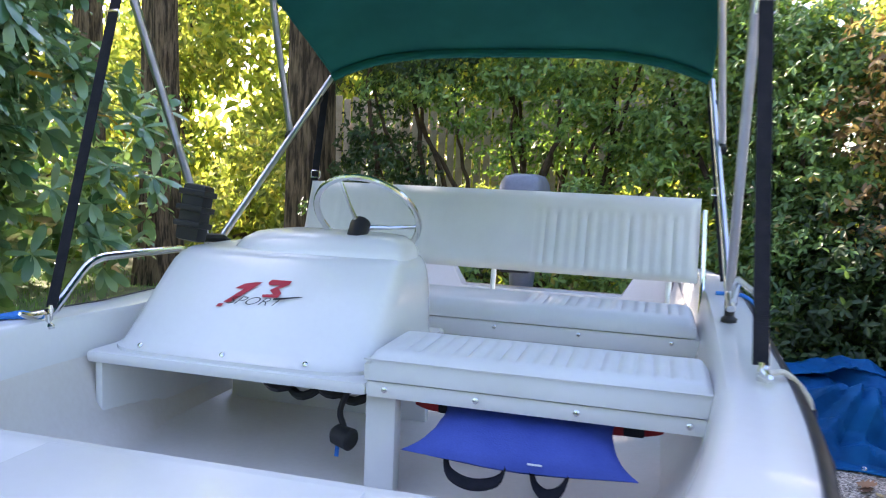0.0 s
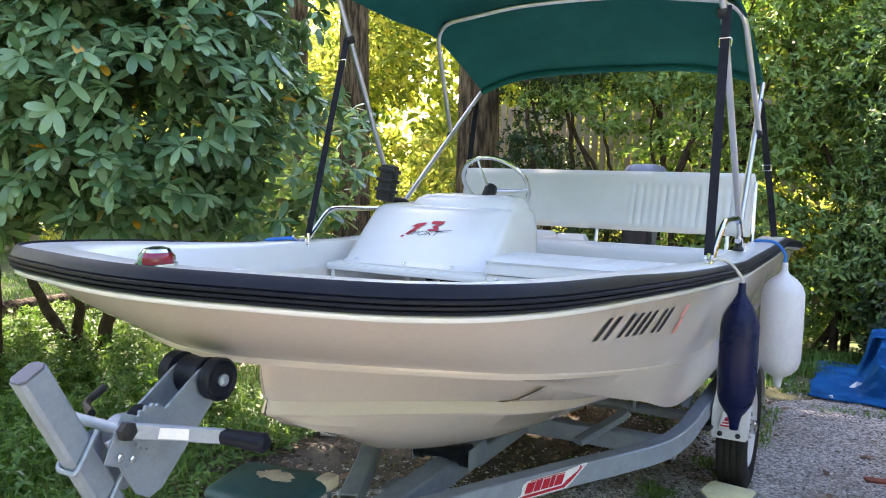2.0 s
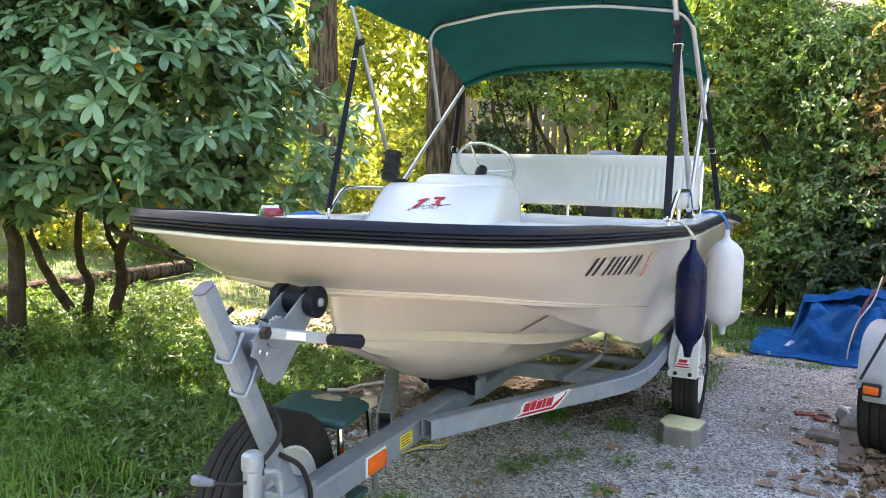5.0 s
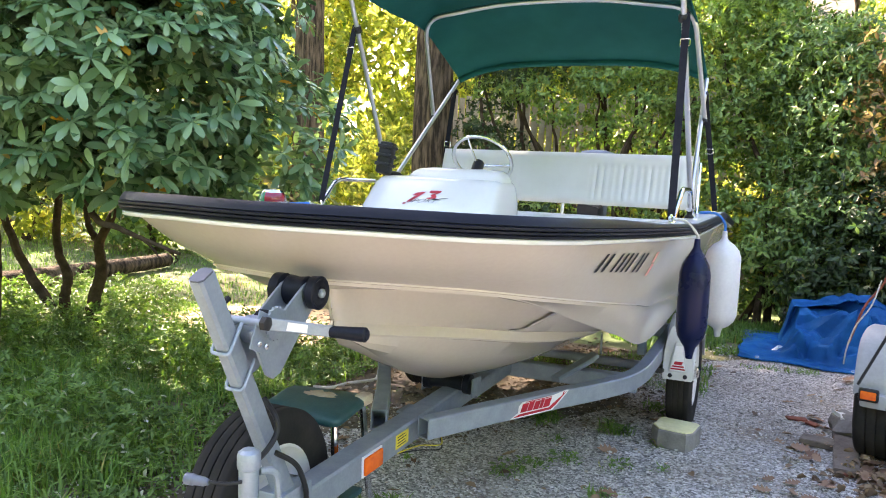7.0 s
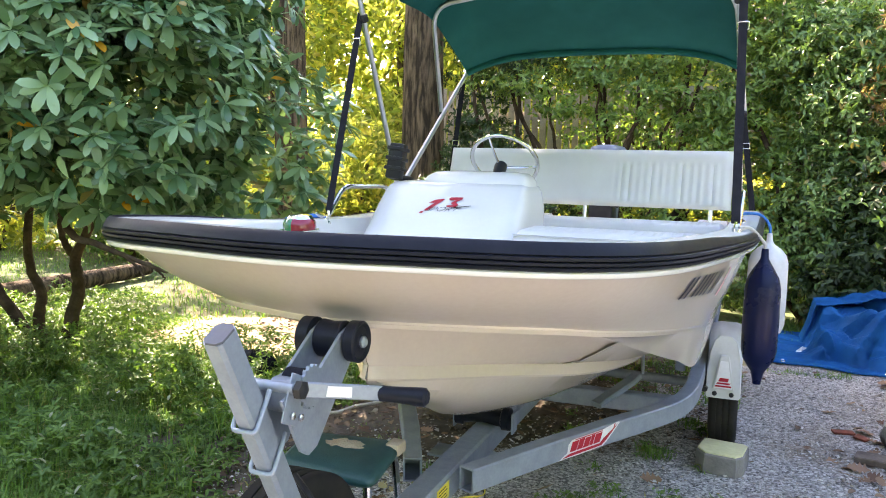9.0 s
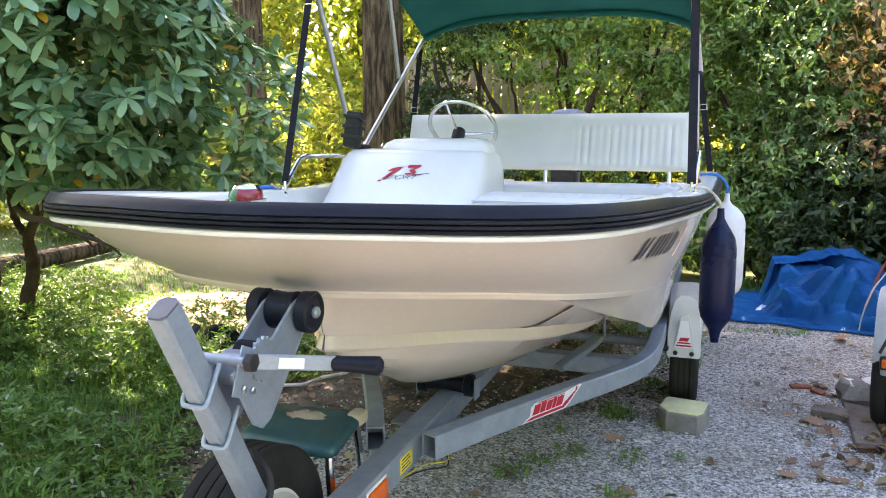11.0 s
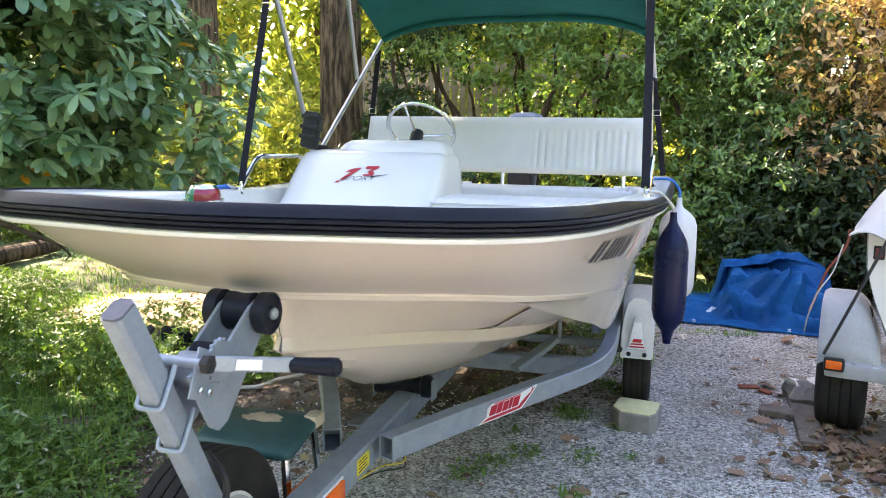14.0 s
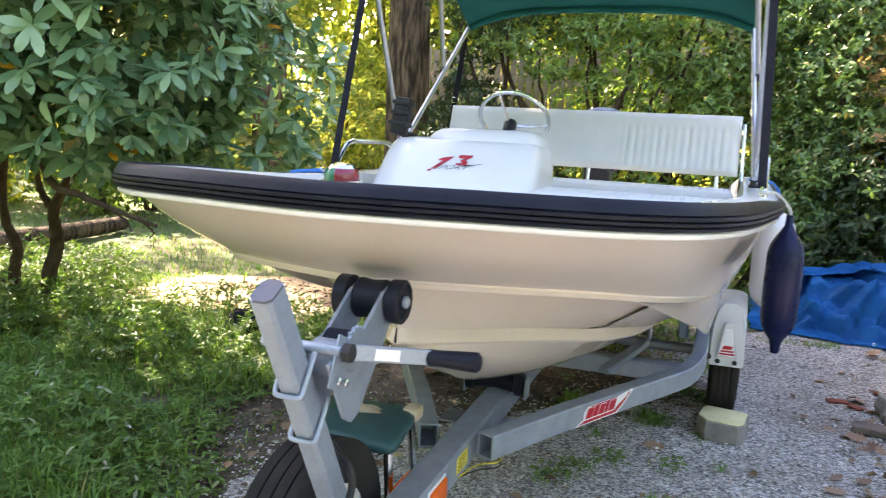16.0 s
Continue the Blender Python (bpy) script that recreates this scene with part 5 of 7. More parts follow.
GRAVEL = gravel_mat()
SOIL = surface("leafy_soil", (0.165, 0.13, 0.09), (0.075, 0.058, 0.042), 7.0, 0.98, bump=0.6, grain=90.0, stains=1.0)


def sheet_grid(xs, ys, height):
    s = Solid()
    nx = len(xs)
    s.add([(x, y, height(x, y)) for y in ys for x in xs], [(j * nx + i, j * nx + i + 1, (j + 1) * nx + i + 1, (j + 1) * nx + i) for j in range(len(ys) - 1) for i in range(nx - 1)])
    return s


far = [-900, -300, -100, -50, -25, -14]
fine_x = [-10 + 0.4 * k for k in range(51)]
fine_y = [-6 + 0.4 * k for k in range(56)]
xs = far + fine_x + [14, 25, 50, 100, 300, 900]
ys = [-900, -300, -100, -40, -15] + fine_y + [20, 30, 60, 120, 300, 900]


def ground_height(x, y):
    base = -0.012 + 0.02 * blotch(x, y, 0.7)
    side = max(0.0, min(1.0, (-1.6 - x) / 2))
    return base - 0.015 + 0.03 * side * blotch(x, y, 1.7, 3.0)


TURF = surface("rough_turf", (0.085, 0.125, 0.035), (0.14, 0.115, 0.06), 0.9, 0.98, bump=0.5, grain=60.0, stains=1.0, spread=(0.36, 0.56))
ground = single("ground", sheet_grid(xs, ys, ground_height), TURF, (0, 0, 0), "shaded lawn and leaf-strewn soil", "ground", kind="structure", smooth=60)
g = Solid()
rows = []
for j in range(231):
    y = min(-16 + 0.1 * j, 6.4)
    x0 = drive_edge(y) + 0.30 + 0.85 * max(0.0, min(1.6, y - 0.9)) + 0.12 * blotch(0.2, y, 4.3, 2.0) if y > -0.2 else -1.0 + 0.25 * blotch(0.3, y, 0.9, 4.0) + 0.1 * blotch(0.2, y, 4.3, 2.0) + 0.18 * min(1.0, -0.2 - y)
    x1 = 5.3 + 0.5 * blotch(0.5, y, 0.6, 14.0) + 0.15 * blotch(0.2, y, 3.3, 5.0)
    rows.append([(x0 + (x1 - x0) * (i / 60) ** 1.3, y, 0.002 + 0.004 * blotch(x0 + i * 0.1, y, 2.0)) for i in range(61)])
g.rings(rows, closed=False)
bed = Solid()
rows = []
for j in range(97):
    y = 0.1 + 0.04 * j
    x0 = min(drive_edge(y) - 0.35, -2.75 + 0.6 * abs(y - 3.0)) + 0.15 * blotch(0.6, y, 2.7, 6.0)
    x1 = drive_edge(y) + 0.75 + 0.85 * max(0.0, min(1.6, y - 0.9))
    rows.append([(x0 + (x1 - x0) * i / 40, y, ground_height(x0 + (x1 - x0) * i / 40, y) + 0.012 - 0.02 * (i in (0, 40) or j in (0, 96))) for i in range(41)])
bed.rings(rows, closed=False)
single("soil_bed", bed, SOIL, (0, 0, 0), "bare soil strewn with litter beside the drive", "soil", kind="structure", smooth=60)
sand = Solid()
rows = []
for j in range(25):
    q = 2 * math.pi * j / 24
    rows.append([(-2.42 + r * 0.80 * math.cos(q) * (1 + 0.25 * blotch(math.cos(q), math.sin(q), 1.3, 3.0)), 3.13 + r * 0.78 * math.sin(q) * (1 + 0.25 * blotch(math.cos(q), math.sin(q), 1.3, 3.0)), 0.0) for r in (0.02, 0.3, 0.6, 0.85, 1.0)])
rows = [[(x, y, ground_height(x, y) + 0.022 - 0.012 * (i == 4)) for i, (x, y, z) in enumerate(r)] for r in rows]
sand.rings([list(reversed(r)) for r in rows], closed=False)
single("bare_earth", sand, surface("sandy_earth", (0.46, 0.33, 0.19), (0.30, 0.21, 0.12), 9.0, 0.98, bump=0.5, grain=90.0, stains=1.0), (0, 0, 0), "bare sandy earth strewn with litter", "soil", kind="structure", smooth=60)
drive = single("gravel_drive", g, GRAVEL, (0, 0, 0), "grey crushed-stone drive with dirt and fallen leaves", "drive", kind="structure", smooth=60)


# ---- scattered pieces ----
def joined(name, verts, faces, material, label, category, at=(0, 0, 0), kind="stuff", smooth=0.0, parent=None, n_loop=None):
    """Many small pieces as one mesh, from arrays: verts (n, 3), faces (m, 3) or (m, 4)."""
    me = bpy.data.meshes.new(name)
    verts, faces = np.asarray(verts, np.float32), np.asarray(faces, np.int32)
    k = faces.shape[1]
    me.vertices.add(len(verts))
    me.vertices.foreach_set("co", (verts - np.asarray(at, np.float32)).ravel())
    me.loops.add(faces.size)
    me.loops.foreach_set("vertex_index", faces.ravel())
    me.polygons.add(len(faces))
    me.polygons.foreach_set("loop_start", np.arange(len(faces), dtype=np.int32) * k)
    me.update(calc_edges=True)
    me.materials.append(material)
    ob = new(name, me)
    if parent is None:
        ob.location = at
        return tagged(ob, label, category, kind=kind)
    ob.parent = parent
    return tagged(ob, label, kind=kind)


def unit(a):
    return a / (np.linalg.norm(a, axis=-1, keepdims=True) + 1e-9)


def leaf_arrays(base, way, up, length, width, fold=0.25, droop=0.15):
    """Oval leaves of six points and four triangles, folded along the midrib and drooping at the tip."""
    n = len(base)
    way = unit(way)
    side = unit(np.cross(way, up))
    nrm = np.cross(side, way)
    L, W = np.asarray(length).reshape(-1, 1), np.asarray(width).reshape(-1, 1)
    tip = base + way * L - nrm * L * droop
    a, b = base + way * L * 0.33, base + way * L * 0.70 - nrm * L * droop * 0.3
    lift = nrm * W * fold
    v = np.stack([base, tip, a + side * W * 0.44 + lift, b + side * W * 0.46 + lift, a - side * W * 0.44 + lift, b - side * W * 0.46 + lift], 1).reshape(-1, 3)
    f = np.array([(0, 4, 5), (0, 5, 1), (0, 1, 3), (0, 3, 2)])
    return v, (np.arange(n)[:, None, None] * 6 + f).reshape(-1, 3)


def blunt_leaf_arrays(base, way, up, length, width, droop=0.2):
    """Long oval leaves with a blunt tip: eight points, six triangles, arched and folded along the midrib."""
    n = len(base)
    way = unit(way)
    side = unit(np.cross(way, up))
    nrm = np.cross(side, way)
    L, W = np.asarray(length).reshape(-1, 1), np.asarray(width).reshape(-1, 1)
    pts = [base, base + way * L - nrm * L * droop]
    for q, w in ((0.30, 0.36), (0.62, 0.50), (0.88, 0.36)):
        mid = base + way * L * q - nrm * L * droop * q * q + nrm * W * 0.12
        pts += [mid + side * W * w, mid - side * W * w]
    v = np.stack(pts, 1).reshape(-1, 3)
    f = np.array([(0, 3, 2), (2, 3, 5), (2, 5, 4), (4, 5, 7), (4, 7, 6), (6, 7, 1)])
    return v, (np.arange(n)[:, None, None] * 8 + f).reshape(-1, 3)


def lobes_points(rng, lobes, n, depth=0.25):
    """Points near the skins of ellipsoids (cx, cy, cz, rx, ry, rz), with the outward way."""
    area = np.array([l[3] * l[4] + l[4] * l[5] + l[3] * l[5] for l in lobes])
    which = rng.choice(len(lobes), n, p=area / area.sum())
    d = unit(rng.normal(size=(n, 3)))
    lob = np.array(lobes)[which]
    r = 1 - depth * rng.random((n, 1)) ** 1.5
    p = lob[:, :3] + d * lob[:, 3:] * r
    out = unit(d / lob[:, 3:])
    keep = np.ones(n, bool)
    for l in lobes:
        q = ((p - np.array(l[:3])) / np.array(l[3:]))
        keep &= (q**2).sum(1) > (1 - depth) ** 2 * 0.8
    keep &= p[:, 2] > 0.02
    return p[keep], out[keep]


RHODO = foliage("rhododendron_leaf", (0.06, 0.15, 0.07), (0.28, 0.44, 0.24), (0.62, 0.30, 0.03), 0.010, rough=0.2, through_light=0.18)
HEDGE = foliage("shrub_leaf", (0.065, 0.145, 0.032), (0.27, 0.40, 0.11), (0.26, 0.24, 0.04), 0.06, rough=0.38, through_light=0.3)
# the glow of sun through leaves is put into this pale yellow-green
LIME = foliage("sun_toned_tree_leaf", (0.14, 0.19, 0.05), (0.42, 0.45, 0.14), (0.62, 0.55, 0.2), 0.25, rough=0.5, through_light=0.65)
# a darker copy of the shrub leaf above, its shade put into the green
SHADED = foliage("shade_toned_shrub_leaf", (0.04, 0.10, 0.025), (0.21, 0.34, 0.10), (0.24, 0.2, 0.05), 0.05, rough=0.38, through_light=0.25)
# near-black green: deep shade is put into this leaf colour
DARKLEAF = foliage("shade_toned_leaf", (0.018, 0.042, 0.014), (0.05, 0.095, 0.028), None, 0, rough=0.5, through_light=0.3)
# brown leaves; the pale tones stand for glints and sun coming through
BROWNLEAF = foliage("browning_glint_leaf", (0.10, 0.075, 0.04), (0.50, 0.32, 0.19), (0.80, 0.58, 0.32), 0.35, rough=0.26, through_light=0.5)
GRASS = foliage("grass_blade", (0.055, 0.145, 0.03), (0.20, 0.36, 0.075), (0.36, 0.32, 0.12), 0.05, rough=0.5, through_light=0.35)


def rosettes(rng, p, out, per, length, width, spread=0.9, drop=0.15, loose=0.0, blunt=False):
    """Whorls of leaves round each shoot's end."""
    n = len(p)
    q = rng.random((n, per)) * 0.5 + np.arange(per) / per * 2 * math.pi
    a = unit(np.cross(out, rng.normal(size=(n, 3))))
    b = np.cross(out, a)
    way = (np.cos(q)[..., None] * a[:, None] + np.sin(q)[..., None] * b[:, None]) * spread + out[:, None] * (0.15 + 0.5 * rng.random((n, per, 1)))
    way[..., 2] -= drop * (0.6 + 0.8 * rng.random((n, per)))
    way = way + rng.normal(size=way.shape) * loose
    base = np.repeat(p[:, None], per, 1) + way * 0.0
    L = length * (0.65 + 0.6 * rng.random(n * per))
    up = np.repeat(out[:, None], per, 1).reshape(-1, 3) + np.array([0, 0, 0.5])
    if blunt:
        return blunt_leaf_arrays(base.reshape(-1, 3), way.reshape(-1, 3), up, L, width * L / length, 0.14)
    return leaf_arrays(base.reshape(-1, 3), way.reshape(-1, 3), up, L, width * L / length, 0.15, 0.2)


def limb(path, r0, r1, seg=8, wobble=0.0, seed=0):
    rnd = random.Random(seed)
    pts = spline([Vector(p) for p in path], 6 * len(path))
    pts = [p + Vector((rnd.uniform(-1, 1), rnd.uniform(-1, 1), 0)) * wobble for p in pts]
    return Solid().tube(pts, [r0 + (r1 - r0) * k / (len(pts) - 1) for k in range(len(pts))], seg)


# rhododendron beside the bow
rng = np.random.default_rng(5)
bush = thing("rhododendron", (-3.1, 2.1, 0.0), "large rhododendron with glossy leaves and bare crooked stems", "shrub")
# the last two lobes rise above the view, added to keep sun off the boat
lobes = [(-2.12, 1.75, 1.75, 0.74, 0.7, 0.86), (-2.9, 1.5, 1.9, 1.0, 0.8, 1.0), (-3.9, 1.6, 2.0, 1.0, 0.9, 1.05), (-2.62, 2.3, 2.4, 1.1, 1.0, 0.9), (-3.4, 2.4, 2.7, 1.3, 1.0, 0.9), (-1.95, 2.5, 1.35, 0.6, 0.6, 0.58), (-4.8, 2.2, 2.3, 1.2, 1.2, 1.1), (-2.5, 1.5, 2.7, 0.8, 0.8, 0.6), (-3.2, 1.9, 3.4, 1.2, 0.9, 0.8), (-3.7, 2.9, 3.4, 1.2, 0.8, 0.9)]
p, out = lobes_points(rng, lobes, 22000, 0.5)
ok = np.array([blotch(a * 2.1, c * 3.0, 1.0, b * 1.7) + 0.5 * blotch(a * 5.5, c * 7.0, 1.0, b * 5.0) > -0.30 and (b < 2.2 or (a * 37.0 + c * 91.0) % 1.0 < 0.35) for a, b, c in p])
p, out = p[ok], out[ok]
out = unit(out * 0.62 + rng.normal(size=out.shape) * 0.36 + np.array([0, 0, 0.75]))
v, f = rosettes(rng, p, out, 8, 0.108, 0.038, spread=0.95, drop=0.42, loose=0.24, blunt=True)
joined("leaves", v, f, RHODO, "dark glossy leaves", "", bush.location, parent=bush)
STEMS = [
    ([(-3.07, 1.5, -0.03), (-3.13, 1.5, 0.2), (-3.25, 1.5, 0.39), (-3.25, 1.52, 0.66), (-3.32, 1.55, 1.3)], 0.055, 0.025),
    ([(-3.04, 1.5, -0.03), (-2.98, 1.5, 0.29), (-2.95, 1.5, 0.71), (-3.02, 1.52, 0.94), (-2.8, 1.6, 1.6)], 0.06, 0.025),
    ([(-3.07, 2.15, -0.03), (-3.38, 2.15, 0.27), (-3.59, 2.13, 0.57), (-3.9, 2.1, 1.2)], 0.042, 0.02),
    ([(-3.08, 2.16, -0.03), (-3.18, 2.16, 0.19), (-3.15, 2.16, 0.39), (-3.23, 2.15, 0.66), (-3.2, 2.2, 1.4)], 0.040, 0.02),
    ([(-2.9, 2.15, -0.03), (-2.92, 2.15, 0.22), (-2.84, 2.15, 0.45), (-2.86, 2.15, 0.61), (-2.75, 2.15, 0.8), (-2.4, 2.2, 1.4)], 0.048, 0.02),
    ([(-2.86, 2.15, 0.62), (-2.95, 2.15, 0.75), (-3.05, 2.2, 1.0)], 0.025, 0.012),
    ([(-3.95, 1.9, 0.13), (-3.46, 1.9, 0.08), (-3.13, 1.9, 0.04), (-2.85, 1.9, 0.02)], 0.026, 0.014),
    ([(-2.55, 1.75, 1.15), (-2.25, 1.55, 0.87), (-2.02, 1.5, 0.82), (-1.86, 1.5, 0.775), (-1.63, 1.5, 0.72)], 0.022, 0.008),
    ([(-1.86, 1.5, 0.775), (-1.78, 1.5, 0.72), (-1.74, 1.48, 0.69)], 0.008, 0.003),
    ([(-1.70, 1.5, 0.735), (-1.66, 1.52, 0.69), (-1.68, 1.52, 0.66)], 0.006, 0.002),
]
for k, (path, r0, r1) in enumerate(STEMS):
    part("stem", limb(path, r0, r1, 9, 0.005, k), TWIG, bush)


# shrubs, each built of clumps of whorled leaves with gaps between
def shrub(at, lobes, clumps, material, leaf, label, name="shrub", cat="shrub", stems=5, seed=1, depth=0.6, group="hedge of shrubs", size=0.2, whorls=12, per=5):
    rng = np.random.default_rng(seed)
    t = thing(name, at, label, cat, group)
    p, out = lobes_points(rng, lobes, clumps, depth)
    m = len(p)
    r = size * (0.55 + 0.8 * rng.random((m, 1, 1)))
    d = unit(rng.normal(size=(m, whorls, 3)) + out[:, None] * 0.8 + np.array([0, 0, 0.35]))
    q = (p[:, None] + d * r * np.array([1.15, 1.15, 0.75]) * (0.6 + 0.4 * rng.random((m, whorls, 1)))).reshape(-1, 3)
    way = d.reshape(-1, 3)
    ok = q[:, 2] > 0.03
    v, f = rosettes(rng, q[ok], way[ok], per, leaf, leaf * 0.42, 0.8, loose=0.5)
    joined("leaves", v, f, material, "", "", at, parent=t)
    rnd = random.Random(seed)
    for k in range(stems):
        l = lobes[k % len(lobes)]
        e = Vector((l[0] + rnd.uniform(-0.6, 0.6) * l[3], l[1] + rnd.uniform(-0.4, 0.4) * l[4], l[2] + rnd.uniform(0, 0.5) * l[5]))
        b = Vector((at[0] + rnd.uniform(-0.4, 0.4), at[1] + rnd.uniform(-0.3, 0.3), -0.03))
        part("stem", limb([b, b.lerp(e, 0.35) + Vector((rnd.uniform(-0.25, 0.25), 0, 0.15)), b.lerp(e, 0.7) + Vector((rnd.uniform(-0.2, 0.2), 0, 0.1)), e], 0.034, 0.008, 6, 0.012, k), TWIG, t)
    return t


for k, (x, y, w) in enumerate([(-6.2, 6.2, 1.0), (-8.2, 6.0, 1.2), (-10.5, 5.4, 1.3), (-4.6, 8.6, 1.0), (-12.5, 3.5, 1.4), (-13.0, 0.8, 1.5)]):
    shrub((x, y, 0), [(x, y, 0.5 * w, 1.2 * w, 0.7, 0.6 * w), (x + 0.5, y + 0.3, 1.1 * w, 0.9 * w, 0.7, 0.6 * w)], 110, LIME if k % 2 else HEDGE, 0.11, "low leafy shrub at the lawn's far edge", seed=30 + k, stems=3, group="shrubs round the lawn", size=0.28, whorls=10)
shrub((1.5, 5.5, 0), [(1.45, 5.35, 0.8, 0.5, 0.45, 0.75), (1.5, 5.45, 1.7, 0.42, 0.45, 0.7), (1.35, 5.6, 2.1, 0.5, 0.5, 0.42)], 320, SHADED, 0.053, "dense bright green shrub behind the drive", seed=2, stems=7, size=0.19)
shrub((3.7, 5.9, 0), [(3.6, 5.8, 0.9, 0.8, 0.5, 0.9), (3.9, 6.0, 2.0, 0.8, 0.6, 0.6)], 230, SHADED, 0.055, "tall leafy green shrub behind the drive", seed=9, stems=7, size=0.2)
shrub((1.1, 5.7, 0), [(1.2, 5.5, 0.55, 0.7, 0.5, 0.6), (0.9, 5.9, 1.6, 0.6, 0.4, 0.55), (1.0, 6.0, 2.1, 0.5, 0.4, 0.4), (0.7, 6.1, 2.6, 0.6, 0.5, 0.4)], 270, HEDGE, 0.053, "leafy green shrub behind the drive", seed=3, stems=8, size=0.17)
shrub((-0.2, 6.2, 0), [(-0.1, 6.1, 2.25, 0.9, 0.45, 0.35), (-0.9, 6.3, 2.6, 0.9, 0.45, 0.4), (0.5, 6.3, 2.6, 0.8, 0.45, 0.4), (-0.2, 6.5, 3.1, 1.5, 0.6, 0.45), (-0.5, 5.7, 0.6, 1.0, 0.4, 0.65), (0.5, 5.6, 0.7, 0.9, 0.4, 0.75), (-1.2, 6.2, 1.95, 0.6, 0.3, 0.3), (0.1, 6.0, 1.75, 0.6, 0.3, 0.3), (-0.55, 6.1, 1.85, 0.6, 0.3, 0.32), (0.7, 6.0, 1.6, 0.5, 0.3, 0.35), (-0.1, 6.3, 1.5, 0.9, 0.2, 0.25)], 640, HEDGE, 0.055, "open shrub with bare crooked stems before a fence", stems=16, seed=4, size=0.16)
shrub((-1.6, 6.2, 0), [(-1.45, 6.2, 2.35, 0.6, 0.45, 0.4), (-1.5, 6.4, 2.9, 0.6, 0.5, 0.4), (-1.75, 6.0, 1.25, 0.35, 0.4, 0.5), (-1.5, 5.8, 0.7, 0.8, 0.4, 0.6), (-1.95, 6.5, 1.9, 0.25, 0.2, 0.8)], 300, DARKLEAF, 0.05, "shrub at the foot of a tree, shade put into its leaf colour", seed=5, stems=8, size=0.16)
shrub((-0.6, 6.9, 0), [(-1.0, 6.9, 0.7, 0.9, 0.3, 0.5), (0.2, 6.9, 0.75, 0.9, 0.3, 0.5)], 110, LIME, 0.07, "low shrub before the fence, sunlight put into its leaf colour", seed=14, stems=3, size=0.2)
shrub((2.3, 5.4, 0), [(2.05, 5.15, 1.2, 0.4, 0.35, 0.5), (1.95, 5.15, 1.9, 0.4, 0.35, 0.5), (2.5, 5.3, 1.7, 0.5, 0.4, 0.7), (2.4, 5.5, 2.5, 0.6, 0.5, 0.5)], 210, BROWNLEAF, 0.058, "tall shrub with browning leaves, sun glints put into their colour", seed=6, stems=10, size=0.2, whorls=10)
# pale leaves added behind the brown shrub to stand for bright sun speckle
shrub((2.6, 6.5, 0), [(2.2, 6.4, 1.3, 0.5, 0.25, 0.6), (2.7, 6.5, 2.0, 0.6, 0.25, 0.6), (2.2, 6.6, 2.8, 0.5, 0.25, 0.4)], 150, LIME, 0.07, "yellow-green shrub added as sun speckle behind a browning one", seed=44, stems=4, size=0.2, whorls=8)
shrub((4.8, 4.5, 0), [(4.8, 4.5, 1.2, 0.8, 0.7, 1.2), (4.8, 4.6, 2.6, 0.9, 0.7, 0.9)], 150, BROWNLEAF, 0.12, "tall shrub with browning leaves, sun glints put into their colour", seed=16, stems=8, size=0.22, whorls=10)
# dark leaves set before the hedge's foot stand for the shade there
shrub((2.2, 5.1, 0), [(1.62, 4.95, 0.5, 0.42, 0.3, 0.5), (1.85, 5.05, 1.0, 0.4, 0.3, 0.4), (1.9, 5.2, 0.4, 0.6, 0.4, 0.42), (2.5, 5.1, 0.45, 0.6, 0.4, 0.45), (3.3, 4.9, 0.55, 0.7, 0.5, 0.6)], 340, DARKLEAF, 0.06, "low shrub behind the tarpaulin, added as the hedge's shaded foot", seed=17, stems=5, size=0.18)
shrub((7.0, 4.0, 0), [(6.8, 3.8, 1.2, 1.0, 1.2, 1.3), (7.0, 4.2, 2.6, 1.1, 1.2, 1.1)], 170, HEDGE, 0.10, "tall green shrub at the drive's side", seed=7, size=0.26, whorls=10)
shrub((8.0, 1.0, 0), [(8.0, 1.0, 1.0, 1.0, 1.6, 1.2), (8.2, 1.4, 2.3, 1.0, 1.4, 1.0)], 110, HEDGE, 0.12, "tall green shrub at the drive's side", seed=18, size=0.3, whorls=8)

shrub((2.4, 7.0, 0), [(1.5, 7.0, 0.9, 0.9, 0.35, 0.9), (2.8, 7.0, 0.8, 1.0, 0.35, 0.8), (4.0, 6.9, 1.3, 0.9, 0.35, 1.3), (1.4, 7.1, 2.2, 0.6, 0.35, 0.6), (4.5, 7.1, 2.8, 1.0, 0.35, 0.6)], 340, DARKLEAF, 0.07, "dense shrub in shade-toned leaves behind the green ones", seed=23, stems=7, size=0.2)

# fence
fence = thing("fence", (-1.4, 7.6, 0), "weathered board fence half hidden by shrubs", "fence")
for y, z in ((7.62, 0.5), (7.62, 1.7)):
    part("fence_rail", Solid().box((-2.9, y, z), (1.12, y + 0.05, z + 0.09), 0.006), FENCE, fence)
base = Solid().box((-0.035, -0.011, 0.0), (0.035, 0.011, 2.0), 0.004)
me = mesh_from(base.v, base.f)
me.materials.append(FENCE)
rnd = random.Random(8)
for k in range(42):
    ob = new("board", me)
    ob.parent = fence
    ob.location = (-2.85 + k * 0.094 + 1.4, -0.012, 0.05 + rnd.uniform(-0.02, 0.02))


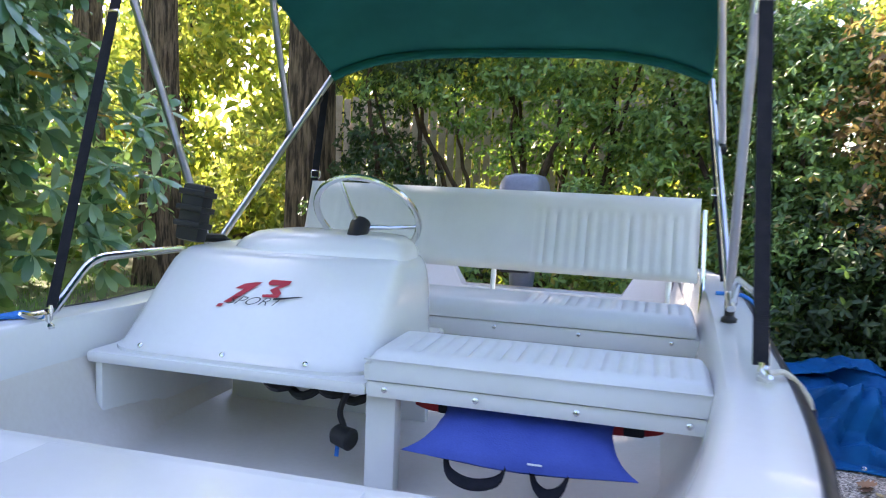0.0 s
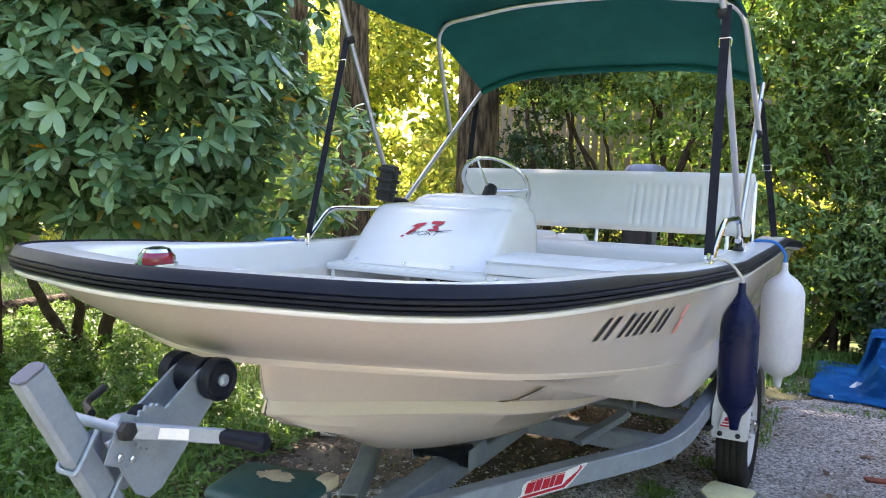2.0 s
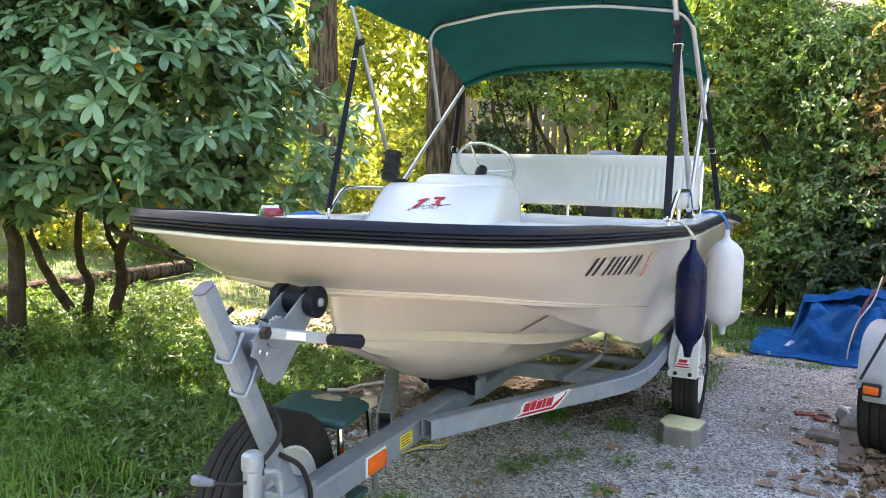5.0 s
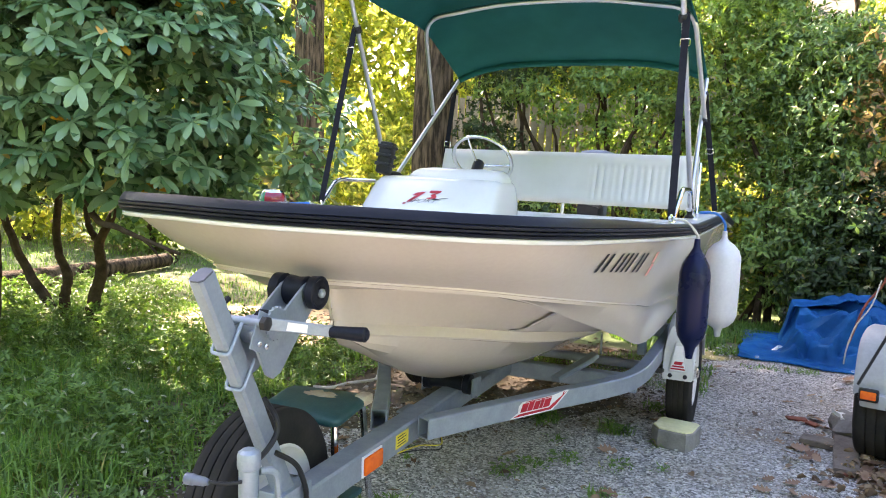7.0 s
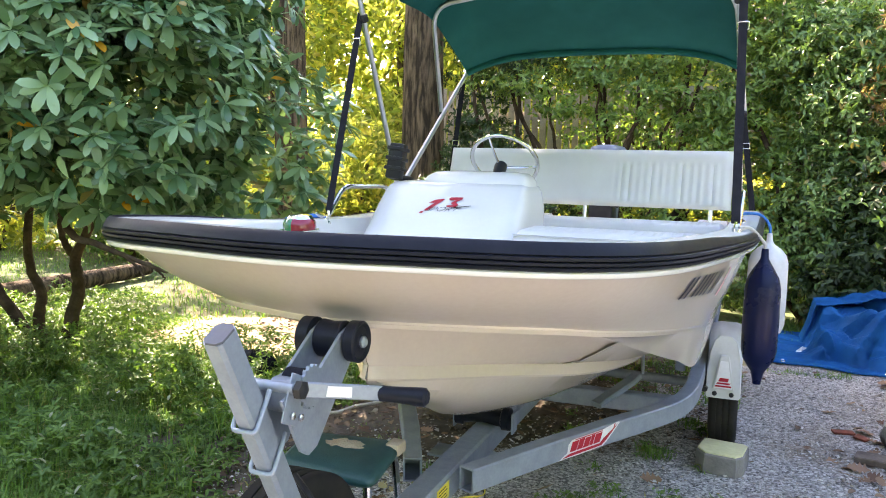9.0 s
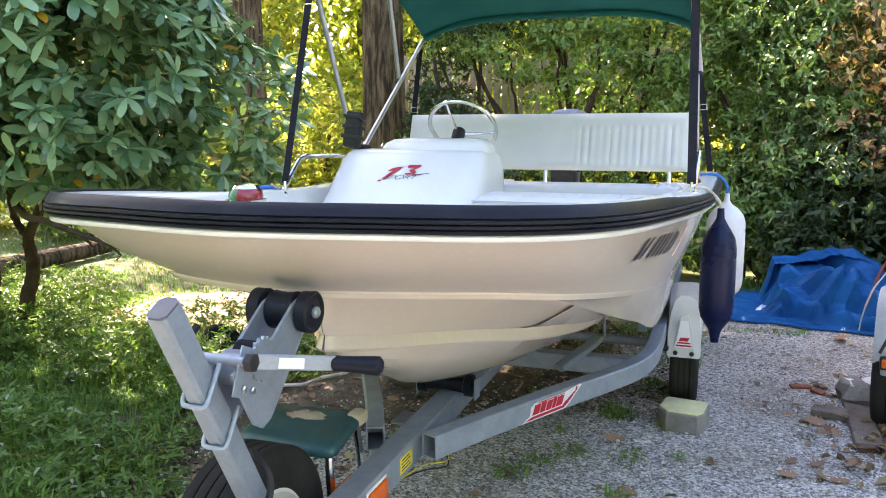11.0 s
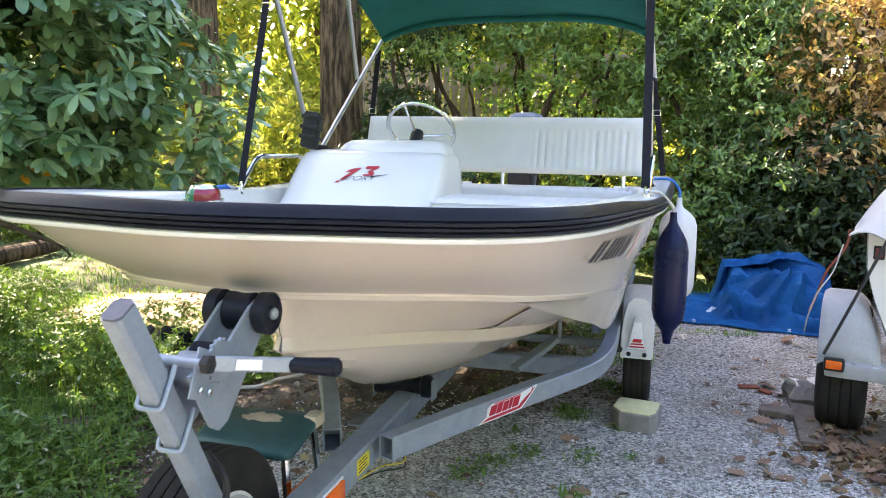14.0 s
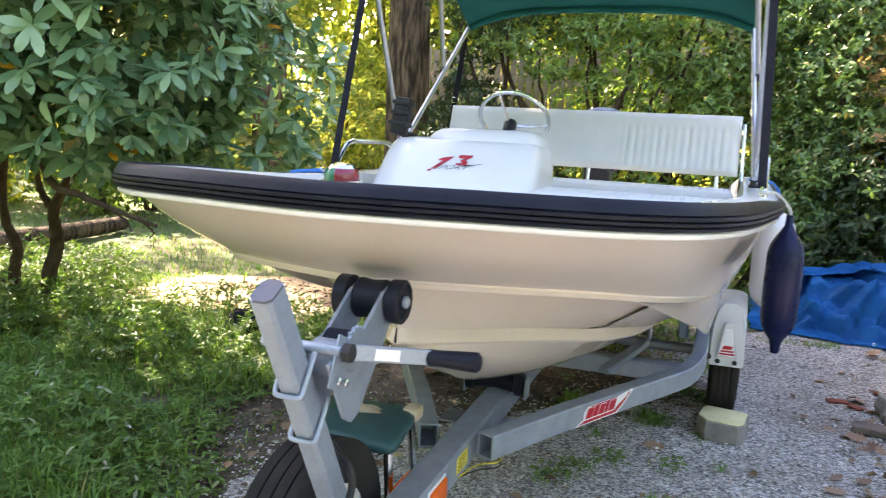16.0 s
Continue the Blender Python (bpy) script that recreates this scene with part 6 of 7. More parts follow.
# ---- trees ----
def tree(at, r, h, lobes, n, material, leaf, label, lean=(0, 0), seed=1, name="tree", limbs=6, gap=None):
    t = thing(name, at, label, "tree")
    x, y, _ = at
    pts = [(x, y, -0.05), (x + lean[0] * 0.3, y + lean[1] * 0.3, h * 0.3), (x + lean[0] * 0.7, y + lean[1] * 0.7, h * 0.65), (x + lean[0], y + lean[1], h)]
    path = spline([Vector(p) for p in pts], 30)
    rnd = random.Random(seed)
    rings = []
    for i, p in enumerate(path):
        q = i / 29
        rr = r * (1 - 0.65 * q) * (1.35 - 0.35 * min(1, q * 12))
        rings.append([p + Vector((math.cos(a), math.sin(a), 0)) * rr * (1 + 0.09 * math.sin(a * 5 + i * 0.15) + 0.05 * math.sin(a * 11 + i * 0.4)) for a in [2 * math.pi * k / 28 for k in range(28)]])
    part("trunk", Solid().rings(rings), BARK, t, smooth=60)
    for k in range(limbs):
        l = lobes[k % len(lobes)]
        s = path[min(29, 14 + k * 2)]
        e = Vector(l[:3]) + Vector((rnd.uniform(-0.3, 0.3), rnd.uniform(-0.3, 0.3), 0.2))
        part("limb", limb([s, s.lerp(e, 0.5) + Vector((0, 0, 0.3)), e], r * 0.3, 0.02, 7, 0.01, k), BARK, t)
    rng = np.random.default_rng(seed)
    p, out = lobes_points(rng, lobes, n, 0.75)
    if gap:  # an opening in the crown, through which the sun reaches the ground at this point
        off = p - np.array(gap[:3])
        off -= (off @ np.array(sun_way))[:, None] * np.array(sun_way)
        ok = (off * off).sum(1) > gap[3] ** 2
        p, out = p[ok], out[ok]
    m = len(p)
    way = out * 0.4 + rng.normal(size=(m, 3)) * 0.7
    L = leaf * (0.6 + 0.8 * rng.random(m))
    v, f = leaf_arrays(p, way, rng.normal(size=(m, 3)) * 0.6 + np.array([0, 0, 0.8]), L, L * 0.42, 0.2, 0.2)
    joined("crown", v, f, material, "", "", at, parent=t)
    return t


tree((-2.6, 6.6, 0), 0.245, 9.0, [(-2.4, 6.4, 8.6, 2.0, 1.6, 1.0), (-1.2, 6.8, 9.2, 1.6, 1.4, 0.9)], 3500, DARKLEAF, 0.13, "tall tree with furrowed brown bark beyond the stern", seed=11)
# trunks stand in view; the forward crown lobes are unseen, placed to shade the boat
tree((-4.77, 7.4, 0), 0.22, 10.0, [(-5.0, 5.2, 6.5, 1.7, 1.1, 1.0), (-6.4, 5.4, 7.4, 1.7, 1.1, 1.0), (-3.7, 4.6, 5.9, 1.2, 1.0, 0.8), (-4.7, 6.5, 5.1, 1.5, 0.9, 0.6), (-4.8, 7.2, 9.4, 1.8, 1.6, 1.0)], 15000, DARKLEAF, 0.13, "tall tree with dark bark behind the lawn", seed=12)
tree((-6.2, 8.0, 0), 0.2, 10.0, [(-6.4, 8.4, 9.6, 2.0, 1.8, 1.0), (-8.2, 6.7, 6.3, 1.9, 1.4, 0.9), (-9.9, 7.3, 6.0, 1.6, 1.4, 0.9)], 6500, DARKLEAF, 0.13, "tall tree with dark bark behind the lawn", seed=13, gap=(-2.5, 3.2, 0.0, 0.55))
# added tree, never in view: its crown keeps sun off the near gravel
tree((-7.2, -1.8, 0), 0.22, 8.0, [(-6.2, 0.2, 6.6, 2.0, 1.8, 1.2), (-5.4, -2.8, 6.4, 2.0, 2.0, 1.2), (-7.6, -4.8, 7.0, 2.2, 2.2, 1.3), (-8.4, -1.4, 7.4, 1.8, 1.8, 1.2)], 12000, HEDGE, 0.13, "unseen tree added beside the drive to shade it", seed=19, limbs=8)
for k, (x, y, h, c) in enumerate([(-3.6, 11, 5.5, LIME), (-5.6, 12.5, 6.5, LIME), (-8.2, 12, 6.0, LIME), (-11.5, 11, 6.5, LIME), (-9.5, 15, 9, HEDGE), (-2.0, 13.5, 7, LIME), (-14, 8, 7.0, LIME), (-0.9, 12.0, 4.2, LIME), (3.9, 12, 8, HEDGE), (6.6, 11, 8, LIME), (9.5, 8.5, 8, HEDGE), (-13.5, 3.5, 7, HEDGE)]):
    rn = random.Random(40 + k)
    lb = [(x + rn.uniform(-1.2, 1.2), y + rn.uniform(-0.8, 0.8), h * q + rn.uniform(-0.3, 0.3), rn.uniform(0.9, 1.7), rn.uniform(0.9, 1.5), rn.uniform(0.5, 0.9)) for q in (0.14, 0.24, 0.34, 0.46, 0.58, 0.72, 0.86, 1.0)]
    tree((x, y, 0), 0.11, h * 0.9, lb, 6500 if k < 8 else 3500, c, 0.17 if k < 8 else 0.22, "leafy tree with sunlight put into its yellow-green leaves" if c is LIME else "leafy green tree beyond the board fence", seed=60 + k, limbs=8)

# house far behind the fence
house = thing("house", (0.3, 18.0, 0.0), "far brown-roofed house glimpsed over the shrubs", "house")
part("wall", Solid().box((-3.4, 18.0, 0.0), (4.0, 24.0, 4.1), 0.02), surface("beige_siding", (0.42, 0.37, 0.30), (0.36, 0.31, 0.25), 3.0, 0.8, bump=0.05), house)
roofm = surface("brown_shingles", (0.20, 0.155, 0.125), (0.13, 0.10, 0.08), 5.0, 0.9, bump=0.2, grain=30.0)
roof = Solid().sheet([[Vector((x0, 17.5, 4.0)), Vector((x1, 21.0, 5.95))] for x0, x1 in ((-3.9, -1.3), (0.3, 0.3), (4.5, 1.9))], -0.14)
part("roof", roof, roofm, house, "brown shingled hip roof")
for sx in (-1, 1):
    e = [Vector((0.3 + 4.2 * sx, 17.5, 4.0)), Vector((0.3 + 4.2 * sx, 24.5, 4.0)), Vector((0.3 + 1.6 * sx, 21.0, 5.95))]
    part("roof", Solid().add(e + [p - Vector((0, 0, 0.12)) for p in e], [(0, 1, 2), (5, 4, 3), (0, 3, 4, 1), (1, 4, 5, 2), (2, 5, 3, 0)]), roofm, house)
for x in (-2.2, 0.1, 2.4):
    wnd = part("window", Solid().box((x - 0.5, 17.97, 1.6), (x + 0.5, 18.02, 2.9), 0.01), WHITE, house)
    part("pane", Solid().box((x - 0.43, 17.955, 1.67), (x + 0.43, 17.968, 2.83), 0.003), surface("dark_window_glass", (0.02, 0.025, 0.03), (0.03, 0.035, 0.04), 2.0, 0.1, bump=0.0), wnd)
ORANGELEAF = foliage("autumn_leaf", (0.45, 0.14, 0.03), (0.7, 0.38, 0.05), None, 0, rough=0.6, through_light=0.55)
tree((-2.4, 15.5, 0), 0.14, 5.4, [(-2.2, 15.4, 5.6, 1.0, 0.9, 0.6), (-2.8, 15.6, 4.8, 0.9, 0.9, 0.6), (-1.6, 15.5, 6.2, 0.8, 0.8, 0.5)], 3500, ORANGELEAF, 0.15, "tree with orange autumn leaves before the house", seed=81)
tree((2.3, 15.0, 0), 0.14, 6.0, [(1.9, 14.9, 5.9, 1.0, 0.9, 0.6), (2.8, 15.1, 5.2, 0.8, 0.8, 0.6), (1.2, 15.2, 6.3, 0.8, 0.8, 0.4)], 3500, ORANGELEAF, 0.15, "tree with orange autumn leaves before the house", seed=82)

# log on the lawn
single("log", limb([(-4.75, 1.9, 0.09), (-4.72, 2.8, 0.10), (-4.8, 3.9, 0.09), (-4.95, 5.0, 0.07)], 0.11, 0.07, 14, 0.012, 3), BARK, (-4.75, 3.4, 0.0), "fallen log lying on the lawn", "log")

# ---- tarpaulin ----
def facet(u, v, s, seed):
    """Flat three-cornered facets with sharp folds between them."""
    a, b = u * s + v * s * 0.577, v * s * 1.155
    i, j = math.floor(a), math.floor(b)
    fa, fb = a - i, b - j

    def at(k, l):
        return (math.sin((i + k) * 127.1 + (j + l) * 311.7 + seed * 7.3) * 43758.5453) % 1.0 - 0.5

    if fa + fb < 1:
        return at(0, 0) * (1 - fa - fb) + at(1, 0) * fa + at(0, 1) * fb
    return at(1, 1) * (fa + fb - 1) + at(1, 0) * (1 - fb) + at(0, 1) * (1 - fa)


def crease(u, v):
    """Stiff-sheet crumple: large flat facets, smaller ones on them, and folds that fan out from one peak."""
    wu, wv = u + 0.04 * blotch(u, v, 4.0, 2.0), v + 0.04 * blotch(u, v, 4.0, 8.0)
    du, dv = wu - 0.66, wv - 0.46
    turn, far = math.atan2(dv, du) * 1.9, math.hypot(du, dv)
    fan = (2 * abs(turn - math.floor(turn) - 0.5) - 0.5) * min(1.0, far / 0.22) * max(0.0, 1.2 - far)
    return 0.95 * facet(wu, wv, 5.0, 3) + 0.55 * facet(wu, wv, 10.0, 9) + 0.22 * facet(wu, wv, 21.0, 4) + 0.25 * fan


# the heap's crest over the plan: a steep shoulder, a long flat top, a slope to the far end
CREST_U = [0.0, 0.24, 0.28, 0.31, 0.42, 0.55, 0.66, 0.76, 0.86, 0.95, 1.0]
CREST_H = [0.02, 0.03, 0.16, 0.31, 0.345, 0.375, 0.40, 0.385, 0.30, 0.12, 0.03]
rows = []
NU, NV = 130, 96
for i in range(NU + 1):
    u = i / NU
    top_h = float(np.interp(u + 0.01 * blotch(u, 0.1, 9.0, 4.0), CREST_U, CREST_H))
    front = float(np.interp(u, [0, 0.22, 0.40, 0.62, 1.0], [0.02, 0.10, 0.22, 0.06, 0.0]))
    row = []
    for j in range(NV + 1):
        v = j / NV
        w = (v - front) / (0.64 - front)
        up = max(0.0, min(1.0, w))
        prof = float(np.interp(w, [0.0, 0.12, 0.40, 0.55, 0.75, 1.0], [0.0, 0.22, 0.48, 0.70, 0.90, 1.0])) if w < 1 else max(0.0, 1 - ((v - 0.64) / 0.36) ** 2)
        big = top_h * prof
        low = max(0.0, min(1.0, (0.75 - w) / 0.3))
        fo = 0.23 * crease(u, v) * (0.30 + 0.70 * low)
        heap = min(1.0, big / 0.05)
        cap = math.exp(-(((u - 0.46) / 0.17) ** 2))
        flap = (0.10 * math.exp(-(((w - 0.86) / 0.07) ** 2)) - 0.08 * math.exp(-(((w - 0.70) / 0.10) ** 2))) * (0.35 + 0.9 * cap)
        if w > 0.75:
            fo = max(-0.06, min(0.05, fo))
        z = big + fo * (0.16 + 0.85 * heap)
        x = 0.86 + 1.06 * u + 0.04 * blotch(u * 5, v * 5, 1.0, 2.0) * (0.3 + v) + 0.32 * fo * heap
        y = 3.84 + 0.18 * (1 - u) + 1.0 * v + 0.05 * blotch(u * 4, v * 3, 1.3, 7.0) - 0.75 * fo * heap - flap * min(1.0, top_h / 0.2)
        edge = min(1.0, 9 * v + 0.1) * min(1.0, 9 * (1 - u) + 0.1) * min(1.0, 9 * u + 0.2)
        row.append(Vector((x, y, 0.014 + max(0.0, z) * edge)))
    rows.append(row)
tarp = thing("tarpaulin", (1.5, 4.4, 0.0), "crumpled bright blue tarpaulin heaped on the gravel", "tarpaulin")
part("sheet", Solid().sheet(rows, 0.003), TARP, tarp, smooth=14)
part("hem", Solid().tube([r[0] + Vector((0, -0.004, 0.002)) for r in rows[::2]], 0.006, 6), TARP, tarp)
for k in (14, 84):
    part("eyelet", torus(rows[k][3] + Vector((0, 0, 0.006)), (0, -0.5, 1), 0.010, 0.003, 16, 6), CHROME, tarp, "metal eyelet")

# ---- second trailer beside the drive ----
t2 = thing("boat_trailer", (1.51, 2.36, 0.0), "small trailer with grey mudguards carrying a covered white craft", "trailer")
road_wheel((1.462, 2.37, 0.265), 0.265, 0.19, t2)
rows = []
for q in spline([Vector((2.085, 0.335, 0)), Vector((2.09, 0.40, 0)), Vector((2.14, 0.505, 0)), Vector((2.22, 0.558, 0)), Vector((2.42, 0.575, 0)), Vector((2.6, 0.52, 0)), Vector((2.70, 0.36, 0))], 33):
    row = []
    for i in range(15):
        u = i / 14
        side = max(0.0, (u - 0.45) / 0.55)
        edge = 0.012 * max(0.0, 1 - u / 0.05)
        row.append(Vector((1.365 + 0.225 * u + 0.012 * max(0.0, 0.5 - (q.y - 0.335) * 2), q.x + 0.02 * side**2, 0.335 + (q.y - 0.335) * (1 - 0.85 * side**2.6) - edge)))
    rows.append(row)
fd2 = part("mudguard", Solid().sheet([list(c) for c in zip(*rows)], 0.004), BLUEGREY, t2, "grey plastic mudguard", smooth=50)
part("front_step", Solid().box((1.40, 2.055, 0.285), (1.80, 2.16, 0.345), 0.012), BLUEGREY, fd2)
for x in (1.50, 1.57):
    part("bolt", Solid().lathe([(0, 0.008), (0.004, 0.008), (0.007, 0.004)], (x, 2.075, 0.345), (0, 0, 1), 8), CHROME, fd2)
lampb = part("side_lamp", Solid().box((1.395, 2.04, 0.312), (1.470, 2.062, 0.368), 0.010), BLACK, fd2)
part("lens", Solid().box((1.403, 2.033, 0.323), (1.461, 2.044, 0.357), 0.006), ORANGE, lampb, "amber lamp lens")
part("frame_rail", Solid().beam([(1.78, 1.95, 0.30), (1.78, 4.2, 0.32)], 0.06, 0.08), ZINC, t2)
part("frame_rail", Solid().beam([(1.60, 2.37, 0.26), (2.7, 2.37, 0.26)], 0.05, 0.05), ZINC, t2)
craft = thing("covered_boat", (1.49, 2.22, 0.35), "white boat hull under a white cloth cover", "boat")
part("hull", Solid().rings([[Vector(p) for p in ((1.60 - 0.03 * q, y, 0.42), (1.535 - 0.02 * q, y, 0.58), (1.50 - 0.02 * q, y, 0.70), (1.49 - 0.02 * q, y, 0.87), (2.9, y, 0.87), (2.9, y, 0.42))] for y, q in ((2.22, 0.0), (2.3, 0.6), (2.6, 1.0), (4.0, 1.0))]), GEL, craft, smooth=25)
bdg = part("badge", Solid().box((1.515, 2.208, 0.745), (1.555, 2.222, 0.80), 0.003), BLACK, craft, "small framed badge")
part("badge_print", Solid().box((1.522, 2.203, 0.755), (1.548, 2.209, 0.79), 0.002), surface("dull_red_plastic", (0.16, 0.03, 0.03), (0.12, 0.02, 0.02), 30.0, 0.5, bump=0.0), bdg)
rows = []
for j in range(41):
    v = j / 40
    row = []
    for i in range(51):
        u = i / 50
        rise = 0.55 * (1 - math.exp(-5.0 * u)) * min(1.0, v * 7) + 0.02 * blotch(u * 6, v * 7, 2.0, 3.0)
        row.append(Vector((1.43 + 1.4 * u + 0.02 * blotch(v * 9, u, 1.0, 6.0), 2.13 + 1.9 * v + 0.02 * blotch(u * 14, v, 1.0, 2.0), 0.845 + rise + 0.02 * math.sin(u * 40) * (1 - min(1.0, v * 7)))))
    rows.append(row)
part("cover", Solid().sheet([list(q) for q in zip(*rows)], 0.006), CLOTH, craft, "draped white cloth cover", smooth=40)
t2.location.x += 0.065
t2.rotation_euler = (0, 0, radians(-13))
craft.location.x += 0.05
craft.rotation_euler = (0, 0, radians(-17))
single("strap", Solid().tube(spline([Vector((1.385, 2.05, 0.385)), Vector((1.465, 2.06, 0.575)), Vector((1.56, 2.08, 0.80)), Vector((1.62, 2.12, 0.93))], 16), 0.006, 6), BLACK, (1.4, 2.05, 0.385), "black tie-down cord on the second trailer", "cord")
def rough_block(levels, n, e, k):
    q = Solid().rings(slab(levels, n, e))
    q.v = [(x + 0.05 * blotch(x * 9, y * 9 + z * 5, 1.0, k) + 0.02 * blotch(x * 31, y * 29, 1.0, k), y + 0.04 * blotch(x * 8, z * 9, 1.0, k + 3), z * (1 + 0.45 * blotch(x * 11, y * 11, 1.0, k))) for x, y, z in q.v]
    return q


rock = thing("rock", (1.42, 2.62, 0.0), "broken concrete lump with a white painted top", "rock")
part("body", rough_block([(-0.01, 1.345, 1.50, 2.50, 2.70), (0.05, 1.335, 1.515, 2.49, 2.71), (0.095, 1.35, 1.50, 2.51, 2.69), (0.105, 1.38, 1.47, 2.54, 2.66)], 26, 2.8, 2.0), surface("grey_broken_concrete", (0.26, 0.24, 0.21), (0.14, 0.13, 0.115), 9.0, 0.95, bump=0.2), rock, smooth=25)
part("painted_top", rough_block([(0.092, 1.348, 1.495, 2.52, 2.68), (0.112, 1.352, 1.49, 2.525, 2.675), (0.118, 1.38, 1.46, 2.55, 2.65)], 18, 2.2, 5.0), surface("flaking_white_paint", (0.8, 0.79, 0.75), (0.62, 0.6, 0.54), 14.0, 0.9, bump=0.15), rock, "flaking white paint", smooth=25)
PLANK = surface("weathered_grey_plank", (0.19, 0.15, 0.12), (0.10, 0.075, 0.06), 14.0, 0.95, bump=0.2, stains=0.9)
for a, b, w in (((1.215, 2.40, 0.018), (1.365, 2.36, 0.02), 0.095), ((1.40, 2.50, 0.022), (1.375, 2.03, 0.015), 0.10), ((1.56, 2.05, 0.015), (1.72, 2.35, 0.02), 0.09)):
    single("plank", Solid().beam([a, Vector(a).lerp(Vector(b), 0.5) + Vector((0, 0, 0.002)), b], w, 0.03, bevel=0.004), PLANK, a, "short weathered board lying on the gravel", "board", group="boards by the wheel")
cord = surface("red_brown_cord", (0.30, 0.07, 0.04), (0.2, 0.05, 0.03), 60.0, 0.85, bump=0.2, grain=350.0)
single("cord", Solid().tube(spline([(1.352, 2.22, 0.52), (1.372, 2.2, 0.60), (1.40, 2.2, 0.69), (1.46, 2.2, 0.79), (1.47, 2.2, 0.86)], 24), 0.005, 6), cord, (1.335, 2.3, 0.44), "red-brown cord tied over the cover", "cord")
single("cord", Solid().tube(spline([(1.343, 2.25, 0.42), (1.348, 2.22, 0.50), (1.37, 2.19, 0.60), (1.42, 2.19, 0.69), (1.45, 2.2, 0.80)], 20), 0.003, 6), ROPE, (1.345, 2.33, 0.36), "thin pale cord tied over the cover", "cord")

RAG = rough_block([(0.0, 1.06, 1.14, 4.30, 4.38), (0.02, 1.05, 1.15, 4.29, 4.39), (0.045, 1.075, 1.13, 4.31, 4.37)], 16, 2.2, 7.0)
single("rag", RAG, STICKER, (1.1, 4.34, 0.0), "small crumpled white rag beside the tarpaulin", "rag", smooth=25)
CHIP = surface("red_brown_bark", (0.30, 0.075, 0.04), (0.16, 0.05, 0.03), 30.0, 0.9, bump=0.2)
for k, (x, y, yaw, ln) in enumerate(((1.20, 2.74, 20, 0.10), (1.27, 2.69, -35, 0.06), (1.45, 2.95, 5, 0.12), (1.40, 2.05, 40, 0.09), (1.52, 1.95, -20, 0.11))):
    m3 = pose(0, 0, 0, 4, 3, yaw).to_3x3()
    single("bark_piece", Solid().box((x - ln / 2, y - 0.02, 0.004), (x + ln / 2, y + 0.02, 0.016), 0.005, m3), CHIP, (x, y, 0.0), "red-brown piece of broken bark on gravel", "bark", group="bark pieces on the gravel")

# woods all round
rng = np.random.default_rng(77)
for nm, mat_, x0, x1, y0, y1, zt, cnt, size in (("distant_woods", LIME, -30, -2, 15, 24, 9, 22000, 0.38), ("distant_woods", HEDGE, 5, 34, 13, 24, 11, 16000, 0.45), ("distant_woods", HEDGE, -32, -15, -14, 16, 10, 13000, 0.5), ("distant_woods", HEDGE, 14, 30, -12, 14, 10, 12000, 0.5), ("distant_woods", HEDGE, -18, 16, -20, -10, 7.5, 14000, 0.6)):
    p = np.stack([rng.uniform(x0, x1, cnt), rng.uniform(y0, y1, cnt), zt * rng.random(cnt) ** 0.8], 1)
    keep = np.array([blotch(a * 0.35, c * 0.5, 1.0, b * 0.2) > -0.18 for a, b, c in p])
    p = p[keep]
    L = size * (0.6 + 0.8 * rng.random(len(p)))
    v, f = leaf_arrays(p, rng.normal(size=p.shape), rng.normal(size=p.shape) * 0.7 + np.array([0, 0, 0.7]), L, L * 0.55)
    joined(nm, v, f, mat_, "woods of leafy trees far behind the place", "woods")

# ---- grass, gravel and fallen leaves ----
def grass_field(name, rng, n, keep, height, label, x0, x1, y0, y1):
    x, y = rng.uniform(x0, x1, n), rng.uniform(y0, y1, n)
    ok = np.array([keep(a, b) > r for a, b, r in zip(x, y, rng.random(n))])
    x, y = x[ok], y[ok]
    m = len(x)
    h = height * (0.45 + 0.9 * rng.random(m)) * np.array([0.7 + 0.6 * blotch(a, b, 1.6, 8.0) for a, b in zip(x, y)]).clip(0.3, 1.5)
    q = rng.random(m) * 2 * math.pi
    lean = rng.random(m) * 1.25
    base = np.stack([x, y, np.full(m, -0.03)], 1)
    d = np.stack([np.cos(q), np.sin(q), 0 * q], 1)
    s = np.stack([-np.sin(q), np.cos(q), 0 * q], 1) * (0.0022 + 0.0028 * rng.random((m, 1)))
    up = np.array([0, 0, 1.0])
    mid = base + d * (h * lean * 0.3)[:, None] + up * (h * 0.6)[:, None]
    tip = base + d * (h * lean)[:, None] + up * (h * (1 - 0.42 * lean))[:, None]
    v = np.stack([base - s, base + s, mid + s * 0.8, mid - s * 0.8, tip], 1).reshape(-1, 3)
    f = np.array([(0, 1, 2), (0, 2, 3), (3, 2, 4)])
    return joined(name, v, (np.arange(m)[:, None, None] * 5 + f).reshape(-1, 3), GRASS, label, "grass")


rng = np.random.default_rng(21)


def verge(x, y):
    """Thick grass that frays out towards the drive."""
    d = drive_edge(y) - x
    return 1.0 if d > 0.25 else max(0.0, 0.35 + d * 2.0) * (1.0 if blotch(x, y, 4.0, 5.0) > -0.1 else 0.15)


def bare(x, y):
    return 0.04 if ((x + 2.42) / 0.74) ** 2 + ((y - 3.13) / 0.74) ** 2 < 1 + 0.5 * blotch(x, y, 3.0) else 1.0


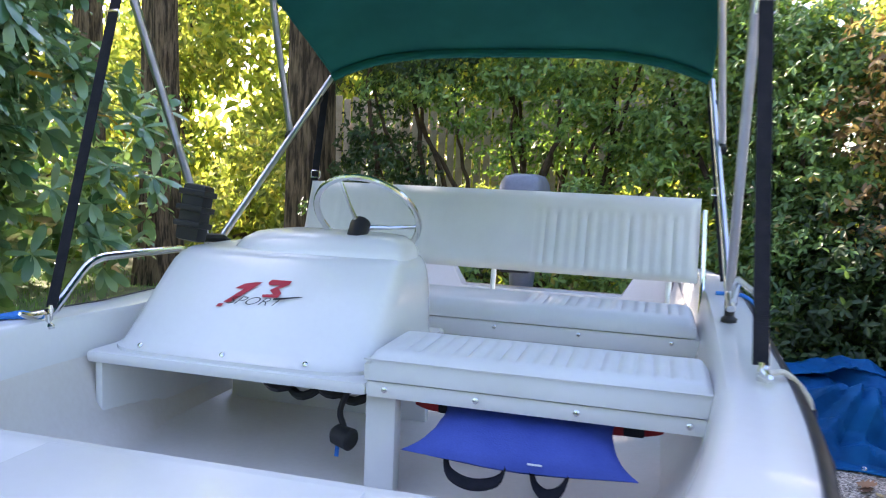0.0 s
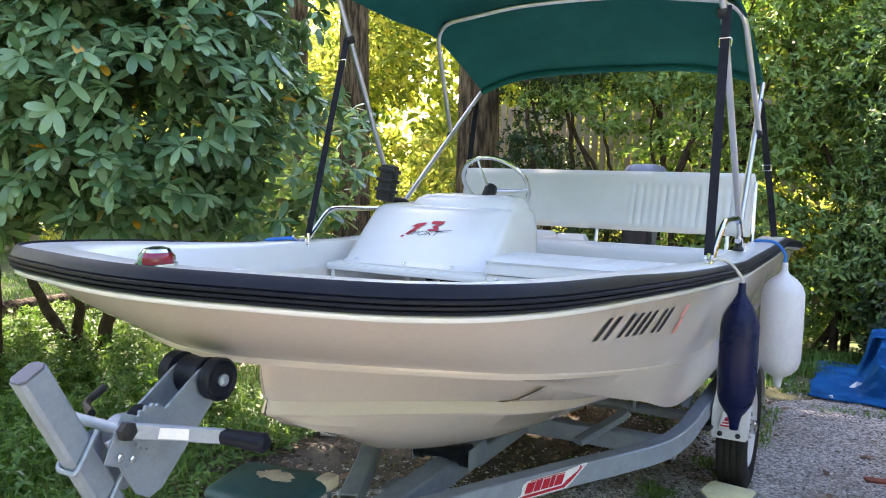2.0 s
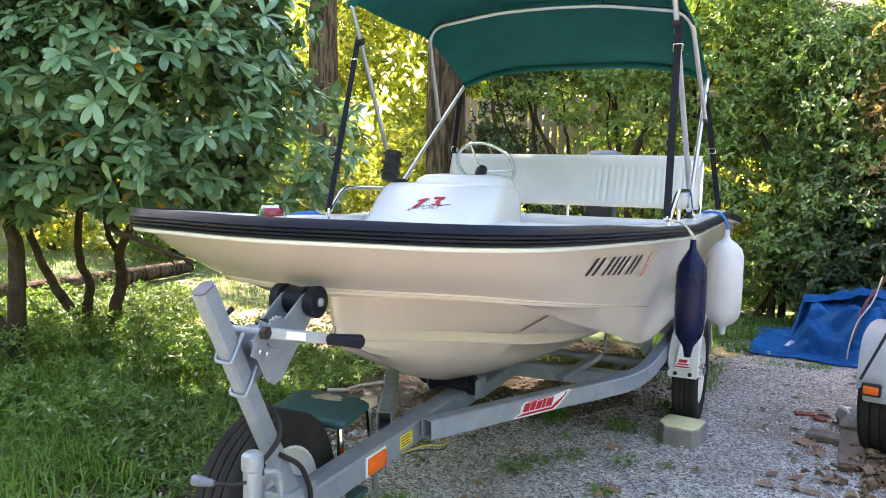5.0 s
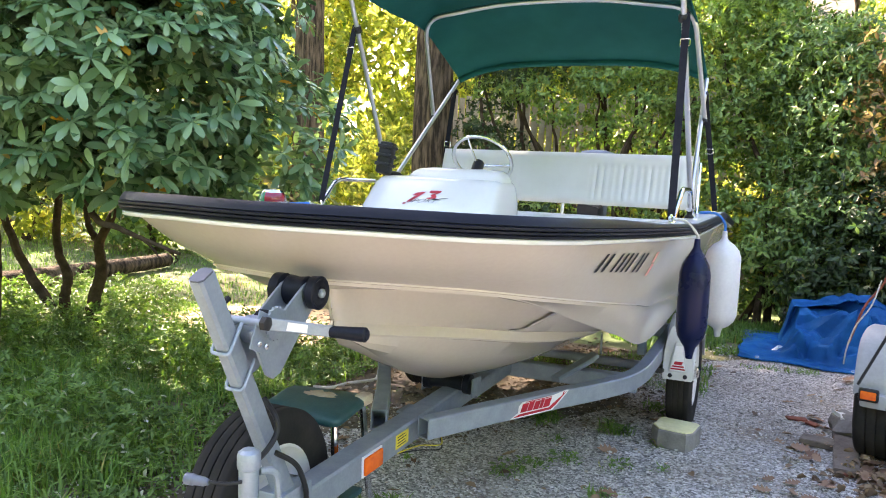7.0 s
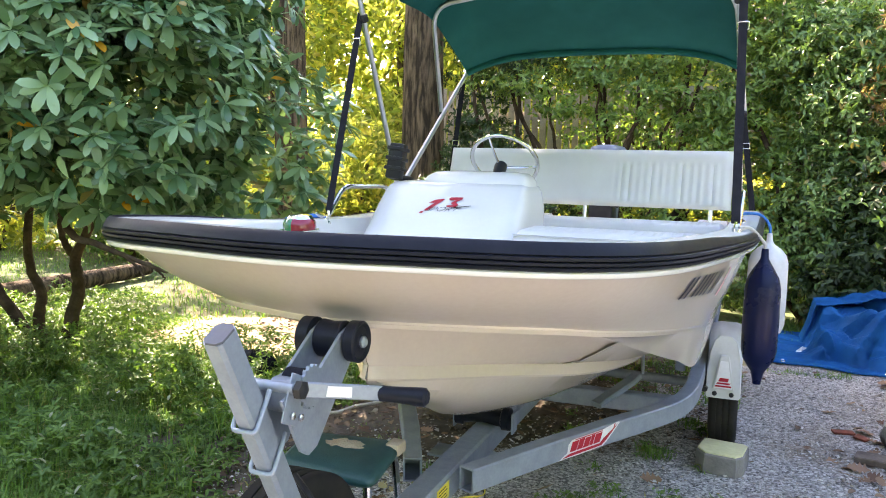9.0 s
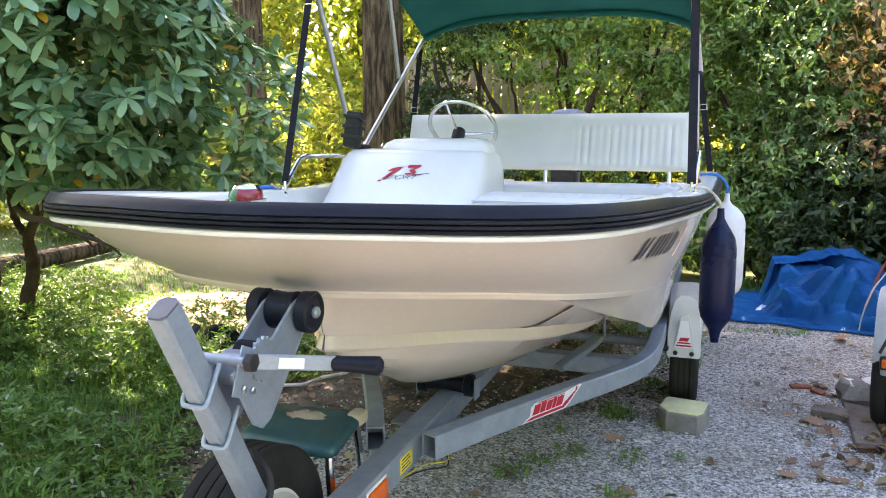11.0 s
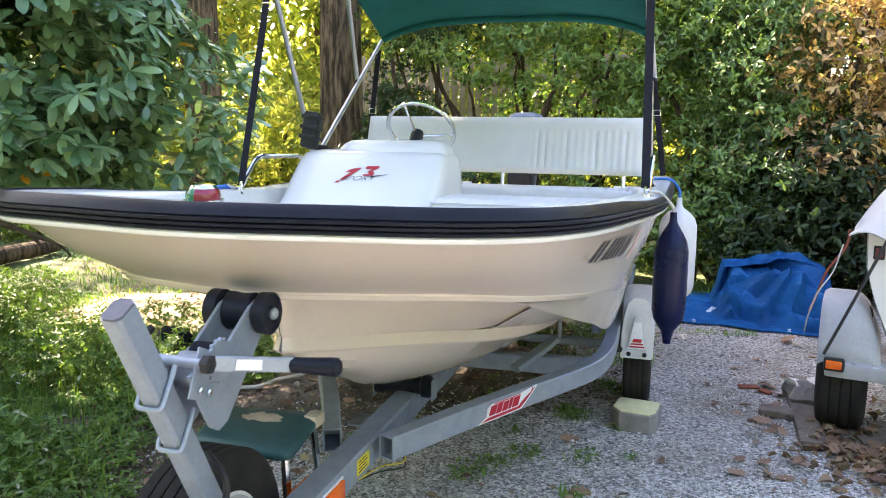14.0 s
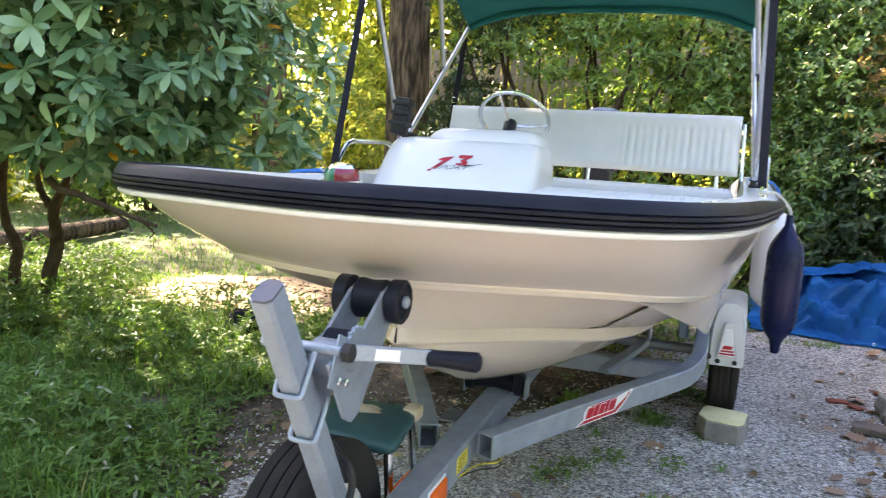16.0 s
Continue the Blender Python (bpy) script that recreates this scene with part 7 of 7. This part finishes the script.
grass_field("grass", rng, 165000, lambda x, y: verge(x, y) * bare(x, y), 0.23, "long shaded grass beside the drive", -4.4, -0.4, -0.5, 2.6)
grass_field("grass", rng, 30000, lambda x, y: (0.9 if x < drive_edge(y) else 0.0) * bare(x, y), 0.07, "sunlit grass behind the bow", -4.4, 0.2, 2.5, 3.6)
grass_field("grass", rng, 32000, lambda x, y: (0.9 if x < drive_edge(y) else 0.0) * bare(x, y), 0.07, "short grass of the sunlit lawn", -9.0, 2.0, 3.4, 8.0)
grass_field("grass", rng, 30000, lambda x, y: 0.9, 0.07, "short grass of the sunlit lawn", -10.0, -4.2, -0.5, 4.2)
grass_field("grass", rng, 16000, lambda x, y: 1.0 if blotch(x, y, 1.4, 6.0) > -0.05 else 0.0, 0.10, "grass tufts under the boat", -0.8, 0.75, 2.9, 5.6)
grass_field("grass", rng, 9000, lambda x, y: 1.0 if blotch(x, y, 2.4, 16.0) > 0.0 else 0.0, 0.09, "grass at the tarpaulin's edge", 0.7, 1.35, 3.75, 5.4)
rnd = random.Random(77)
TUFTS = [(rnd.uniform(-0.5, 0.75), rnd.uniform(0.7, 2.6), rnd.uniform(0.03, 0.10)) for k in range(34)]


def tuft(x, y):
    """Small patches of weed, thick in the middle and thin outside."""
    return max(max(0.0, 1 - ((x - a) ** 2 + (y - b) ** 2) / r ** 2) for a, b, r in TUFTS) * 0.8


grass_field("weeds", rng, 60000, tuft, 0.085, "small weeds growing through the gravel", -0.65, 0.9, 0.55, 2.75)

# low leafy weeds among the grass, and clover at its edge
WEED = foliage("weed_leaf", (0.06, 0.14, 0.03), (0.18, 0.30, 0.07), (0.4, 0.42, 0.3), 0.03, rough=0.5, through_light=0.3)
n = 10000
x, y = rng.uniform(-4.2, -0.7, n), rng.uniform(-0.2, 3.2, n)
ok = np.array([x_ < drive_edge(y_) + 0.25 and blotch(x_, y_, 1.9, 31.0) > -0.12 and bare(x_, y_) > r for x_, y_, r in zip(x, y, rng.random(n))])
x, y = x[ok], y[ok]
h = np.array([0.03 + 0.17 * min(1.0, max(0.0, (drive_edge(b) + 0.1 - a) * 2)) for a, b in zip(x, y)]) * (0.5 + 0.8 * rng.random(len(x)))
v, f = rosettes(rng, np.stack([x, y, h], 1), unit(rng.normal(size=(len(x), 3)) * 0.35 + np.array([0, 0, 1.0])), 5, 0.034, 0.013, loose=0.3)
joined("weeds", v, f, WEED, "low leafy weeds growing in the grass", "weeds")
n = 9000
x, y = rng.uniform(-0.65, 0.9, n), rng.uniform(0.55, 2.75, n)
ok = np.array([tuft(a, b) > 2.2 * q for a, b, q in zip(x, y, rng.random(n))])
x, y = x[ok], y[ok]
v, f = rosettes(rng, np.stack([x, y, 0.012 + 0.02 * rng.random(len(x))], 1), unit(rng.normal(size=(len(x), 3)) * 0.3 + np.array([0, 0, 1.0])), 5, 0.018, 0.009)
joined("weeds", v, f, WEED, "low leafy weeds growing through the gravel", "weeds")
PETAL = surface("white_petal", (0.75, 0.75, 0.72), (0.6, 0.6, 0.56), 30.0, 0.6, bump=0.0)
n = 60
x, y = rng.uniform(-3.6, -1.0, n), rng.uniform(0.4, 2.4, n)
ok = np.array([x_ < drive_edge(y_) - 0.1 and blotch(x_, y_, 1.5, 14.0) > 0.0 for x_, y_ in zip(x, y)])
x, y = x[ok], y[ok]
v, f = rosettes(rng, np.stack([x, y, 0.10 + 0.05 * rng.random(len(x))], 1), unit(rng.normal(size=(len(x), 3)) * 0.3 + np.array([0, 0, 1.0])), 5, 0.010, 0.006)
joined("flowers", v, f, PETAL, "tiny white weed flowers in the grass", "flowers")

STONE = foliage("crushed_stone", (0.12, 0.112, 0.104), (0.74, 0.71, 0.67), (0.45, 0.38, 0.30), 0.08, rough=0.9, through_light=0.0)
n = 34000
x, y = rng.uniform(-1.3, 1.9, n), 0.2 + 4.2 * rng.random(n) ** 1.3
ok = np.array([a - (drive_edge(b) + 0.30 + 0.85 * max(0.0, min(1.6, b - 0.9))) > -0.7 * q * q for a, b, q in zip(x, y, rng.random(n))])
x, y = x[ok], y[ok]
n = len(x)
r = 0.0028 + 0.0042 * rng.random(n) ** 2
c = np.array([(1, 0, -0.3), (-0.5, 0.8, -0.3), (-0.5, -0.8, -0.3), (0.5, 0.5, 0.5), (-0.7, 0.1, 0.5), (0.3, -0.6, 0.6)])
v = np.stack([x, y, 0.006 + r * 0.2], 1)[:, None] + (c[None] + rng.normal(size=(n, 6, 3)) * 0.18) * r[:, None, None] * np.array([1.2, 1.2, 0.8])
f = np.array([(0, 1, 3), (1, 4, 3), (1, 2, 4), (2, 5, 4), (2, 0, 5), (0, 3, 5), (3, 4, 5)])
joined("gravel_stones", v.reshape(-1, 3), (np.arange(n)[:, None, None] * 6 + f).reshape(-1, 3), STONE, "loose crushed stones on the drive", "gravel")
FALLEN = foliage("fallen_leaf", (0.10, 0.06, 0.04), (0.30, 0.20, 0.12), (0.42, 0.24, 0.12), 0.06, rough=0.75, through_light=0.1)
n = 2200
x, y = rng.uniform(-2.2, 3.0, n), rng.uniform(0.2, 5.5, n)
ok = np.array([rng.random() < 0.25 + 0.9 * max(0, blotch(a, b, 0.9, 2.0)) + (0.15 if a > 1.15 and 1.6 < b < 3.4 else -0.12) + (0.6 if -0.35 < a - drive_edge(b) < 0.9 else 0) for a, b in zip(x, y)])
x, y = x[ok], y[ok]
n = len(x)
q = rng.random(n) * 6.28
way = np.stack([np.cos(q), np.sin(q), 0.25 * rng.random(n)], 1)
L = 0.022 + 0.035 * rng.random(n)
v, f = leaf_arrays(np.stack([x, y, np.full(n, 0.012)], 1), way, rng.normal(size=(n, 3)) * 0.25 + np.array([0, 0, 1.0]), L, L * 0.55, 0.2, 0.1)
joined("fallen_leaves", v, f, FALLEN, "dry brown leaves lying on the gravel", "leaves")
n = 800
x, y = 1.66 + 0.17 * rng.normal(size=n), 2.0 + 0.24 * rng.normal(size=n)
q = rng.random(n) * 6.28
way = np.stack([np.cos(q), np.sin(q), 0.5 * rng.random(n)], 1)
L = 0.012 + 0.04 * rng.random(n) ** 1.5
v, f = leaf_arrays(np.stack([x, y, 0.010 + 0.02 * rng.random(n)], 1), way, rng.normal(size=(n, 3)) * 0.8 + np.array([0, 0, 1.0]), L, L * (0.3 + 0.5 * rng.random(n)), 0.5, 0.35)
joined("fallen_leaves", v, f, FALLEN, "drift of dry brown leaves round a trailer wheel", "leaves")

# lobed oak leaves, curled and dry
OAK = foliage("dry_oak_leaf", (0.13, 0.065, 0.04), (0.33, 0.20, 0.125), (0.42, 0.34, 0.18), 0.15, rough=0.75, through_light=0.1)
LOBES = [(0.0, 0.03), (0.14, 0.10), (0.24, 0.30), (0.33, 0.13), (0.45, 0.40), (0.56, 0.17), (0.68, 0.34), (0.78, 0.14), (0.88, 0.20), (1.0, 0.0)]


def oak_leaves(rng, x, y, z, size):
    """Leaves with rounded lobes on both sides of a midrib, bent along it."""
    n = len(x)
    a = rng.random(n) * 6.28
    way = np.stack([np.cos(a), np.sin(a), 0.15 * rng.normal(size=n)], 1)
    side = np.stack([-np.sin(a), np.cos(a), 0.25 * rng.normal(size=n)], 1)
    curl = (0.10 + 0.35 * rng.random(n))[:, None]
    L = np.asarray(size)[:, None]
    base = np.stack([x, y, z], 1)
    up = np.array([0, 0, 1.0])
    pts = []
    for q, w in LOBES:
        mid = base + way * L * q + up * L * curl * (q - 0.5) ** 2
        pts += [mid, mid + side * L * w + up * L * curl * w, mid - side * L * w + up * L * curl * w * 0.7]
    v = np.stack(pts, 1).reshape(-1, 3)
    f = []
    for k in range(len(LOBES) - 1):
        m, t = 3 * k, 3 * k + 3
        f += [(m, t, m + 1), (m + 1, t, t + 1), (m, m + 2, t), (m + 2, t + 2, t)]
    return v, (np.arange(n)[:, None, None] * 3 * len(LOBES) + np.array(f)).reshape(-1, 3)


n = 230
x, y = rng.uniform(-0.9, 1.9, n), rng.uniform(0.4, 3.9, n)
ok = np.array([blotch(a, b, 0.8, 12.0) + (0.35 if a > 1.0 else 0.0) + (0.3 if a < 0.1 else 0.0) > rng.random() - 0.35 for a, b in zip(x, y)])
x, y = x[ok], y[ok]
v, f = oak_leaves(rng, x, y, np.full(len(x), 0.010), 0.045 + 0.05 * rng.random(len(x)))
joined("oak_leaves", v, f, OAK, "dry lobed oak leaves lying on the gravel", "leaves")
n = 46
x, y = 1.50 + 0.16 * rng.normal(size=n), 2.02 + 0.16 * rng.normal(size=n)
v, f = oak_leaves(rng, x, y, 0.012 + 0.03 * rng.random(n), 0.045 + 0.06 * rng.random(n))
joined("oak_leaves", v, f, OAK, "drift of large dry oak leaves before a trailer wheel", "leaves")

# bits of bark, twig and stone over the bare soil beside the drive
n = 14000
x, y = rng.uniform(-2.6, 0.7, n), rng.uniform(0.3, 3.8, n)
ok = np.array([-0.5 < a - drive_edge(b) < 0.6 + 0.85 * max(0.0, min(1.6, b - 0.9)) or bare(a, b) < 0.5 for a, b in zip(x, y)])
x, y = x[ok], y[ok]
n = len(x)
q = rng.random(n) * 6.28
way = np.stack([np.cos(q), np.sin(q), 0.3 * rng.random(n)], 1)
L = 0.008 + 0.03 * rng.random(n) ** 2
LITTER = foliage("soil_litter", (0.05, 0.033, 0.022), (0.24, 0.18, 0.12), (0.36, 0.33, 0.28), 0.15, rough=0.9, through_light=0.02)
v, f = leaf_arrays(np.stack([x, y, np.full(n, 0.004)], 1), way, rng.normal(size=(n, 3)) * 0.35 + np.array([0, 0, 1.0]), L, L * (0.25 + 0.4 * rng.random(n)), 0.35, 0.1)
joined("litter", v, f, LITTER, "bits of bark and twig on bare soil", "litter")
grass_field("grass", rng, 14000, lambda x, y: 1.0 if blotch(x, y, 3.3, 41.0) > 0.16 and -0.3 < x - drive_edge(y) < 0.9 else 0.0, 0.05, "thin tufts of grass on the bare soil", -2.4, 0.3, 0.2, 3.6)
grass_field("grass", rng, 25000, lambda x, y: 0.9 if x < -1.1 + 0.2 * blotch(0.3, y, 1.1, 4.0) else 0.0, 0.09, "mown grass along the drive", -7.0, -0.6, -8.0, -0.4)
